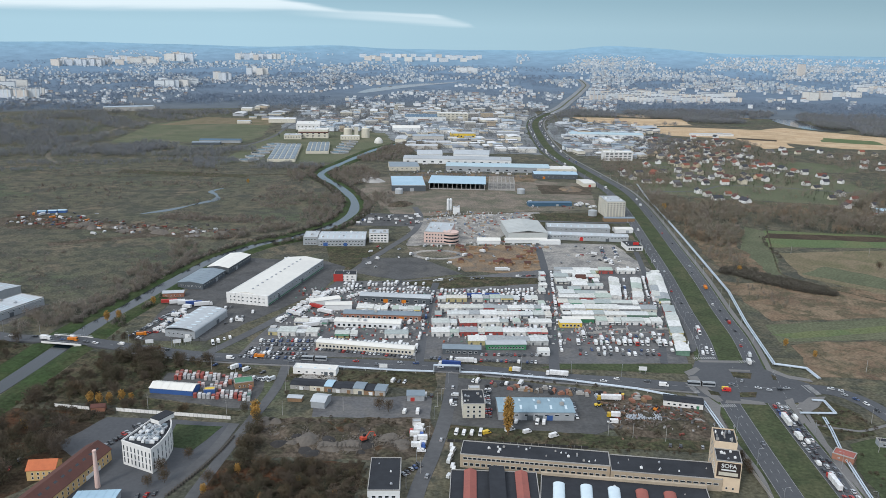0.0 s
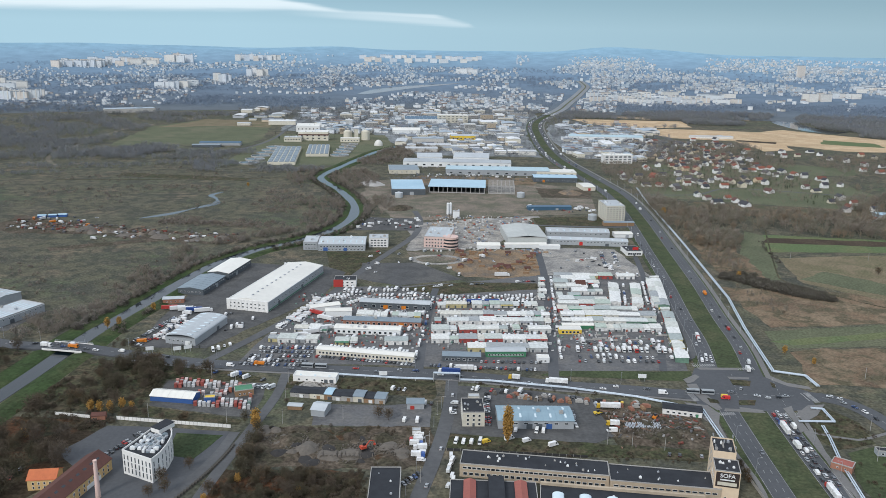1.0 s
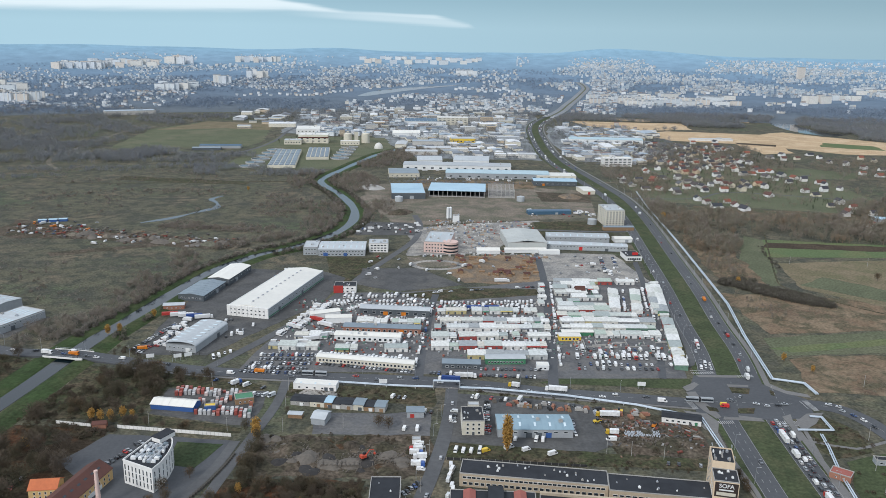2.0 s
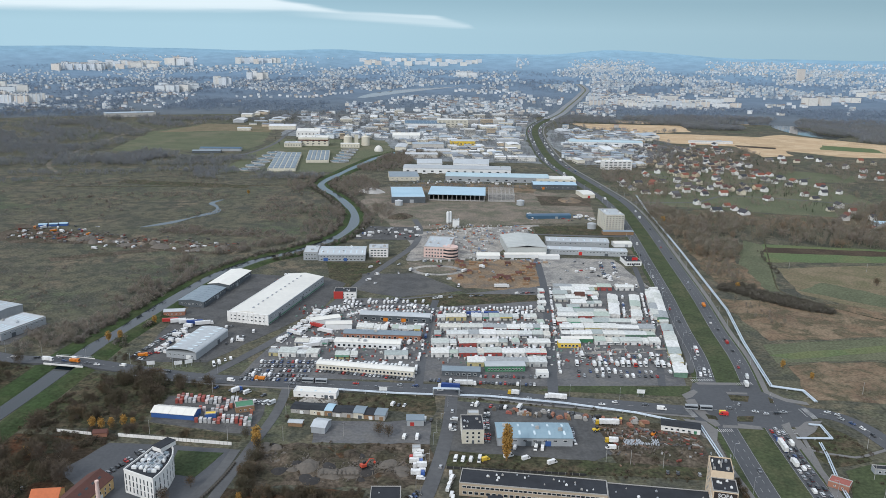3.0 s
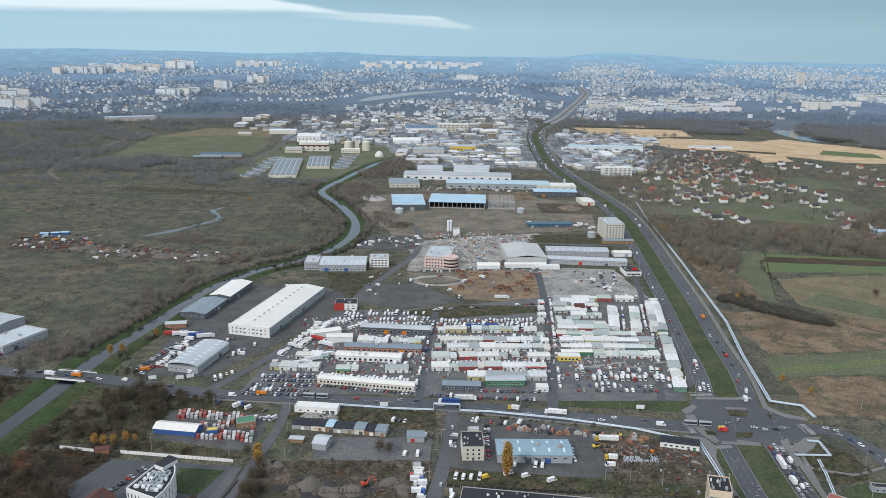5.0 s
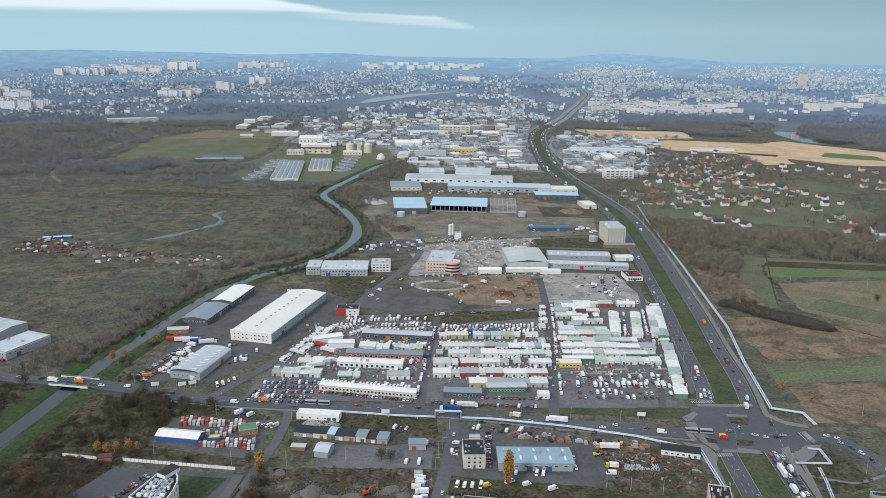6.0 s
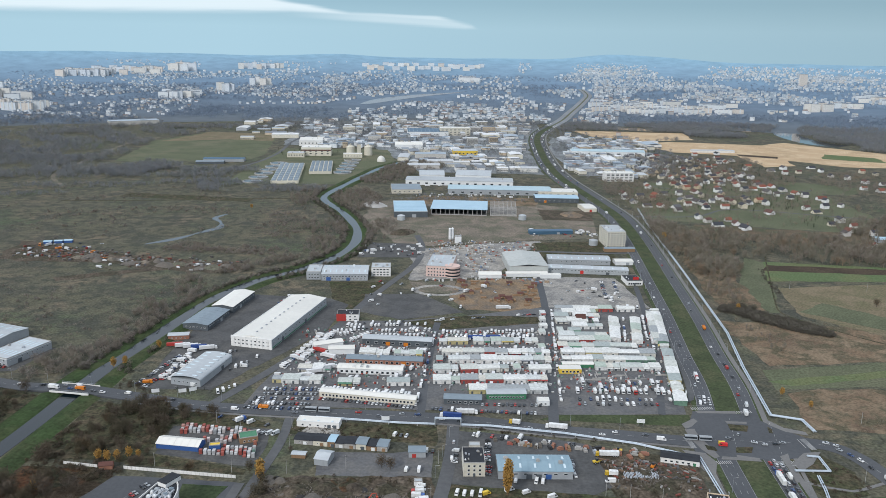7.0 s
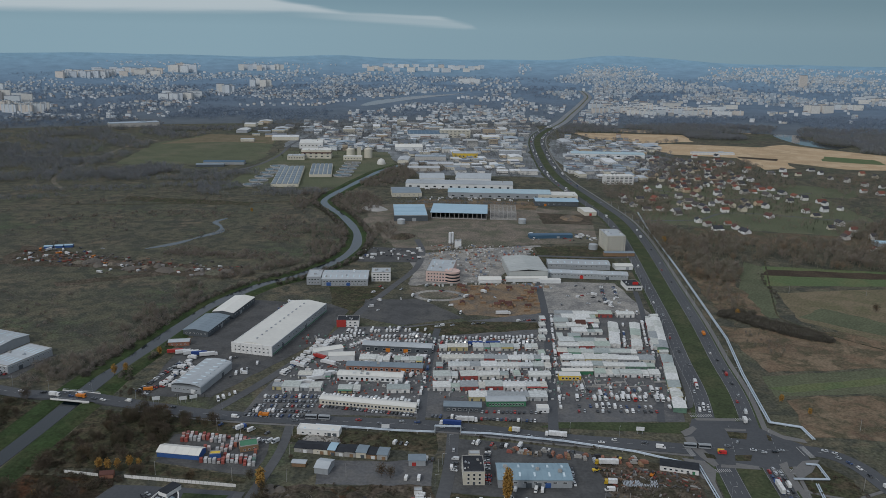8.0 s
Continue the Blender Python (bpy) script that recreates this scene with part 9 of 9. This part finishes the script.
def lamp_post(x, y, heading, h=10.0):
    root = tagged(new("street_lamp"), "grey steel street lamp with a curved arm", "street lamp", "street lamps")
    root.matrix_basis = pose(x, y, 0.1, 0, 0, heading)
    g = Geo()
    g.tube((0, 0, 0), (0, 0, h), 0.13, 0.07, 6)
    part("pole", g, M["steel"], root)
    g = Geo()
    g.tube((0, 0, h), (1.8, 0, h + 0.4), 0.06, 0.05, 6)
    part("arm", g, M["steel"], root)
    g = Geo()
    g.box(2.2, 0, h + 0.32, 0.9, 0.3, 0.16)
    part("lamp_head", g, M["concrete"], root)


axis_line = soft_line(AXIS, 1.0)
for shift, turn in ((23.5, -90), (-21.5, 90)):
    pts = offsets(axis_line, shift)
    for i in range(60, 1100, 38):
        if 460 < pts[i][1] < 540:
            continue
        d = axis_line[i + 1] - axis_line[i]
        lamp_post(*pts[i], math.degrees(math.atan2(d.y, d.x)) + turn)
cl = soft_line(CROSS, 1.0)
pts = offsets(cl, 8.6)
for i in range(120, 640, 36):
    d = cl[i + 1] - cl[i]
    lamp_post(*pts[i], math.degrees(math.atan2(d.y, d.x)) - 90, 9)
for i in range(6):
    lamp_post(-17 + i * 4.4, 360 + i * 26, 0, 8)

# concrete wall along the office plot
def wall_run(label, a, b, h, mat, step=2.6):
    a, b = Vector(a), Vector(b)
    d = b - a
    k = int(d.length / step)
    root = tagged(new("fence"), label, "fence")
    root.matrix_basis = pose(a.x, a.y, 0, 0, 0, math.degrees(math.atan2(d.y, d.x)))
    g = Geo()
    g.box(0, 0, 0, step - 0.16, 0.1, h)
    slab = g.mesh("panel", [M[mat]])
    g = Geo()
    g.box(0, 0, 0, 0.16, 0.18, h + 0.1)
    post = g.mesh("post", [M["concrete"]])
    for i in range(k):
        part("panel", slab, None, root, at=pose((i + 0.5) * step, 0, 0.1))
        part("post", post, None, root, at=pose(i * step, 0, 0.1))


wall_run("pale concrete panel wall", (-198, 442), (-124, 433), 2.2, "white_render")
wall_run("pale concrete panel wall", (-238, 447), (-213, 443), 2.0, "white_render")
wall_run("grey panel fence along the factory", (167, 420), (168, 345), 2.0, "concrete")
wall_run("wire-grey fence before the long hall", (4, 410), (84, 404), 1.6, "dark_metal", 4.0)

# bridge over the river
root = tagged(new("road_bridge"), "low concrete road bridge with railings", "bridge")
root.matrix_basis = pose(-279, 553, 0, 0, 0, -9)
g = Geo()
g.box(0, 0, 1.9, 27, 14.6, 0.36)
part("deck", g, M["concrete"], root)
for s in (-1, 1):
    g = Geo()
    g.box(0, s * 7.6, 1.7, 32, 0.5, 1.25)
    part("edge_beam", g, M["white_render"], root)
    g = Geo()
    for i in range(17):
        g.box(-15.2 + i * 1.9, s * 7.6, 2.95, 0.1, 0.1, 1.0)
    g.box(0, s * 7.6, 3.9, 31, 0.12, 0.12)
    part("railing", g, M["steel"], root)
    g = Geo()
    g.box(s * 12.5, 0, 0, 5, 15.4, 1.9)
    part("abutment", g, M["concrete"], root)

# rubble ground: heaps, excavator, blocks
def heap(label, x, y, r, h, mat, seed):
    g = Geo()
    k, m = 18, 6
    for j in range(m + 1):
        for i in range(k):
            a = 2 * math.pi * i / k
            q = r * (1 - j / m * 0.97)
            z = h * (1 - (1 - j / m) ** 1.6) + 0.5 * h * noise.noise(Vector((x + q * math.cos(a) * 0.5, y + q * math.sin(a) * 0.5, seed))) * (j / m) * (1.2 - j / m) - 0.1
            w = 1 + 0.25 * noise.noise(Vector((math.cos(a) * 1.3, math.sin(a) * 1.3, seed)))
            g.v.append((q * w * math.cos(a), q * w * 0.75 * math.sin(a), z))
    for j in range(m):
        for i in range(k):
            t = (i + 1) % k
            g.f.append((j * k + i, j * k + t, (j + 1) * k + t, (j + 1) * k + i))
            g.m.append(0)
    g.f.append(tuple(m * k + i for i in range(k)))
    g.m.append(0)
    tagged(part("earth_mound", g, M[mat], at=pose(x, y, 0.05, 0, 0, seed * 37)), label, "mound")


for i, (x, y, r, h, mat) in enumerate(((-88, 420, 11, 2.6, "earth"), (-76, 410, 9, 2.4, "rubble"), (-92, 404, 5, 1.6, "coal"), (-62, 402, 8, 2.6, "rubble"), (-50, 404, 9, 2.6, "rubble"), (-42, 404, 6, 1.6, "coal"), (-70, 424, 10, 2.2, "earth"), (-52, 424, 8, 2.4, "earth"), (-34, 424, 9, 2.2, "earth"), (-22, 408, 6, 1.4, "rubble"), (-30, 414, 7, 1.6, "rubble"), (-103, 412, 8, 2, "earth"), (-84, 432, 7, 1.6, "earth"), (128, 446, 8, 1.4, "earth"), (140, 436, 10, 1.2, "earth"), (112, 430, 8, 1, "earth"), (-88, 493, 12, 1.2, "gravel"), (-75, 494, 8, 1.2, "gravel"))):
    heap("heap of earth and demolition rubble", x, y, r, h, mat, i + 1)
for i in range(14):
    t = i / 13
    heap("long heap of gravel in the scrap yard", -450 + 190 * t, 935 - 38 * t + 8 * math.sin(i * 2.1), 10 + 4 * math.sin(i * 1.7), 3 + 1.5 * math.sin(i), "rubble" if i % 3 else "cleared", 40 + i)
heap("sandy spoil heap on the building site", -60, 1095, 22, 5, "earth", 60)
heap("sandy spoil heap on the building site", 200, 1235, 24, 5, "sand", 61)
heap("white rubble heap by the river hall", -118, 1290, 26, 6, "concrete", 62)
rq = random.Random(17)
for i in range(34):
    heap("low mound of tipped earth and rubble", rq.uniform(-106, -12), rq.uniform(392, 434), rq.uniform(3, 7), rq.uniform(0.6, 1.9), rq.choice(["earth", "rubble", "earth", "coal", "leaf_litter"]), 100 + i)
rc = random.Random(8)
g = Geo()
for i in range(1100):
    cx_, cy_ = rc.choice(((-55, 403), (-24, 409), (-84, 493), (-76, 412), (-40, 412), (130, 440), (-90, 420)))
    x, y = rc.gauss(cx_, 7), rc.gauss(cy_, 4)
    g.box(x, y, 0.0, rc.uniform(0.3, 1.4), rc.uniform(0.3, 1.1), rc.uniform(0.3, 1.1), 0, rc.uniform(0, 90), 0.75)
tagged(part("rubble_blocks", g, M["rubble"]), "broken concrete blocks scattered over the ground", "rubble", kind="stuff")
for i in range(18):
    g = Geo()
    g.disc_x(0, 0, 1.1, 1.1, 2.2, 12)
    tagged(part("concrete_pipe", g, M["rubble"], at=pose(-66 + (i % 9) * 2.5, 400 + (i // 9) * 2.6, 0.1, 0, 0, 8)), "stored concrete pipe section", "pipe", "stored pipe sections")
ex = tagged(new("excavator"), "red crawler excavator with raised boom", "excavator")
ex.matrix_basis = pose(-43, 407, 1.6, 0, 0, 35)
for s in (-1, 1):
    g = Geo()
    side_solid(g, [(-2.0, 0.1), (2.0, 0.1), (2.3, 0.5), (2.0, 0.95), (-2.0, 0.95), (-2.3, 0.5)], 0.6)
    part("track", g, M["rubber"], ex, at=pose(0, s * 1.1, 0))
g = Geo()
g.box(-0.6, 0, 1.0, 3.4, 2.6, 1.2)
g.box(-1.6, 0, 2.2, 1.4, 2.4, 0.5)
part("body", g, M["excavator_red"], ex)
g = Geo()
g.box(0.7, 0.75, 2.2, 1.6, 1.1, 1.4, 0, 0, 0.85)
part("cab", g, M["glass"], ex)
g = Geo()
g.tube((1.0, -0.2, 1.9), (3.6, -0.2, 4.6), 0.35, 0.28, 6)
g.tube((3.6, -0.2, 4.6), (6.2, -0.2, 4.0), 0.28, 0.2, 6)
part("boom", g, M["excavator_red"], ex)
g = Geo()
g.tube((6.2, -0.2, 4.0), (6.8, -0.2, 1.8), 0.2, 0.16, 6)
g.box(6.8, -0.2, 1.0, 1.0, 1.2, 0.9)
part("bucket", g, M["excavator_red"], ex)
# storage ground east of the workshop: pipes and girders
for i in range(26):
    g = Geo()
    g.tube((0, -3.4, 0.5), (0, 3.4, 0.5 + 0.3 * rc.random()), 0.32, 0.32, 8)
    tagged(part("steel_tube", g, M["steel"], at=pose(114 + i * 0.85, 444 + rc.uniform(-1, 1), 0.1, 0, 0, rc.uniform(-6, 6))), "long steel tube lying in a row", "tube", "stored steel tubes")
for i in range(40):
    g = Geo()
    l_m = rc.uniform(3, 7)
    g.box(0, 0, 0, l_m, 2.3, 1.4)
    g.box(0, 0, 1.4, l_m * 0.6, 1.6, rc.uniform(0.3, 1.2))
    x = rc.uniform(30, 150)
    y = 492 - (x - 30) * 0.2 + rc.uniform(-7, 2)
    tagged(part("scrap_container", g, M[rc.choice(["brick", "timber", "steel", "dark_metal", "concrete", "rubble", "brick", "red_sheet"])], at=pose(x, y, 0.1, 0, 0, rc.uniform(-20, 20) + rc.choice((0, 90)))), "open container heaped with scrap", "container", "scrap containers in the yard")
# car park bays beside the office
g = Geo()
for i in range(9):
    g.box(-137 + i * 0.5, 366 + i * 3.0, 0.092, 5.0, 0.16, 0.02, 0, 8)
tagged(part("bay_marking", g, M["line_paint"]), "white parking bay lines", "road marking", kind="stuff")
g = Geo()
for i in range(30):
    t = i / 29
    g.box(-136 + 6 * math.sin(t * 2) + 12 * t, 350 + 62 * t, 0.1, 1.5, 2.2, 1.1, 0, 20, 0.8)
tagged(part("hedge", g, M["hedge"]), "clipped hedge along the office drive", "hedge", kind="stuff")
# billboards along the cross road
for x, y, rot in ((-196, 549, 20), (-189, 552, 30), (-216, 548, 15), (-40, 509, 0), (140, 511, -4), (186, 560, 80)):
    root = tagged(new("billboard"), "white advertising board on two posts", "billboard", "billboards by the road")
    root.matrix_basis = pose(x, y, 0.1, 0, 0, rot)
    for s in (-1.8, 1.8):
        g = Geo()
        g.tube((s, 0, 0), (s, 0, 3), 0.12, 0.12, 6)
        part("post", g, M["steel"], root)
    g = Geo()
    g.box(0, 0, 2.6, 5.6, 0.25, 2.8)
    part("board", g, M["white_panel"], root)

# utility poles of the side streets and fields
pg = Geo()
pg.tube((0, 0, 0), (0, 0, 9.5), 0.16, 0.1, 7)
pole_mesh = pg.mesh("pole", [M["concrete"]])
pg = Geo()
pg.box(0, 0, 8.6, 1.8, 0.14, 0.14)
for s in (-0.8, 0, 0.8):
    pg.tube((s, 0, 8.74), (s, 0, 9.0), 0.05, 0.05, 6)
arm_mesh = pg.mesh("cross_arm", [M["dark_metal"]])
for x, y, rot in ((-100, 470, 30), (-104, 500, 30), (-96, 440, 30), (-60, 447, 0), (-2, 455, 80), (-6, 415, 80), (-10, 375, 80), (98, 420, 0), (112, 418, 0), (130, 414, 0), (-158, 506, 10), (-140, 500, 10), (386, 850, 0), (470, 845, 0), (300, 520, 0), (262, 440, 0), (248, 405, 0), (-180, 446, 0), (-130, 440, 0), (240, 380, 0)):
    root = tagged(new("utility_pole"), "grey concrete utility pole with cross arm", "pole", "utility poles")
    root.matrix_basis = pose(x, y, 0, 0, 0, rot)
    part("pole", pole_mesh, None, root)
    part("cross_arm", arm_mesh, None, root)


# yellow loaders on the storage ground
def loader(x, y, rot, label, mat):
    root = tagged(new("wheel_loader"), label, "loader")
    root.matrix_basis = pose(x, y, 0.12, 0, 0, rot)
    g = Geo()
    side_solid(g, [(-3.0, 0.9), (1.2, 0.9), (1.2, 1.6), (-0.6, 1.9), (-3.0, 2.0)], 2.2)
    part("body", g, M[mat], root)
    g = Geo()
    g.box(-0.4, 0, 1.9, 1.5, 1.5, 1.4, 0, 0, 0.88)
    part("cab", g, M["glass"], root)
    g = Geo()
    g.tube((0.9, 0, 1.4), (3.0, 0, 0.9), 0.22, 0.18, 6)
    part("arm", g, M[mat], root)
    g = Geo()
    side_solid(g, [(2.9, 0.2), (4.0, 0.15), (3.2, 1.2), (2.9, 1.2)], 2.6)
    part("bucket", g, M["dark_metal"], root)
    big = wheel_mesh(0.75, 0.55)
    for u in (-2.0, 0.9):
        for s in (-1.1, 1.1):
            part("wheel", big, None, root, at=pose(u, s, 0.75))


loader(116, 474, 170, "yellow wheel loader beside scrap heaps", "yellow_panel")
loader(135, 455, 60, "orange wheel loader on earthy ground", "orange_paint")
loader(100, 459, 20, "yellow wheel loader in the storage yard", "yellow_panel")
loader(-415, 930, 20, "orange wheel loader in the scrap yard", "orange_paint")
loader(-440, 945, 80, "yellow wheel loader in the scrap yard", "yellow_panel")
rg = random.Random(55)
g = Geo()
for i in range(420):
    x = rg.uniform(30, 160)
    y = 478 - (x - 30) * 0.16 - abs(rg.gauss(0, 16))
    if x < 104 and y < 478 - (x - 30) * 0.14:
        continue
    g.box(x, y, 0.08, rg.uniform(0.6, 5), rg.uniform(0.3, 1.6), rg.uniform(0.2, 1.1), 0, rg.uniform(0, 180))
tagged(part("scrap_pieces", g, M["scrap_mix"]), "girders, boards and scrap strewn over the storage ground", "scrap", kind="stuff")
g = Geo()
for i in range(260):
    t_ = rg.random()
    g.box(-540 + 300 * t_, 968 - 66 * t_ + rg.gauss(0, 13), 0.05, rg.uniform(1, 5), rg.uniform(1, 3), rg.uniform(0.5, 2.4), 0, rg.uniform(0, 180))
tagged(part("scrap_pieces", g, M["scrap_mix"]), "heaps of scrap and containers in the heath yard", "scrap", kind="stuff")
g = Geo()
for i in range(700):
    x, y = rg.uniform(-20, 118), rg.uniform(858, 1050)
    if math.hypot(x + 2, y - 900) < 34 or math.hypot(x - 96, y - 920) < 44:
        continue
    g.box(x, y, 0.08, rg.uniform(1, 6), rg.uniform(0.6, 3), rg.uniform(0.3, 2.0), 0, rg.choice((0, 90)) + rg.uniform(-8, 8))
tagged(part("building_materials", g, M["site_mix"]), "pallets, boards and cabins spread over the building site", "materials", kind="stuff")
